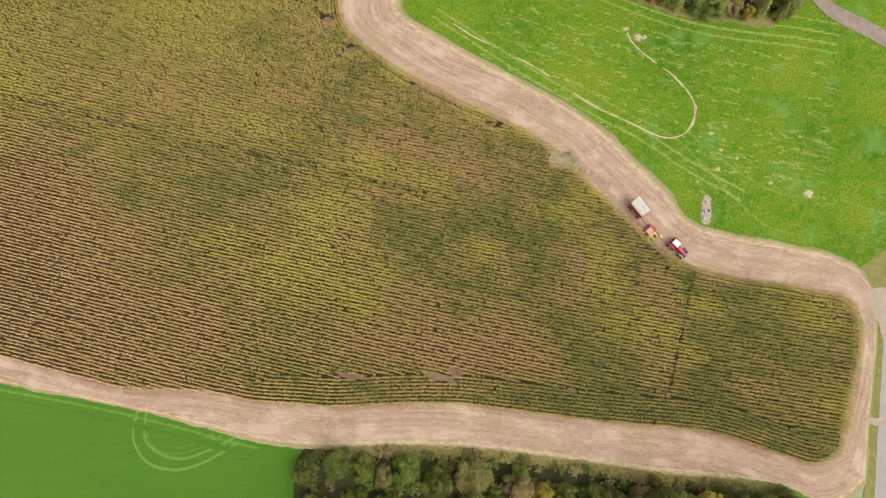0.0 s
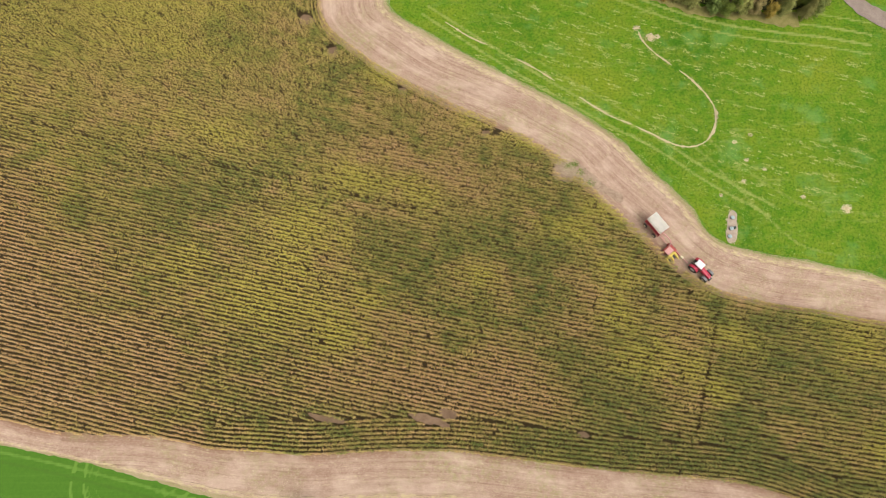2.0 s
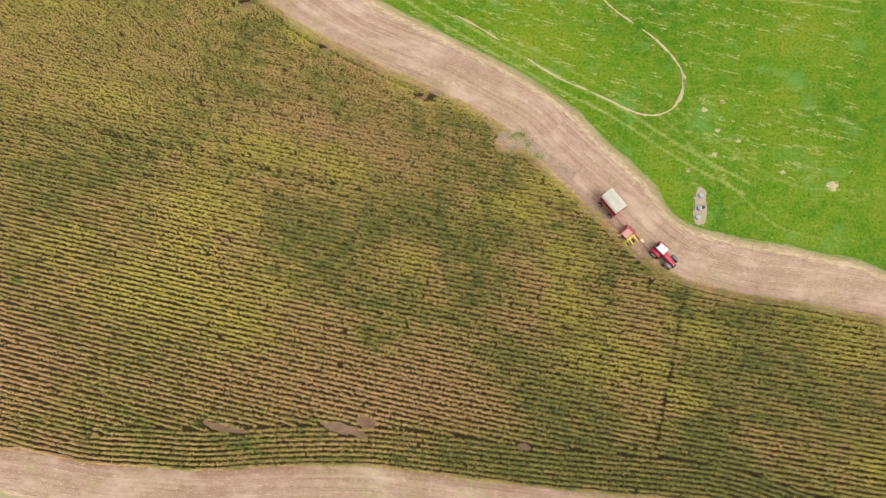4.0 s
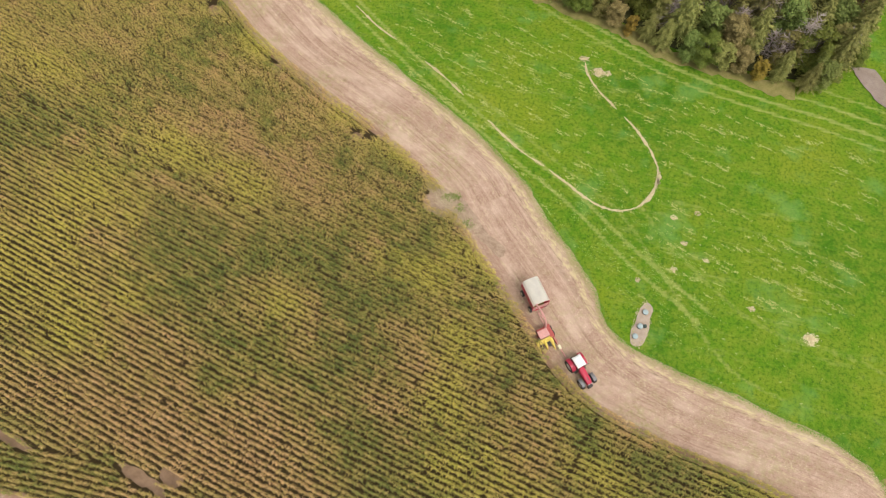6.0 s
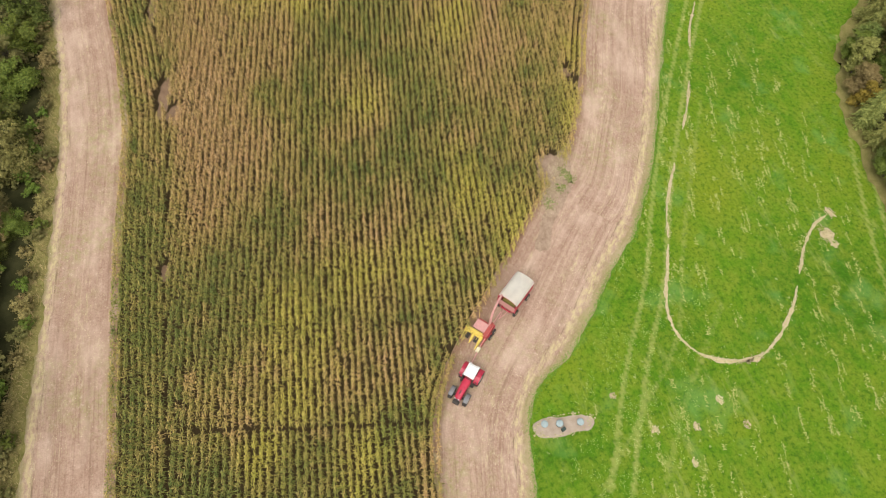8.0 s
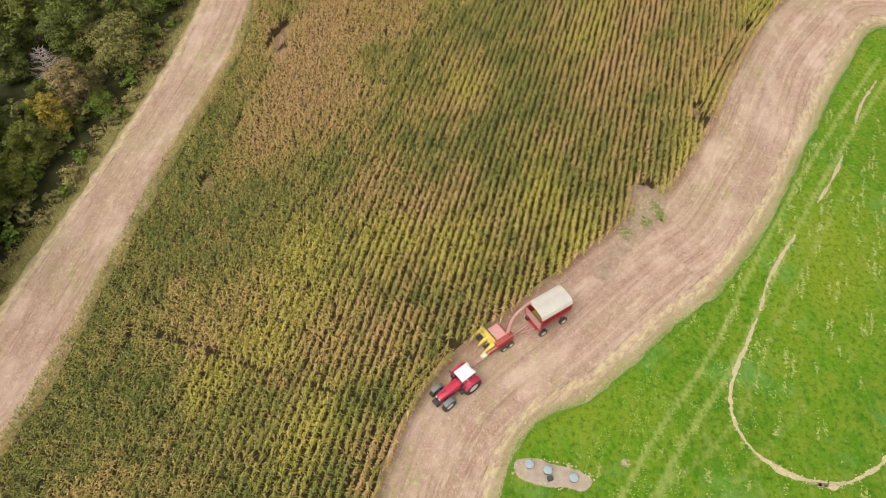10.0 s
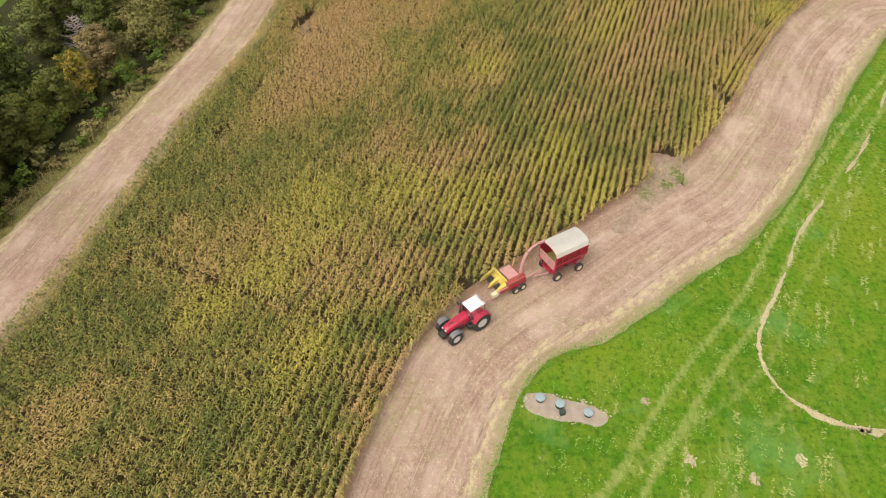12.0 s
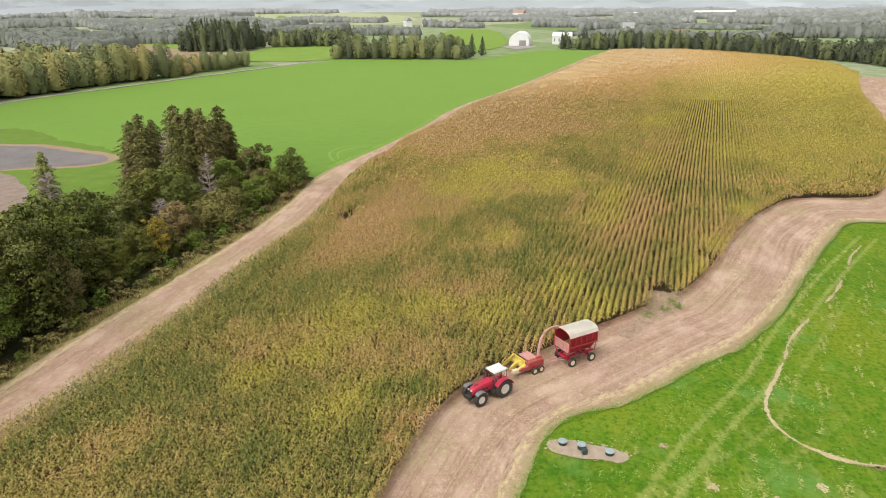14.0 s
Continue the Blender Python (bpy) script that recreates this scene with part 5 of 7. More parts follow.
north_belt = woods("far_tree_belt", band([(-452, 55), (-446, 90), (-450, 130), (-425, 170), (-390, 198), (-345, 225), (-300, 235)], 14, 5.5, 13, 3.9, 0.12, 0.3, 3), "belt of dark trees behind the maize", 320, leaf=0.17)
spruce_stand = woods("spruce_stand", band([(-398, -236), (-402, -210), (-408, -184)], 60, 6, 21, 4.2, 0.1, 0.6, 4), "dark spruce plantation in the distance", 240)
stand_grey = woods("grey_wood", band([(-455, -182), (-470, -150), (-480, -120)], 40, 7, 13, 4.5, 0.25, 0.1, 6), "grey-green wood behind the pasture", 220)


def canopy(name, belts, label, material):
    """Closed canopy of far woods: domed crowns side by side; belts of (distance, y0, y1, depth, tint, height)."""
    V, F, T, count = [], [], [], 0
    for i, (dist, y0, y1, deep, tint, high) in enumerate(belts):
        crown = 5.5 + dist * 0.004
        step = crown * 0.34
        ny, nx = max(6, int((y1 - y0) / step)), max(5, int(deep / step))
        for a in range(ny + 1):
            y = y0 + (y1 - y0) * a / ny
            for b in range(nx + 1):
                x = -dist + 40 * math.sin(y * 0.009 + i) + 0.25 * deep * math.sin(y * 0.031 + 2 * i) - deep * b / nx
                d, centres = noise.voronoi((x / crown, y / crown, i))
                big = noise.noise((x * 0.008, y * 0.008, i))
                c = centres[0]
                own = noise.noise((c[0] * 9.1, c[1] * 7.3, 2))
                fine = noise.noise((x * 0.35, y * 0.35, 7))
                z = high * (0.72 + 0.5 * big + 0.22 * own) * (0.62 + 0.38 * math.sqrt(max(0, 1 - d[0] ** 2))) * (1 + 0.10 * fine)
                rim = min(a, ny - a, b, nx - b)
                V.append((x, y, -0.3 if rim == 0 else max(0.3, z)))
                T.append(tint + 0.38 * own + 0.16 * big + 0.18 * fine)
        w = nx + 1
        F += [(count + a * w + b, count + a * w + b + 1, count + (a + 1) * w + b + 1, count + (a + 1) * w + b) for a in range(ny) for b in range(nx)]
        count = len(V)
    me = mesh_np(name, V, F, material, {"tint": T})
    me.polygons.foreach_set("use_smooth", np.ones(len(me.polygons), bool))
    return tagged(new(name, me), label, "woods", kind="stuff")


# tint grows with distance, so the painted haze thickens
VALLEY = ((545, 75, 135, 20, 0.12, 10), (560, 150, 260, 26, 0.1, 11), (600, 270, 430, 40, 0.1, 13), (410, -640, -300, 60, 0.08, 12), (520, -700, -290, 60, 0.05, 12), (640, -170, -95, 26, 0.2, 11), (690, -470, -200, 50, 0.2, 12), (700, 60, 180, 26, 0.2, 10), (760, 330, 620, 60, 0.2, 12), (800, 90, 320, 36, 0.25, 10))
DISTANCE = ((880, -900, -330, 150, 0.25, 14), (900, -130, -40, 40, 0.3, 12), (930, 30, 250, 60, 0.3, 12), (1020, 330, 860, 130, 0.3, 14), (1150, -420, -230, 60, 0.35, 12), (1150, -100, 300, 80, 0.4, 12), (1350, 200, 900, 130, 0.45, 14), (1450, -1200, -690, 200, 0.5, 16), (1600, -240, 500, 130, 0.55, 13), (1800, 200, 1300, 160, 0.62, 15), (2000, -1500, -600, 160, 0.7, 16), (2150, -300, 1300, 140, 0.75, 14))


def crowns(belts, seed):
    """Single crowns of the far woods: close along their front, loose over the rest."""
    r = random.Random(seed)
    rows = []
    for i, (dist, y0, y1, deep, tint, high) in enumerate(belts):
        size = 3.4 + dist * 0.0022
        for k in range(int((y1 - y0) / size * (1.3 + deep / 40))):
            y = r.uniform(y0, y1)
            back = deep * r.random() ** 2 if k % 2 else r.uniform(-2, 4)
            x = -dist + 40 * math.sin(y * 0.009 + i) + 0.25 * deep * math.sin(y * 0.031 + 2 * i) - back
            big = noise.noise((x * 0.008, y * 0.008, i))
            rows.append((x, y, high * (0.80 + 0.5 * big) * r.uniform(0.8, 1.25), size * r.uniform(0.7, 1.2), tint + 0.15 + r.uniform(-0.22, 0.22), r.random() < 0.15))
    return rows


far_woods = canopy("far_woods", VALLEY, "valley woods and hedgerows, greyed with painted haze", M_HAZYLEAF)
far_woods_haze = canopy("distant_woods", DISTANCE, "woods far across the valley, painted pale with haze", M_HAZYLEAF)
far_crowns = woods("far_crowns", crowns(VALLEY, 21), "single crowns of the valley woods, greyed with painted haze", 24, M_HAZYLEAF, 0.2)
distant_crowns = woods("distant_crowns", crowns(DISTANCE, 22), "single crowns of the distant woods, painted pale with haze", 0, M_HAZYLEAF, 0.3)


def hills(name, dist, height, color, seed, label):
    """A far ridge, rising behind the valley; its color has the distance haze painted in."""
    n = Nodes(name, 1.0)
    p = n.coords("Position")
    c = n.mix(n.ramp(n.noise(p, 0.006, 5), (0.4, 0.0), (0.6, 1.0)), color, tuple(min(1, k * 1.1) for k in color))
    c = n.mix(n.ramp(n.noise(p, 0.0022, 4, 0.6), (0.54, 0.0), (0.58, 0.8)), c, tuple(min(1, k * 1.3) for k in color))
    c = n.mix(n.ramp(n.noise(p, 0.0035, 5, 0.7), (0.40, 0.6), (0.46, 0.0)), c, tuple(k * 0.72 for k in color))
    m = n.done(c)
    V, F = [], []
    az = np.linspace(radians(115), radians(245), 120)
    for a in az:
        top = height * (0.75 + 0.35 * noise.noise((a * 6, seed, 0)) + 0.15 * noise.noise((a * 20, seed, 1)))
        for k in range(6):
            f = k / 5
            d = dist + f * 900
            V.append((d * math.cos(a), d * math.sin(a), -5 + top * math.sin(f * math.pi / 2)))
    for i in range(len(az) - 1):
        for k in range(5):
            F.append((i * 6 + k, i * 6 + k + 1, (i + 1) * 6 + k + 1, (i + 1) * 6 + k))
    return tagged(new(name, mesh_np(name, V, F, m)), label, "hills", kind="structure")


# blue-greys stand for haze, painted stronger on the farther ridge
hill_near = hills("backdrop_hills", 2300, 120, (0.36, 0.39, 0.41), 3, "low wooded hills across the valley, haze painted in blue-grey")
hill_far = hills("backdrop_ridge", 3300, 420, (0.50, 0.53, 0.565), 8, "ridge at the horizon, painted pale with haze")

# ---- shaping helpers ----
def block(bm, x0, x1, y0, y1, z0, z1, top=(1, 1), shift=(0, 0), bevel=0.02, seg=2):
    """A bevelled box; top: scale of its upper face, shift: how far that face is moved."""
    cx, cy = (x0 + x1) / 2, (y0 + y1) / 2
    v = []
    for z, (sx, sy), (dx, dy) in ((z0, (1, 1), (0, 0)), (z1, top, shift)):
        for x, y in ((x0, y0), (x1, y0), (x1, y1), (x0, y1)):
            v.append(bm.verts.new((cx + (x - cx) * sx + dx, cy + (y - cy) * sy + dy, z)))
    f = [bm.faces.new([v[i] for i in q]) for q in ((3, 2, 1, 0), (4, 5, 6, 7), (0, 1, 5, 4), (1, 2, 6, 5), (2, 3, 7, 6), (3, 0, 4, 7))]
    if bevel:
        edges = list({e for q in f for e in q.edges})
        bmesh.ops.bevel(bm, geom=edges, offset=bevel, segments=seg, affect="EDGES", profile=0.7)


def lathe(bm, profile, segs=28, centre=(0, 0, 0)):
    """Turn a profile of (radius, offset along y) round the y axis."""
    rings = []
    for r, y in profile:
        rings.append([bm.verts.new((centre[0] + r * math.cos(a), centre[1] + y, centre[2] + r * math.sin(a))) for a in np.linspace(0, 2 * math.pi, segs, endpoint=False)])
    for q, s in zip(rings[:-1], rings[1:]):
        for k in range(segs):
            bm.faces.new((q[k], q[(k + 1) % segs], s[(k + 1) % segs], s[k]))
    if profile[0][0] > 0.001:
        bm.faces.new(rings[0])
    bm.faces.new(rings[-1][::-1])


def arch(bm, points, y0, y1, thick=0.05):
    """A bent plate: points of (x, z) along its curve, from y0 to y1."""
    rows = []
    for i, (x, z) in enumerate(points):
        a, b = points[max(i - 1, 0)], points[min(i + 1, len(points) - 1)]
        d = Vector((b[0] - a[0], b[1] - a[1])).normalized()
        nx, nz = -d.y * thick, d.x * thick
        rows.append([bm.verts.new(p) for p in ((x, y0, z), (x, y1, z), (x + nx, y1, z + nz), (x + nx, y0, z + nz))])
    for q, s in zip(rows[:-1], rows[1:]):
        for k in range(4):
            bm.faces.new((q[k], q[(k + 1) % 4], s[(k + 1) % 4], s[k]))
    bm.faces.new(rows[0])
    bm.faces.new(rows[-1][::-1])


def place(ob, x, y, z):
    ob.location = (x, y, z)
    return ob


def wheel(parent, x, y, radius, width, rim_radius, rim_mat, out, lugs=0):
    """A wheel at (x, y): hub mesh with tyre and rim under it; out is +1 when its outer face looks to the left."""
    bm = bmesh.new()
    lathe(bm, [(0.13 * radius / 0.5, -width * 0.2), (0.14 * radius / 0.5, width * 0.18 * out), (0.07 * radius / 0.5, width * 0.3 * out)], 12)
    hub = place(part("wheel", bm, M_DARK_METAL, parent), x, y, radius)
    bm = bmesh.new()
    w = width / 2
    prof = [(rim_radius, -w * 0.8), (rim_radius * 1.12, -w * 0.95), (radius * 0.88, -w), (radius * 0.97, -w * 0.8), (radius, -w * 0.35), (radius, w * 0.35), (radius * 0.97, w * 0.8), (radius * 0.88, w), (rim_radius * 1.12, w * 0.95), (rim_radius, w * 0.8)]
    lathe(bm, prof, 30)
    for i in range(lugs):
        for side in (-1, 1):
            a = 2 * math.pi * (i + 0.25 * side) / lugs
            ca, sa = math.cos(a), math.sin(a)
            tw = 0.16 * side
            v = []
            for rr in (radius * 0.985, radius * 1.035):
                for yy, t in ((side * w * 0.08, 0), (side * w * 0.92, tw)):
                    for e in (-0.035, 0.035):
                        b = a + t + e * 0.8 / radius
                        v.append(bm.verts.new((rr * math.cos(b), yy, rr * math.sin(b))))
            for q in ((4, 5, 7, 6), (0, 1, 5, 4), (2, 6, 7, 3), (0, 4, 6, 2), (1, 3, 7, 5)):
                bm.faces.new([v[k] for k in q])
    part("tyre", bm, M_RUBBER, hub, "black rubber tyre with dusty tread")
    bm = bmesh.new()
    lathe(bm, [(rim_radius * 1.02, w * 0.82 * out), (rim_radius * 0.93, w * 0.84 * out), (rim_radius * 0.85, w * 0.45 * out), (rim_radius * 0.45, w * 0.35 * out), (rim_radius * 0.40, w * 0.5 * out), (0.02, w * 0.5 * out)], 26)
    lathe(bm, [(rim_radius * 1.02, -w * 0.8 * out), (rim_radius * 0.9, -w * 0.75 * out), (0.02, -w * 0.1 * out)], 26)
    for i in range(8):
        a = math.pi * i / 4
        x1, z1 = rim_radius * 0.6 * math.cos(a), rim_radius * 0.6 * math.sin(a)
        block(bm, x1 - 0.02, x1 + 0.02, min(w * 0.36 * out, w * 0.5 * out), max(w * 0.36 * out, w * 0.5 * out), z1 - 0.02, z1 + 0.02, bevel=0)
    part("rim", bm, rim_mat, hub)
    return hub


M_RED = mat_paint("red_paint", (0.52, 0.022, 0.062), 0.32, amount=0.10)
M_RED_BOX = mat_paint("weathered_red_paint", (0.50, 0.032, 0.052), 0.45, dust=(0.55, 0.25, 0.22), amount=0.22)
M_RED_OLD = mat_paint("faded_red_paint", (0.40, 0.055, 0.045), 0.55, dust=(0.50, 0.36, 0.30), amount=0.4)
M_PINK = mat_paint("sun_bleached_red_sheet", (0.62, 0.30, 0.27), 0.6, dust=(0.72, 0.55, 0.48), amount=0.45)
M_YELLOW = mat_paint("yellow_paint", (0.80, 0.62, 0.12), 0.5, dust=(0.8, 0.68, 0.35), amount=0.3)
M_CREAM = mat_paint("cream_rim_paint", (0.85, 0.76, 0.50), 0.5, amount=0.12)
M_SILVER = mat_paint("grey_rim_paint", (0.70, 0.67, 0.62), 0.5, 0.0, amount=0.2)
M_WHITE_ROOF = mat_paint("white_roof_paint", (0.82, 0.82, 0.80), 0.4, dust=(0.6, 0.55, 0.48), amount=0.15)
M_CANVAS = mat_paint("cream_roof_sheet", (0.90, 0.87, 0.78), 0.7, dust=(0.78, 0.70, 0.55), amount=0.25, scale=1.2)
M_RUBBER = mat_paint("tyre_rubber", (0.035, 0.034, 0.033), 0.8, dust=(0.22, 0.17, 0.13), amount=0.5, scale=4)
M_DARK_METAL = mat_paint("dark_metal", (0.045, 0.043, 0.042), 0.55, 0.3, amount=0.4)
M_FENDER_GREY = mat_paint("grey_plastic", (0.20, 0.20, 0.205), 0.6, amount=0.3)
M_LAMP = mat_paint("lamp_glass", (0.75, 0.75, 0.72), 0.12, amount=0.05)


def mat_glass():
    n = Nodes("cab_glass", 0.05)
    n.bsdf.inputs["Transmission Weight"].default_value = 1.0
    n.bsdf.inputs["IOR"].default_value = 1.45
    return n.done((0.30, 0.36, 0.36))


M_GLASS = mat_glass()


# ---- tractor: origin under the rear axle, x forward, y left ----
def build_tractor():
    t = new("tractor")
    bm = bmesh.new()
    block(bm, -0.55, 2.0, -0.34, 0.34, 0.62, 1.12, (0.96, 0.9))
    block(bm, 1.9, 3.35, -0.26, 0.26, 0.62, 0.98)
    block(bm, -0.15, 0.15, -0.85, 0.85, 0.78, 1.04)
    block(bm, 2.72, 2.98, -0.80, 0.80, 0.58, 0.78)
    block(bm, 0.35, 1.25, 0.34, 0.86, 0.52, 0.98, bevel=0.06)
    block(bm, 0.45, 1.2, -0.84, -0.34, 0.52, 0.98, bevel=0.06)
    part("chassis", bm, M_DARK_METAL, t, "black chassis, axles and fuel tanks")
    bm = bmesh.new()
    prof = ((1.02, 0.46, 1.92, 0.10), (1.7, 0.45, 1.88, 0.12), (2.5, 0.43, 1.78, 0.14), (3.15, 0.38, 1.64, 0.16), (3.42, 0.33, 1.50, 0.18))
    rings = []
    for x, w, z, e in prof:
        rings.append([bm.verts.new((x, y, h)) for y, h in ((-w, 1.02), (-w - 0.02, z - 0.30), (-w + e * 0.5, z - 0.06), (-w + e + 0.1, z), (0, z + 0.03), (w - e - 0.1, z), (w - e * 0.5, z - 0.06), (w + 0.02, z - 0.30), (w, 1.02))])
    for q, s in zip(rings[:-1], rings[1:]):
        for k in range(8):
            bm.faces.new((q[k], q[k + 1], s[k + 1], s[k]))
    bm.faces.new(rings[0])
    bm.faces.new(rings[-1][::-1])
    hood = part("hood", bm, M_RED, t, "glossy red engine hood")
    bm = bmesh.new()
    block(bm, 3.38, 3.47, -0.30, 0.30, 0.98, 1.42, (1, 0.9))
    part("grille", bm, M_DARK_METAL, hood, "black front grille")
    for s in (-1, 1):
        for k in range(4):
            bm = bmesh.new()
            block(bm, 1.6 + k * 0.32, 1.84 + k * 0.32, s * 0.455 - 0.02, s * 0.455 + 0.02, 1.16, 1.42, bevel=0.005)
            part("louvre", bm, M_DARK_METAL, hood)
    bm = bmesh.new()
    block(bm, 2.1, 2.9, -0.05, 0.05, 1.775, 1.815, (1, 1), bevel=0.008)
    part("hood_strip", bm, M_DARK_METAL, hood, "black strip along the hood")
    for s in (-1, 1):
        bm = bmesh.new()
        block(bm, 3.40, 3.49, s * 0.22 - 0.09, s * 0.22 + 0.09, 1.42, 1.52, bevel=0.02)
        part("headlight", bm, M_LAMP, hood)
    bm = bmesh.new()
    block(bm, 3.42, 3.85, -0.40, 0.40, 0.62, 0.98, (0.9, 0.9), bevel=0.05)
    part("front_weight", bm, M_DARK_METAL, t)
    # cab
    bm = bmesh.new()
    for x0, y0, x1, y1 in ((1.05, 0.50, 0.92, 0.62), (1.05, -0.50, 0.92, -0.62), (0.15, 0.70, 0.15, 0.70), (0.15, -0.70, 0.15, -0.70), (-0.55, 0.62, -0.50, 0.64), (-0.55, -0.62, -0.50, -0.64)):
        tube(bm, [(x0, y0, 1.05), (x1, y1, 2.66)], [0.045, 0.045], 6)
    block(bm, -0.6, 1.1, -0.66, 0.66, 1.02, 1.30, bevel=0.04)
    block(bm, -0.05, 0.45, -0.24, 0.24, 1.30, 1.50, bevel=0.05)
    block(bm, -0.14, 0.0, -0.24, 0.24, 1.45, 2.0, bevel=0.05)
    tube(bm, [(0.95, 0, 1.3), (0.75, 0, 1.72)], [0.04, 0.03], 6)
    cab = part("cab_frame", bm, M_DARK_METAL, t, "black cab frame with seat and console")
    panes = [((1.05, 0.46, 1.32), (1.05, -0.46, 1.32), (0.93, -0.58, 2.62), (0.93, 0.58, 2.62)), ((-0.57, -0.58, 1.36), (-0.57, 0.58, 1.36), (-0.52, 0.6, 2.62), (-0.52, -0.6, 2.62))]
    for s in (-1, 1):
        panes += [((1.02, s * 0.54, 1.1), (0.18, s * 0.71, 1.1), (0.18, s * 0.71, 2.62), (0.92, s * 0.64, 2.62)), ((0.12, s * 0.71, 1.55), (-0.52, s * 0.65, 1.6), (-0.48, s * 0.66, 2.62), (0.12, s * 0.71, 2.62))]
    for q in panes:
        bm = bmesh.new()
        f = bm.faces.new([bm.verts.new(p) for p in q])
        bmesh.ops.solidify(bm, geom=[f], thickness=0.012)
        pane = part("window_pane", bm, M_GLASS, cab)
        pane.visible_shadow = False
    bm = bmesh.new()
    block(bm, -0.58, 1.02, -0.68, 0.68, 2.64, 2.82, (0.92, 0.90), bevel=0.08, seg=3)
    block(bm, -0.48, 0.90, -0.56, 0.56, 2.78, 2.92, (0.76, 0.76), bevel=0.07, seg=3)
    roof = part("roof", bm, M_WHITE_ROOF, t, "white cab roof")
    for x, out in ((1.00, 0.05), (-0.58, -0.05)):
        for y in (-0.62, -0.4, 0.4, 0.62):
            bm = bmesh.new()
            block(bm, min(x, x + out), max(x, x + out), y - 0.08, y + 0.08, 2.68, 2.79, bevel=0.015)
            part("work_light", bm, M_LAMP, roof)
    # mudguards
    for s in (-1, 1):
        bm = bmesh.new()
        pts = [(1.02 * math.cos(a), 0.93 + 1.02 * math.sin(a)) for a in np.linspace(radians(165), radians(28), 12)]
        y0, y1 = sorted((s * 0.62, s * 1.22))
        arch(bm, pts, y0, y1, 0.04)
        block(bm, -0.75, 0.72, s * 0.66 - 0.03, s * 0.66 + 0.03, 1.05, 1.80, (0.7, 1), bevel=0.02)
        part("rear_fender", bm, M_RED, t, "red rear mudguard")
        bm = bmesh.new()
        pts = [(2.85 + 0.78 * math.cos(a), 0.70 + 0.78 * math.sin(a)) for a in np.linspace(radians(150), radians(48), 9)]
        y0, y1 = sorted((s * 0.68, s * 1.18))
        arch(bm, pts, y0, y1, 0.035)
        tube(bm, [(2.85, s * 0.55, 0.8), (2.85, s * 0.62, 1.4), (2.85, s * 0.85, 1.47)], [0.03, 0.03, 0.03], 6)
        part("front_fender", bm, M_FENDER_GREY, t, "grey plastic front mudguard")
        wheel(t, 0, s * 0.95, 0.925, 0.54, 0.50, M_SILVER, s, 20)
        wheel(t, 2.85, s * 0.93, 0.70, 0.46, 0.37, M_SILVER, s, 18)
        bm = bmesh.new()
        tube(bm, [(0.98, s * 0.66, 2.35), (1.12, s * 1.0, 2.38)], [0.018, 0.018], 5)
        block(bm, 1.06, 1.13, s * 1.04 - 0.11, s * 1.04 + 0.11, 2.12, 2.46, bevel=0.02)
        part("mirror", bm, M_DARK_METAL, t)
    for k in range(3):
        bm = bmesh.new()
        block(bm, 0.45, 0.85, 0.84, 1.02, 0.38 + k * 0.26, 0.42 + k * 0.26, bevel=0.01)
        part("step", bm, M_DARK_METAL, t)
    bm = bmesh.new()
    tube(bm, [(1.2, -0.54, 1.2), (1.2, -0.56, 1.9), (1.18, -0.58, 2.9), (1.08, -0.58, 3.05)], [0.08, 0.075, 0.05, 0.05], 10)
    part("exhaust_pipe", bm, M_DARK_METAL, t)
    bm = bmesh.new()
    block(bm, -1.05, -0.5, -0.08, 0.08, 0.45, 0.55, bevel=0.01)
    for s in (-1, 1):
        tube(bm, [(-0.5, s * 0.35, 0.8), (-1.05, s * 0.42, 0.55)], [0.05, 0.04], 6)
        tube(bm, [(-0.4, s * 0.3, 1.25), (-0.85, s * 0.36, 1.1), (-0.95, s * 0.42, 0.6)], [0.04, 0.04, 0.02], 6)
    part("hitch", bm, M_DARK_METAL, t)
    return tagged(t, "red farm tractor with a white cab roof, driving on the stubble", "tractor")


tractor = build_tractor()
tractor.matrix_basis = pose(49.75, 29.75, 0.02, 0, 0, -47)


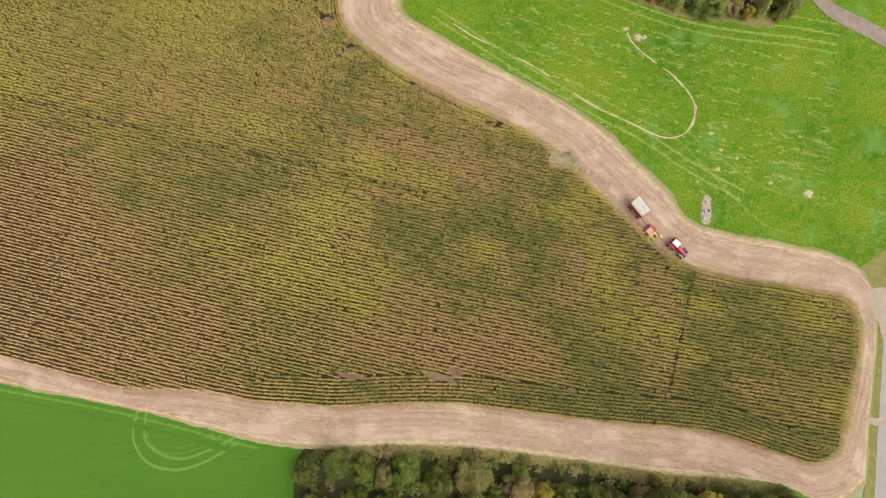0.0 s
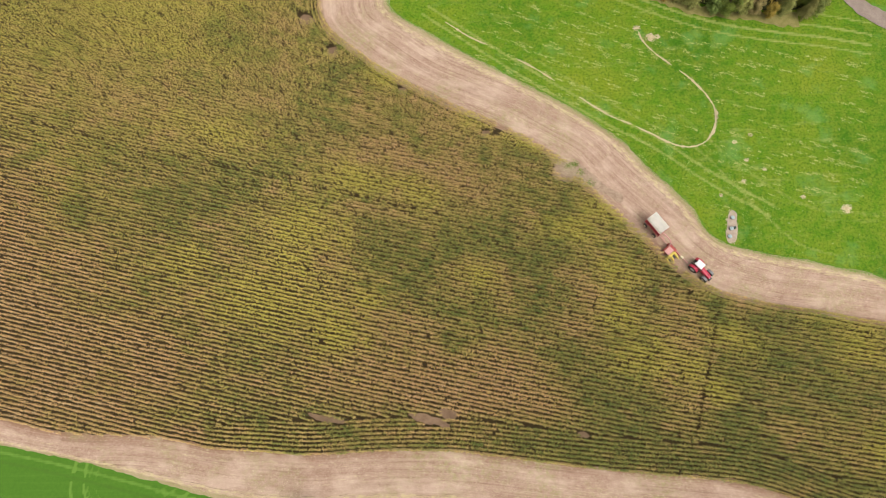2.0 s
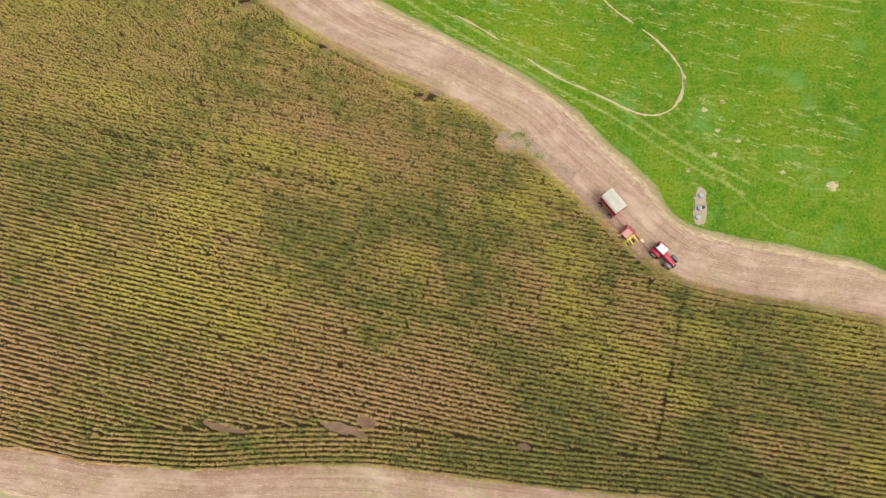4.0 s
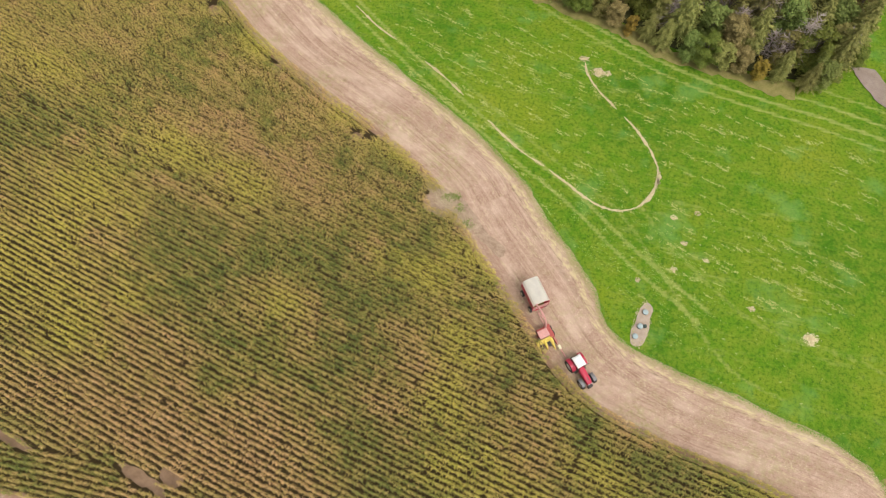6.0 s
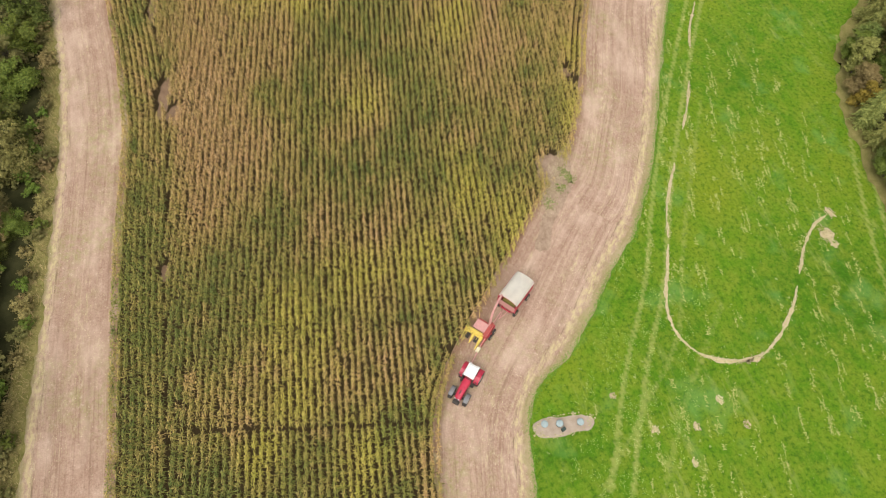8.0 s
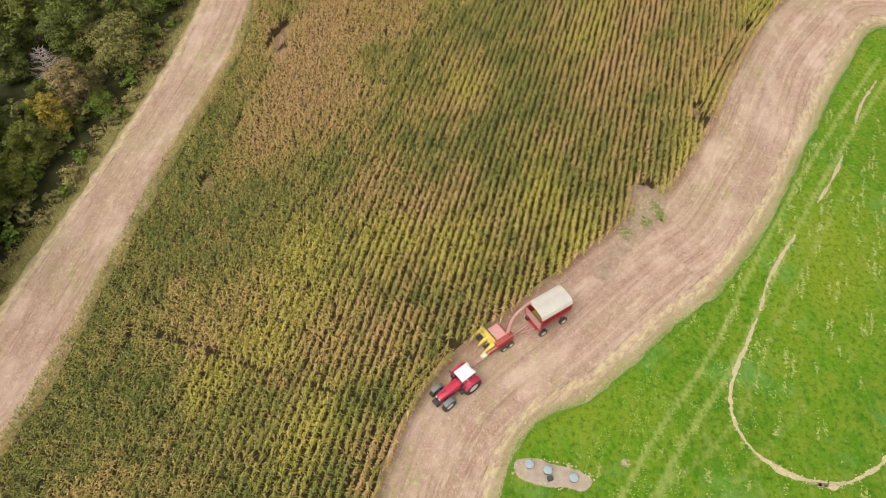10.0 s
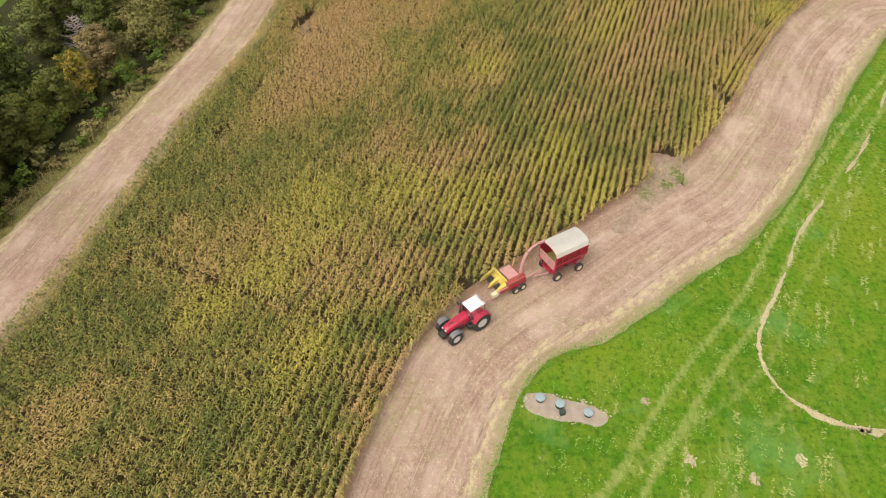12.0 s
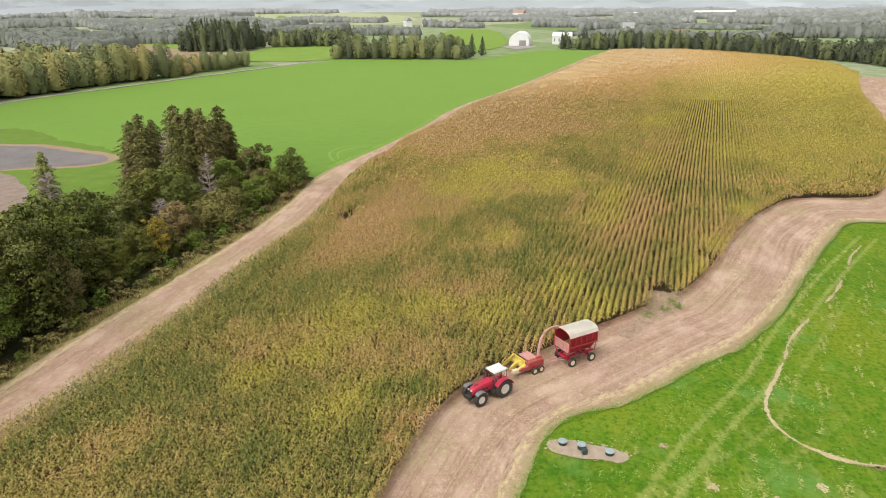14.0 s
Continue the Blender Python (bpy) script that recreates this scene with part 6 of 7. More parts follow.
# ---- pulled forage harvester: origin at its left wheels ----
def build_harvester():
    h = new("forage_harvester")
    bm = bmesh.new()
    block(bm, -0.95, 1.15, -1.05, -0.32, 0.55, 1.35, (0.92, 0.85), bevel=0.05)
    block(bm, -0.75, 0.35, -2.35, -1.0, 0.50, 1.15, bevel=0.05)
    block(bm, 0.9, 2.1, -0.62, -0.36, 0.62, 0.98, (0.9, 0.9), (-0.05, 0))
    block(bm, -0.2, 0.2, -2.5, -0.2, 0.36, 0.52, bevel=0.02)
    body = part("body", bm, M_RED_OLD, h, "faded red chopper housing")
    bm = bmesh.new()
    block(bm, -0.48, 0.72, -2.45, -0.90, 1.28, 1.42, (0.94, 0.97), (0.0, 0.0), bevel=0.03)
    for k in range(3):
        block(bm, -0.42, 0.66, -2.2 + k * 0.5, -2.16 + k * 0.5, 1.41, 1.45, bevel=0.006)
    part("deck", bm, M_PINK, h, "sun-bleached pinkish sheet cover")
    # two-row header with snouts
    bm = bmesh.new()
    block(bm, 0.78, 1.10, -3.2, -0.75, 0.75, 1.20, (0.7, 1), (-0.04, 0), bevel=0.04)
    block(bm, 1.0, 1.28, -3.15, -0.8, 0.48, 0.78, bevel=0.04)
    header = part("header", bm, M_YELLOW, h, "yellow two-row maize header")
    for y, w, L in ((-3.05, 0.26, 2.45), (-1.95, 0.34, 2.35), (-0.95, 0.40, 2.75)):
        bm = bmesh.new()
        rows = []
        for x, k, z in ((0.95, 1.0, 1.12), (1.5, 0.95, 1.02), (2.0, 0.65, 0.72), (L, 0.08, 0.30)):
            rows.append([bm.verts.new((x, y + q * w * k, zz)) for q, zz in ((-0.5, max(0.22, z - 0.5)), (-0.5, z - 0.14 * k), (0, z), (0.5, z - 0.14 * k), (0.5, max(0.22, z - 0.5)))])
        for q, s in zip(rows[:-1], rows[1:]):
            for k in range(4):
                bm.faces.new((q[k], q[k + 1], s[k + 1], s[k]))
            bm.faces.new((q[4], q[0], s[0], s[4]))
        bm.faces.new(rows[0])
        bm.faces.new(rows[-1][::-1])
        part("snout", bm, M_YELLOW, header)
    bm = bmesh.new()
    for y in (-2.75, -1.35):
        tube(bm, [(1.0, y, 1.25), (1.35, y + 0.1, 1.42), (1.9, y + 0.05, 1.2)], [0.04, 0.04, 0.03], 6)
    tube(bm, [(1.05, -3.2, 1.3), (1.05, -0.8, 1.36)], [0.05, 0.05], 8)
    part("guide_bar", bm, M_YELLOW, header)
    bm = bmesh.new()
    for k in range(2):
        block(bm, 1.1, 2.0, -2.72 + k * 1.1, -2.3 + k * 1.1, 0.45, 0.52, bevel=0.01)
    part("gathering_chain", bm, M_DARK_METAL, header)
    # tongue and drive shield
    bm = bmesh.new()
    tube(bm, [(0.9, -0.5, 0.62), (2.4, -0.48, 0.62), (4.35, -0.32, 0.58)], [0.10, 0.085, 0.07], 8)
    tube(bm, [(1.0, -0.5, 0.95), (2.5, -0.5, 0.92), (4.3, -0.3, 0.72)], [0.06, 0.06, 0.05], 8)
    part("tongue", bm, M_PINK, h, "faded red draw tongue and drive shaft")
    bm = bmesh.new()
    block(bm, 2.35, 3.05, -0.72, -0.28, 0.72, 1.12, (0.85, 0.9), bevel=0.06)
    part("drive_shield", bm, M_CREAM, h, "pale yellow drive shield")
    # spout
    bm = bmesh.new()
    pts = [(-0.62, -0.92, 1.25), (-0.72, -0.95, 2.3), (-0.95, -1.0, 3.15), (-1.45, -1.06, 3.85), (-2.2, -1.12, 4.15), (-3.1, -1.2, 4.05)]
    fine = smooth(pts, 0.2)
    tube(bm, [tuple(p) for p in fine], list(np.linspace(0.17, 0.12, len(fine))), 8)
    block(bm, -3.42, -3.05, -1.32, -1.08, 3.84, 4.12, (0.7, 1), (-0.1, 0))
    part("spout", bm, M_PINK, h, "curved faded red blower spout")
    bm = bmesh.new()
    lathe(bm, [(0.30, -0.12), (0.52, -0.10), (0.52, 0.10), (0.30, 0.12)], 22, (-0.55, -0.75, 1.05))
    part("blower_drum", bm, M_RED_OLD, h)
    for x in (0.42, -0.42):
        wheel(h, x, -0.14, 0.38, 0.26, 0.22, M_CREAM, 1)
        wheel(h, x, -2.30, 0.38, 0.26, 0.22, M_CREAM, -1)
    bm = bmesh.new()
    tube(bm, [(-0.9, -0.72, 0.62), (-2.1, -0.72, 0.66), (-3.0, -0.70, 0.72)], [0.07, 0.06, 0.06], 8)
    part("rear_drawbar", bm, M_PINK, h)
    for x0, x1, z0, z1 in ((-0.85, -0.55, 0.95, 1.3), (0.3, 0.8, 0.7, 1.1)):
        bm = bmesh.new()
        block(bm, x0, x1, -0.34, -0.28, z0, z1, bevel=0.01)
        part("side_guard", bm, M_RED, body)
    return tagged(h, "old red pulled forage harvester with a yellow header and curved spout", "forage harvester")


harvester = build_harvester()
harvester.matrix_basis = pose(45.8, 33.8, 0.02, 0, 0, -50)


# ---- high tipping forage wagon: origin under the middle of its wheels ----
def build_wagon():
    w = new("forage_wagon")
    half, length = 1.22, 1.88
    eave, floor_z = 3.4, 1.55
    bm = bmesh.new()
    for s in (-1, 1):
        q = [(-length, s * half, eave), (length, s * half, eave), (length, s * half, 2.55), (length * 0.96, s * half * 0.72, floor_z), (-length * 0.75, s * half * 0.72, floor_z), (-length, s * half, 2.5)]
        f = bm.faces.new([bm.verts.new(p) for p in q])
        bmesh.ops.solidify(bm, geom=[f], thickness=0.05 * s)
    for k in range(6):
        x = -length + 0.05 + k * (2 * length - 0.1) / 5
        for s in (-1, 1):
            block(bm, x - 0.04, x + 0.04, s * half - 0.03 + 0.03 * s, s * half + 0.03 + 0.03 * s, 2.3, eave, bevel=0.008)
    for s in (-1, 1):
        block(bm, -length - 0.03, length + 0.03, s * half - 0.05 + 0.03 * s, s * half + 0.05 + 0.03 * s, eave - 0.06, eave + 0.05, bevel=0.015)
        block(bm, -length, length, s * half - 0.04 + 0.03 * s, s * half + 0.04 + 0.03 * s, 2.28, 2.38, bevel=0.01)
    box = part("box", bm, M_RED_BOX, w, "deep red tapered box with ribbed sides")
    bm = bmesh.new()
    block(bm, -length * 0.75, length * 0.96, -half * 0.72, half * 0.72, floor_z - 0.06, floor_z, bevel=0.01)
    block(bm, -length - 0.03, -length + 0.03, -half, half, 2.1, eave + 0.25, bevel=0.01)
    part("floor_and_tail", bm, M_RED_OLD, box)
    bm = bmesh.new()
    block(bm, length - 0.03, length + 0.03, -half, half, 1.7, 2.75, bevel=0.01)
    for y in (-0.8, -0.3, 0.3, 0.8):
        block(bm, length + 0.03, length + 0.08, y - 0.04, y + 0.04, 1.7, 2.75, bevel=0.008)
    part("front_panel", bm, M_PINK, box, "faded pinkish front panel below the loading opening")
    for y in (-half, half):
        bm = bmesh.new()
        block(bm, length - 0.05, length + 0.05, y - 0.05, y + 0.05, 1.6, eave, bevel=0.012)
        part("corner_post", bm, M_RED, box)
    # arched roof
    bm = bmesh.new()
    rows = []
    for x in (-length - 0.08, -0.7, 0.7, length + 0.02):
        ring = []
        for a in np.linspace(-1, 1, 13):
            y = a * (half + 0.06)
            z = eave + 0.04 + 0.62 * math.sqrt(max(0, 1 - (abs(a) ** 2.2))) * 0.95
            ring.append(bm.verts.new((x, y, z)))
        rows.append(ring)
    faces = [bm.faces.new((q[k], q[k + 1], s[k + 1], s[k])) for q, s in zip(rows[:-1], rows[1:]) for k in range(12)]
    bmesh.ops.solidify(bm, geom=faces, thickness=0.03)
    part("roof", bm, M_CANVAS, w, "cream arched roof sheet")
    for x in (length, 0.0, -length + 0.02):
        bm = bmesh.new()
        pts = [(x, a * half, eave + 0.62 * math.sqrt(max(0, 1 - abs(a) ** 2.2)) * 0.92) for a in np.linspace(-1, 1, 11)]
        tube(bm, pts, [0.03] * 11, 5)
        part("roof_bow", bm, M_RED, w)
    bm = bmesh.new()
    block(bm, -length + 0.25, length - 0.3, -half * 0.66, half * 0.66, floor_z + 0.02, 2.05, (0.9, 1.05), bevel=0.08)
    part("chopped_maize", bm, M_CHOP, w, "heap of chopped green maize")
    # running gear
    bm = bmesh.new()
    for s in (-1, 1):
        block(bm, -2.0, 1.9, s * 0.55 - 0.07, s * 0.55 + 0.07, 0.82, 1.02, bevel=0.015)
        tube(bm, [(-1.95, s * 0.9, 2.2), (-2.0, s * 0.8, 0.95)], [0.05, 0.05], 6)
        tube(bm, [(-2.0, s * 0.8, 0.95), (-0.9, s * 0.95, 1.55)], [0.045, 0.045], 6)
        tube(bm, [(1.8, s * 0.75, 0.95), (1.9, s * 1.15, 1.9)], [0.05, 0.05], 6)
        tube(bm, [(0.3, s * 0.6, 0.95), (1.1, s * 0.95, 1.6)], [0.06, 0.045], 6)
        tube(bm, [(-0.5, s * 0.6, 0.95), (0.2, s * 0.95, 1.6)], [0.05, 0.05], 6)
    for x in (1.3, -1.3):
        block(bm, x - 0.08, x + 0.08, -1.05, 1.05, 0.42, 0.58, bevel=0.015)
        block(bm, x - 0.06, x + 0.06, -0.6, 0.6, 0.55, 0.85, bevel=0.015)
    for x in (-1.9, 0, 1.8):
        block(bm, x - 0.06, x + 0.06, -0.6, 0.6, 0.84, 1.0, bevel=0.012)
    part("frame", bm, M_RED, w, "red running gear frame with struts")
    for s in (-1, 1):
        bm = bmesh.new()
        tube(bm, [(-0.2, s * 0.75, 0.98), (0.9, s * 0.85, 1.52)], [0.055, 0.04], 8)
        part("tipping_ram", bm, M_DARK_METAL, w)
        for x in (1.3, -1.3):
            wheel(w, x, s * 1.12, 0.48, 0.32, 0.27, M_CREAM, s)
    bm = bmesh.new()
    for s in (-1, 1):
        tube(bm, [(1.3, s * 0.35, 0.55), (3.2, 0, 0.62)], [0.05, 0.05], 6)
    part("tongue", bm, M_PINK, w)
    return tagged(w, "tall red forage wagon with cream arched roof and cream wheels", "wagon")


M_CHOP = mat_leaf("chopped_maize", (0.10, 0.12, 0.03), (0.18, 0.19, 0.05), (0.28, 0.27, 0.08))
wagon = build_wagon()
wagon.matrix_basis = pose(42.25, 37.65, 0.02, 0, 0, -53.4)

# ---- inspection covers on their gravel bed ----
gravel_bed = sheet("gravel_bed", smooth([(57.0, 34.6), (58.2, 34.5), (58.9, 35.8), (59.2, 38.2), (59.2, 40.3), (58.5, 41.2), (57.5, 40.4), (57.0, 38.2), (56.7, 36.2)], 0.25, True), 0.0, M_GRAVEL, "oval bed of pale gravel in the meadow", 0.3)
M_LID = mat_paint("weathered_green_plastic", (0.34, 0.43, 0.43), 0.6, dust=(0.55, 0.58, 0.58), amount=0.5, scale=3)
M_RISER = mat_paint("dark_green_plastic", (0.030, 0.060, 0.050), 0.6, amount=0.2)


def turned(bm, profile, segs=24):
    """Turn a profile of (radius, height) round the upright axis."""
    rings = [[bm.verts.new((r * math.cos(a), r * math.sin(a), z)) for a in np.linspace(0, 2 * math.pi, segs, endpoint=False)] for r, z in profile]
    for q, s in zip(rings[:-1], rings[1:]):
        for k in range(segs):
            bm.faces.new((q[k], q[(k + 1) % segs], s[(k + 1) % segs], s[k]))
    bm.faces.new(rings[0][::-1])
    bm.faces.new(rings[-1])


def build_cover():
    c = new("inspection_cover")
    bm = bmesh.new()
    turned(bm, [(0.33, -0.05), (0.33, 0.26), (0.36, 0.27), (0.36, 0.32)])
    for k in range(12):
        a = math.pi * k / 6
        x, y = 0.335 * math.cos(a), 0.335 * math.sin(a)
        block(bm, x - 0.02, x + 0.02, y - 0.02, y + 0.02, 0.0, 0.26, bevel=0)
    part("riser", bm, M_RISER, c, "dark green ribbed plastic riser")
    bm = bmesh.new()
    turned(bm, [(0.40, 0.30), (0.41, 0.34), (0.38, 0.37), (0.22, 0.41), (0.08, 0.42)])
    for k in range(8):
        a = math.pi * k / 4
        tube(bm, [(0.1 * math.cos(a), 0.1 * math.sin(a), 0.42), (0.36 * math.cos(a), 0.36 * math.sin(a), 0.378)], [0.014, 0.014], 4)
    lid = part("lid", bm, M_LID, c, "weathered blue-green domed lid")
    for k in range(4):
        a = math.pi * k / 2 + 0.4
        bm = bmesh.new()
        x, y = 0.37 * math.cos(a), 0.37 * math.sin(a)
        block(bm, x - 0.02, x + 0.02, y - 0.02, y + 0.02, 0.36, 0.40, bevel=0.006)
        part("bolt", bm, M_DARK_METAL, lid)
    return tagged(c, "round blue-green septic tank cover on a gravel bed", "tank cover", "covers on the gravel bed")


cover = build_cover()
cover.matrix_basis = pose(57.3, 35.8, 0.0)
copy_thing(cover, pose(57.75, 37.4, 0.0, 0, 0, 40)).scale = (1, 1, 1.35)
copy_thing(cover, pose(58.25, 39.7, 0.0, 0, 0, 75))
bm = bmesh.new()
block(bm, -0.18, 0.18, -0.22, 0.22, -0.02, 0.42, (0.9, 0.9), bevel=0.03)
block(bm, -0.21, 0.21, -0.25, 0.25, 0.42, 0.48, (0.85, 0.85), bevel=0.02)
control_box = new("control_box")
part("housing", bm, M_RISER, control_box)
control_box.matrix_basis = pose(58.45, 37.6, 0.0, 0, 0, 20)
tagged(control_box, "dark green plastic control box beside a tank cover", "control box")


# ---- worn trail and bare spots in the meadow ----
def crumbs(x, y, size, seed):
    """Flat irregular scraps of bare earth and flattened straw."""
    r = np.random.default_rng(seed)
    n = len(x)
    a0 = r.uniform(0, 6.28, n)
    V = np.stack([np.stack([x + size * r.uniform(0.4, 1.2, n) * np.cos(a0 + k), y + size * r.uniform(0.4, 1.2, n) * np.sin(a0 + k), 0.012 + 0.02 * r.random(n)], 1) for k in (0, 1.57, 3.14, 4.71)], 1)
    return V.reshape(-1, 3), np.arange(4 * n).reshape(-1, 4)


M_EARTH = mat_leaf("dry_earth", (0.30, 0.27, 0.12), (0.43, 0.36, 0.20), (0.57, 0.47, 0.30), 0.9, 0.49)


M_TRODDEN = mat_soil("trodden_earth", (0.36, 0.30, 0.14), (0.62, 0.50, 0.33), 0.9)


def trail(name, points, width, label, seed):
    """A trodden trail: a ragged strip of earth of changing width, with loose scraps at its edges."""
    r = np.random.default_rng(seed + 50)
    c = smooth(points, 0.12)
    w = np.array([width * max(0.12, 0.75 + 0.9 * noise.noise((x * 0.4, y * 0.4, seed)) + 0.7 * noise.noise((x * 1.7, y * 1.7, seed))) for x, y in c])
    ends = np.minimum(np.arange(len(c)), np.arange(len(c))[::-1]) / 12
    w *= np.clip(ends, 0.1, 1)
    d = np.gradient(c, axis=0)
    d /= np.linalg.norm(d, axis=1)[:, None] + 1e-9
    side = np.stack([-d[:, 1], d[:, 0]], 1) * w[:, None] / 2
    ob = ribbon(name, c - side, c + side, 0.008, M_TRODDEN, label, 4, 0.12)
    k = np.repeat(np.arange(len(c)), 2)
    q = c[k] + r.normal(0, 0.5, (len(k), 2)) * w[k][:, None]
    V, F = crumbs(q[:, 0], q[:, 1], 0.09, seed)
    tagged(new("earth_scraps", mesh_np("earth_scraps", V, F, M_EARTH)), "scraps of dry earth and straw along the trail", "earth", kind="stuff")
    return ob


def bare_spot(x, y, rad, seed):
    """A bare patch with a ragged outline and scraps round it."""
    r = np.random.default_rng(seed)
    ring = [(x + rad * (0.8 + 0.3 * math.sin(3 * t + x)) * math.cos(t), y + 0.75 * rad * (0.8 + 0.3 * math.sin(2 * t + y)) * math.sin(t)) for t in np.linspace(0, 2 * math.pi, 48, endpoint=False)]
    ob = sheet("bare_spot", ring, 0.01, M_TRODDEN, "small bare patch of earth in the meadow", 0.35)
    n = int(60 * rad * rad) + 30
    a, d = r.uniform(0, 6.28, n), rad * (0.8 + r.normal(0, 0.22, n))
    V, F = crumbs(x + d * np.cos(a), y + 0.75 * d * np.sin(a), 0.10, seed)
    tagged(new("earth_scraps", mesh_np("earth_scraps", V, F, M_EARTH)), "scraps of dry earth round the bare patch", "earth", kind="stuff")
    return ob


trail("worn_trail", [(42.5, 81.5), (43.5, 79), (46, 76), (49, 73.5)], 0.45, "narrow worn earth trail in the meadow", 1)
trail("worn_trail", [(50.5, 72.3), (53, 70), (55.4, 67), (57, 64), (57.2, 61), (56.3, 58.2), (54.6, 56.2), (52.5, 55.1), (50, 55), (47, 56), (43.5, 57.9), (40.5, 59.5)], 0.46, "curved worn earth trail in the meadow", 2)
trail("worn_trail", [(39.5, 60), (36, 61.5), (32.5, 63.8), (29, 66.2)], 0.42, "narrow worn earth trail in the meadow", 3)
trail("worn_trail", [(24, 70), (20, 72.8), (16, 75.2)], 0.38, "narrow worn earth trail in the meadow", 4)
trail("worn_trail", [(10, 78.5), (6, 80.5), (1, 84)], 0.38, "narrow worn earth trail in the meadow", 5)
trail("worn_trail", [(57, 63.6), (57.4, 62.2), (57.2, 60.4)], 1.1, "wide bare end of the worn trail", 6)
for x, y, r in ((45, 80, 1.2), (42.2, 82.3, 0.8), (81.5, 41.5, 1.2), (61.5, 47.5, 0.45), (46.5, 80.3, 0.6), (62.5, 52, 0.5), (66, 50, 0.4), (73, 44, 0.5), (60.5, 56, 0.5), (64, 57.5, 0.4), (56.5, 44.5, 0.35)):
    bare_spot(x, y, r, int(x * 7 + y))


# ---- loose cover: straw on the stubble, grass in the meadow ----
def scatter_quads(name, x, y, z, length, width, tilt, material, label, category, seed):
    """Thin leaf or straw pieces lying or standing on the ground."""
    r = np.random.default_rng(seed)
    n = len(x)
    az = r.uniform(0, 6.28, n)
    L, w = length * r.uniform(0.5, 1.3, n), width * r.uniform(0.6, 1.3, n)
    up = L * np.abs(r.normal(0, tilt, n))
    dx, dy = np.cos(az) * L, np.sin(az) * L
    px, py = -np.sin(az) * w, np.cos(az) * w
    V = np.stack([np.stack([x - px, y - py, z + 0 * x], 1), np.stack([x + px, y + py, z + 0 * x], 1), np.stack([x + dx + 0.4 * px, y + dy + 0.4 * py, z + up], 1), np.stack([x + dx - 0.4 * px, y + dy - 0.4 * py, z + up], 1)], 1).reshape(-1, 3)
    return tagged(new(name, mesh_np(name, V, np.arange(4 * n).reshape(-1, 4), material)), label, category, kind="stuff")


def on_strip(left, right, n, seed, bias=1.0):
    r = np.random.default_rng(seed)
    i = r.integers(0, len(left) - 1, n)
    t, f = r.random(n)[:, None], r.random(n)[:, None] ** bias
    a, b = left[i] + (left[i + 1] - left[i]) * t, right[i] + (right[i + 1] - right[i]) * t
    q = a + (b - a) * f
    keep = np.array([noise.noise((x * 0.16, y * 0.16, seed)) + 0.5 * noise.noise((x * 0.6, y * 0.6, seed)) for x, y in q]) + r.normal(0, 0.15, n) > -0.02
    return q[keep, 0], q[keep, 1]


M_STRAW = mat_leaf("straw", (0.34, 0.26, 0.15), (0.50, 0.40, 0.24), (0.62, 0.53, 0.35), 0.6, 0.485)
M_GRASS = mat_leaf("meadow_grass", (0.070, 0.170, 0.010), (0.120, 0.225, 0.014), (0.20, 0.27, 0.03), 0.7, 0.485)

sx, sy = on_strip(e_in, e_out, 7000, 4, 0.55)
tx, ty = on_strip(s_in[s_in[:, 0] > -60], s_out[s_in[:, 0] > -60], 6000, 5)
ux, uy = on_strip(n_in[n_in[:, 0] > -50], n_out[n_in[:, 0] > -50], 6000, 6, 0.6)
straw = scatter_quads("maize_straw", np.r_[sx, tx, ux], np.r_[sy, ty, uy], 0.032, 0.13, 0.022, 0.15, M_STRAW, "scattered pale maize straw on the stubble", "straw", 8)

r1 = np.random.default_rng(9)
vx, vy = [], []
for line in (s_out[(s_out[:, 0] > -29) & (s_out[:, 0] < 72)],):
    i = r1.integers(0, len(line), 9000)
    vx.append(line[i, 0] + r1.uniform(-0.6, 0.6, len(i)))
    vy.append(line[i, 1] - r1.uniform(-0.5, 2.0, len(i)))
M_DRYGRASS = mat_leaf("dry_grass", (0.12, 0.14, 0.03), (0.26, 0.23, 0.07), (0.42, 0.34, 0.15))
verge_grass = scatter_quads("verge_grass", np.concatenate(vx), np.concatenate(vy), 0.05, 0.34, 0.035, 0.9, M_DRYGRASS, "rank yellowing grass along the wood's edge", "grass", 10)

# grass creeping over the stubble's outer edge
fx, fy = [], []
for a, b in ((e_in, e_out), (n_in[n_in[:, 0] > -40], n_out[n_in[:, 0] > -40])):
    i = r1.integers(0, len(b) - 1, 7000)
    t = r1.random(len(i))[:, None]
    q = b[i] + (b[i + 1] - b[i]) * t
    d = (b[i] - a[i]) / (np.linalg.norm(b[i] - a[i], axis=1)[:, None] + 1e-9)
    reach = np.array([0.45 + 0.9 * noise.noise((x * 0.25, y * 0.25, 27)) for x, y in q])
    q = q + d * (r1.normal(0, 0.22, len(i)) - 0.25 * reach)[:, None]
    fx.append(q[:, 0])
    fy.append(q[:, 1])
fringe = scatter_quads("edge_grass", np.concatenate(fx), np.concatenate(fy), 0.02, 0.16, 0.045, 0.2, M_GRASS, "meadow grass creeping over the stubble's edge", "grass", 14)

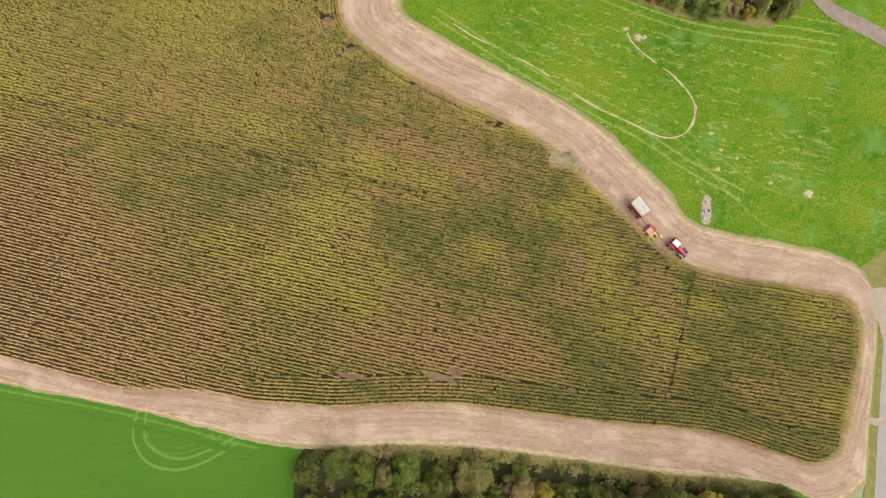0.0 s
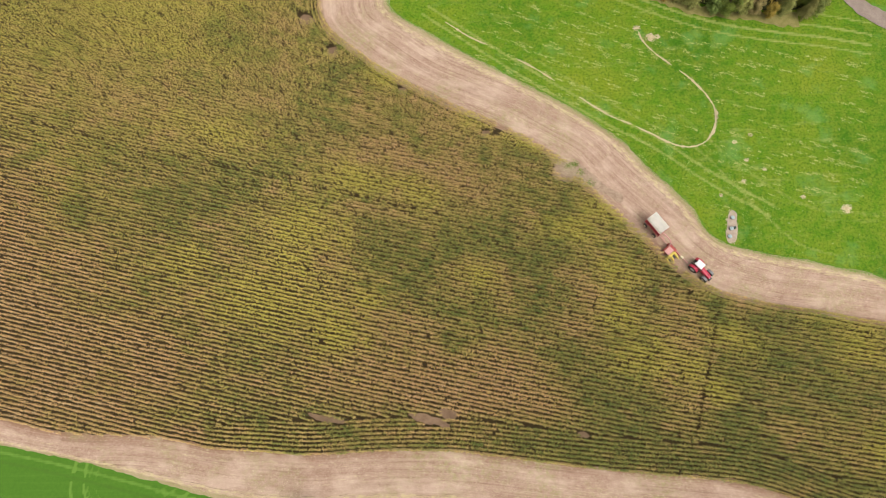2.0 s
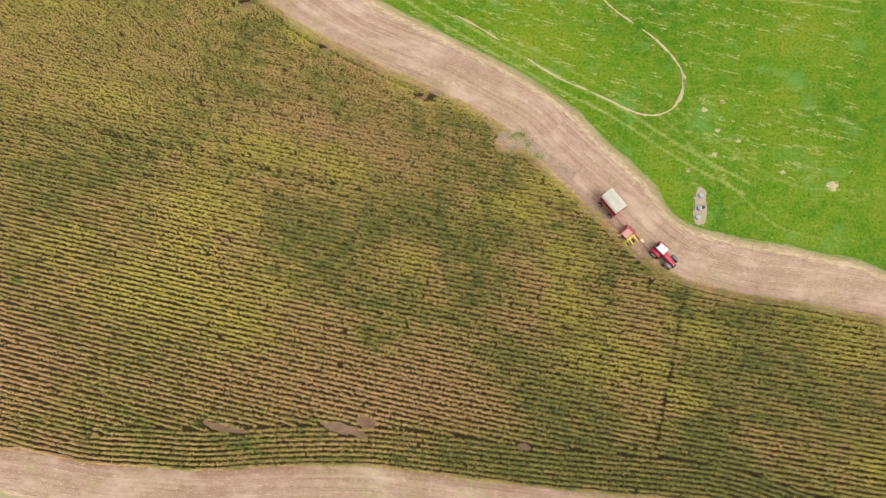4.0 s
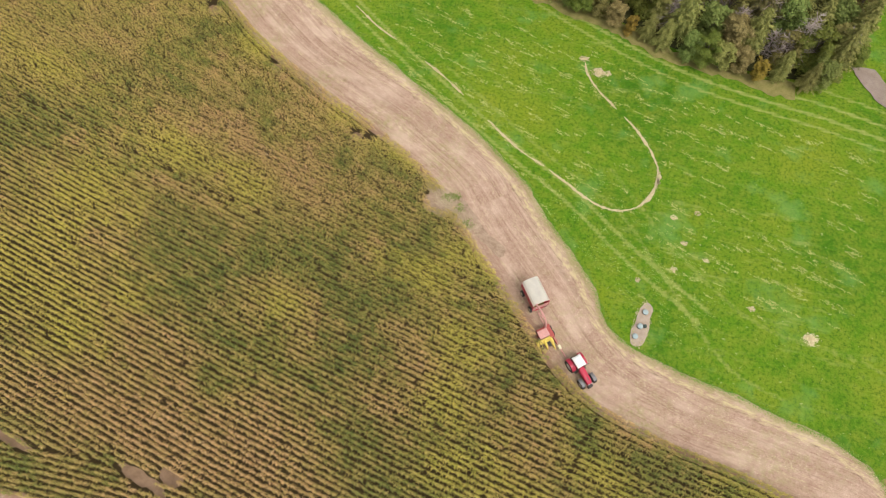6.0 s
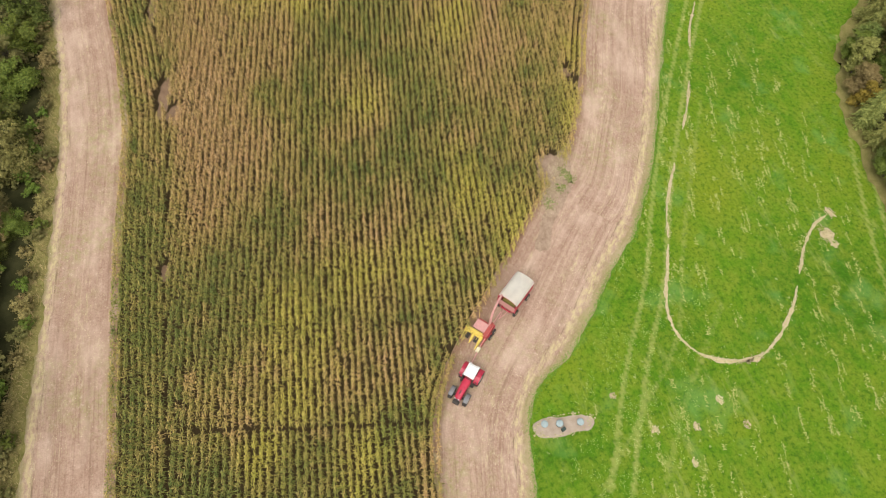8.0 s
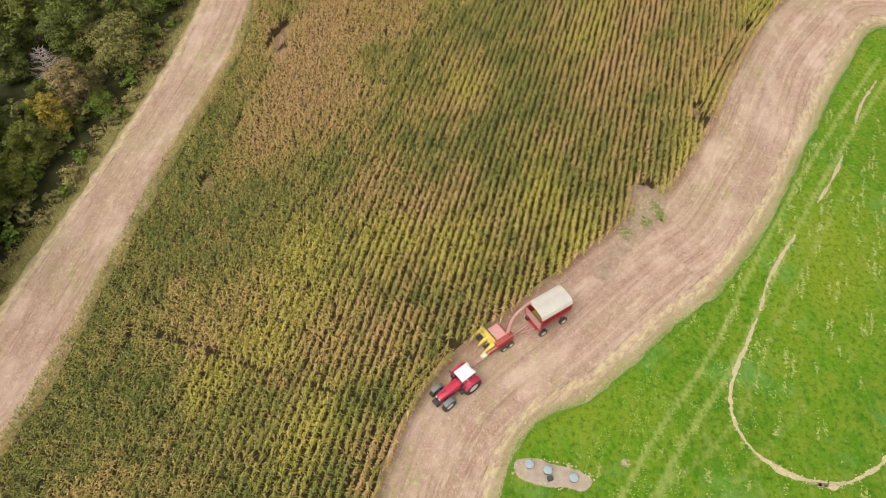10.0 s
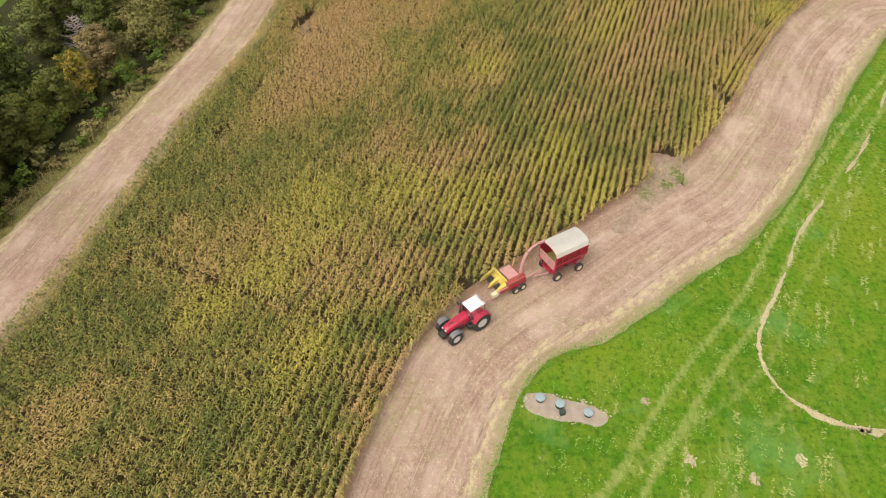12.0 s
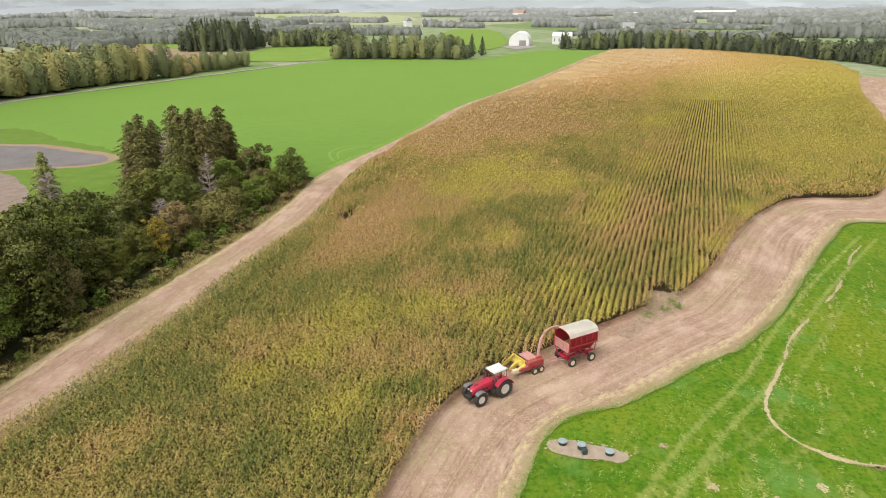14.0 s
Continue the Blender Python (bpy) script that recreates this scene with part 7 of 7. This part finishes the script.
# straw left lying in swaths across the meadow
wx, wy = [], []
for k in range(1, 15):
    c = beside(ridge, 2.0 + 3.3 * k) if beside(ridge, 5)[20, 1] < ridge[20, 1] else beside(ridge, -2.0 - 3.3 * k)
    i = r1.integers(0, len(c) - 1, 95)
    q = c[i] + r1.normal(0, 0.45, (95, 2))
    keep = np.array([noise.noise((x * 0.07, y * 0.07, 17)) + 0.6 * noise.noise((x * 0.5, y * 0.5, 18)) for x, y in q]) + np.clip((q[:, 1] - 50) / 60, -0.3, 0.15) > 0.05
    wx.append(q[keep, 0])
    wy.append(q[keep, 1])
wx, wy = np.concatenate(wx), np.concatenate(wy)
k = np.repeat(np.arange(len(wx)), 18)
long, wide = r1.normal(0, 1, len(k)) * r1.uniform(0.2, 0.7, len(wx))[k], r1.normal(0, 0.07, len(k))
wx, wy = wx[k] + 0.96 * long + 0.28 * wide, wy[k] - 0.28 * long + 0.96 * wide
ok = inside(MEADOW, wx, wy) & ~inside(np.concatenate([e_in, e_out[::-1]]), wx, wy) & ~inside(np.concatenate([n_in, n_out[::-1]]), wx, wy)
M_HAY = mat_leaf("left_hay", (0.24, 0.32, 0.06), (0.36, 0.41, 0.10), (0.48, 0.48, 0.17), 0.7, 0.49)
hay = scatter_quads("hay_wisps", wx[ok], wy[ok], 0.0, 0.24, 0.045, 0.08, M_HAY, "wisps of pale hay left in rows on the meadow", "hay", 12)


# ---- farm buildings in the distance ----
M_SHEET_WHITE = mat_paint("white_sheet", (0.88, 0.88, 0.86), 0.6, dust=(0.6, 0.58, 0.55), amount=0.08, scale=0.3)
M_ROOF_RED = mat_paint("red_brown_roof", (0.40, 0.27, 0.23), 0.6, amount=0.2, scale=0.3)
M_ROOF_GREY = mat_paint("grey_roof", (0.36, 0.36, 0.37), 0.6, amount=0.2, scale=0.3)


def hoop_barn(x, y, turn, length, width, height):
    b = new("hoop_barn")
    def arch(x0, x1, k):
        bm = bmesh.new()
        ends = [[bm.verts.new((px, -width / 2 * math.cos(a) * k, height * k * (0.25 + 0.75 * math.sin(a)) if 0 < i < 16 else 0)) for i, a in enumerate(np.linspace(0, math.pi, 17))] for px in (x0, x1)]
        for i in range(16):
            bm.faces.new((ends[0][i], ends[0][i + 1], ends[1][i + 1], ends[1][i]))
        bm.faces.new(ends[0])
        bm.faces.new(ends[1][::-1])
        bm.faces.new((ends[0][0], ends[1][0], ends[1][16], ends[0][16]))
        return bm

    part("cover", arch(-length / 2, length / 2, 1.0), M_SHEET_WHITE, b, "white arched cover")
    part("front_wall", arch(length / 2, length / 2 + 0.12, 0.97), M_SHEET_WHITE, b)
    bm = bmesh.new()
    block(bm, length / 2 - 0.2, length / 2 + 0.2, 0, width * 0.36, 0, height * 0.42, (1, 0.9), bevel=0.05)
    part("door", bm, M_ROOF_GREY, b)
    b.matrix_basis = pose(x, y, 0, 0, 0, turn)
    return tagged(b, "white arched hoop barn beyond the green field", "barn")


def house(x, y, turn, length, width, wall_h, roof_h, roof_mat, label, name="house"):
    b = new(name)
    bm = bmesh.new()
    block(bm, -length / 2, length / 2, -width / 2, width / 2, 0, wall_h, bevel=0.03)
    wall = part("wall", bm, M_SHEET_WHITE, b)
    bm = bmesh.new()
    e = 0.5
    v = [bm.verts.new(p) for p in ((-length / 2 - e, -width / 2 - e, wall_h - 0.2), (length / 2 + e, -width / 2 - e, wall_h - 0.2), (length / 2 + e, width / 2 + e, wall_h - 0.2), (-length / 2 - e, width / 2 + e, wall_h - 0.2), (-length / 2 - e, 0, wall_h + roof_h), (length / 2 + e, 0, wall_h + roof_h))]
    for q in ((0, 1, 5, 4), (2, 3, 4, 5), (0, 4, 3), (1, 2, 5), (3, 2, 1, 0)):
        bm.faces.new([v[k] for k in q])
    part("roof", bm, roof_mat, b)
    n = max(2, int(length / 4))
    for k in range(n):
        for s in (-1, 1):
            bm = bmesh.new()
            px = -length / 2 + (k + 0.5) * length / n
            block(bm, px - 0.6, px + 0.6, s * width / 2 - 0.06, s * width / 2 + 0.06, wall_h * 0.35, wall_h * 0.75, bevel=0.01)
            part("window", bm, M_ROOF_GREY, wall)
    b.matrix_basis = pose(x, y, 0, 0, 0, turn)
    return tagged(b, label, "house" if name == "house" else "barn")


hoop_barn(-502, 21, -4, 30, 17, 11)
house(-515, 57, 80, 16, 9, 7, 3, M_SHEET_WHITE, "white farm shed among dark trees", "farm_shed")
house(-1440, 0, 60, 26, 14, 11, 6, M_ROOF_RED, "white house with a red-brown roof")
house(-905, -150, 30, 14, 9, 9, 5, M_ROOF_GREY, "white house behind the copse")
house(-925, -125, 80, 12, 8, 8, 4, M_ROOF_GREY, "small pale house behind the copse")
house(-800, 150, 75, 14, 8, 6, 4, M_ROOF_GREY, "white house among the far trees")
house(-1500, 420, 97, 90, 24, 11, 3, M_SHEET_WHITE, "long white farm building in the valley", "long_barn")
house(-1420, 240, 95, 40, 14, 9, 3, M_SHEET_WHITE, "white farm building in the valley", "long_barn")
field_road = ribbon("field_road", *path_pair([(-60, -167, -60, -164), (-127, -171, -127, -168), (-193, -152, -193, -149), (-281, -122, -281, -119), (-343, -99, -341, -96), (-348, -60, -345, -60)], 4), 0.1, M_ROAD, "pale gravel road along the green field", 2, 0.2, "road")

# clods, straw and weeds in the bare nook
r2 = np.random.default_rng(21)
nx, ny = r2.normal(27.2, 2.6, 1600), r2.normal(0, 0.9, 1600)
ny = 48.9 - 0.72 * (nx - 27.2) + ny
nook_straw = scatter_quads("nook_straw", nx, ny, 0.066, 0.22, 0.03, 0.25, M_STRAW, "broken maize straw on the bare nook", "straw", 22)
gx, gy = np.concatenate([r2.normal(a, 0.5, 90) for a in (26.2, 28.5, 30.2, 27.3)]), np.concatenate([r2.normal(b, 0.4, 90) for b in (50.8, 49.6, 47.2, 51.3)])
nook_weeds = scatter_quads("nook_weeds", gx, gy, 0.06, 0.20, 0.05, 0.5, M_GRASS, "small green weeds sprouting on the bare nook", "weeds", 23)

# clumps of straw along the wheel tracks, and earth scraps round the gravel bed
cx, cy = [], []
for line in (track_a, track_b, beside(track_a, 3.5), beside(track_b, -4.0)):
    i = r2.integers(0, 28, 34)
    q = line[i] + r2.normal(0, 0.8, (34, 2))
    k = np.repeat(np.arange(34), 15)
    cx.append(q[k, 0] + r2.normal(0, 0.42, len(k)))
    cy.append(q[k, 1] + r2.normal(0, 0.24, len(k)))
straw_clumps = scatter_quads("straw_clumps", np.concatenate(cx), np.concatenate(cy), 0.0, 0.13, 0.022, 0.15, M_HAY, "pale straw clumps left along the wheel tracks", "straw", 24)
a = r2.uniform(0, 6.28, 110)
d = 1 + r2.normal(0.0, 0.08, 110)
V, F = crumbs(57.95 + 1.12 * d * np.cos(a) + 0.22 * d * np.sin(a) * 3.3 / 3, 37.85 + 3.35 * d * np.sin(a), 0.11, 31)
bed_rim = tagged(new("gravel_rim", mesh_np("gravel_rim", V, F, M_EARTH)), "scattered gravel and earth round the gravel bed", "gravel", kind="stuff")
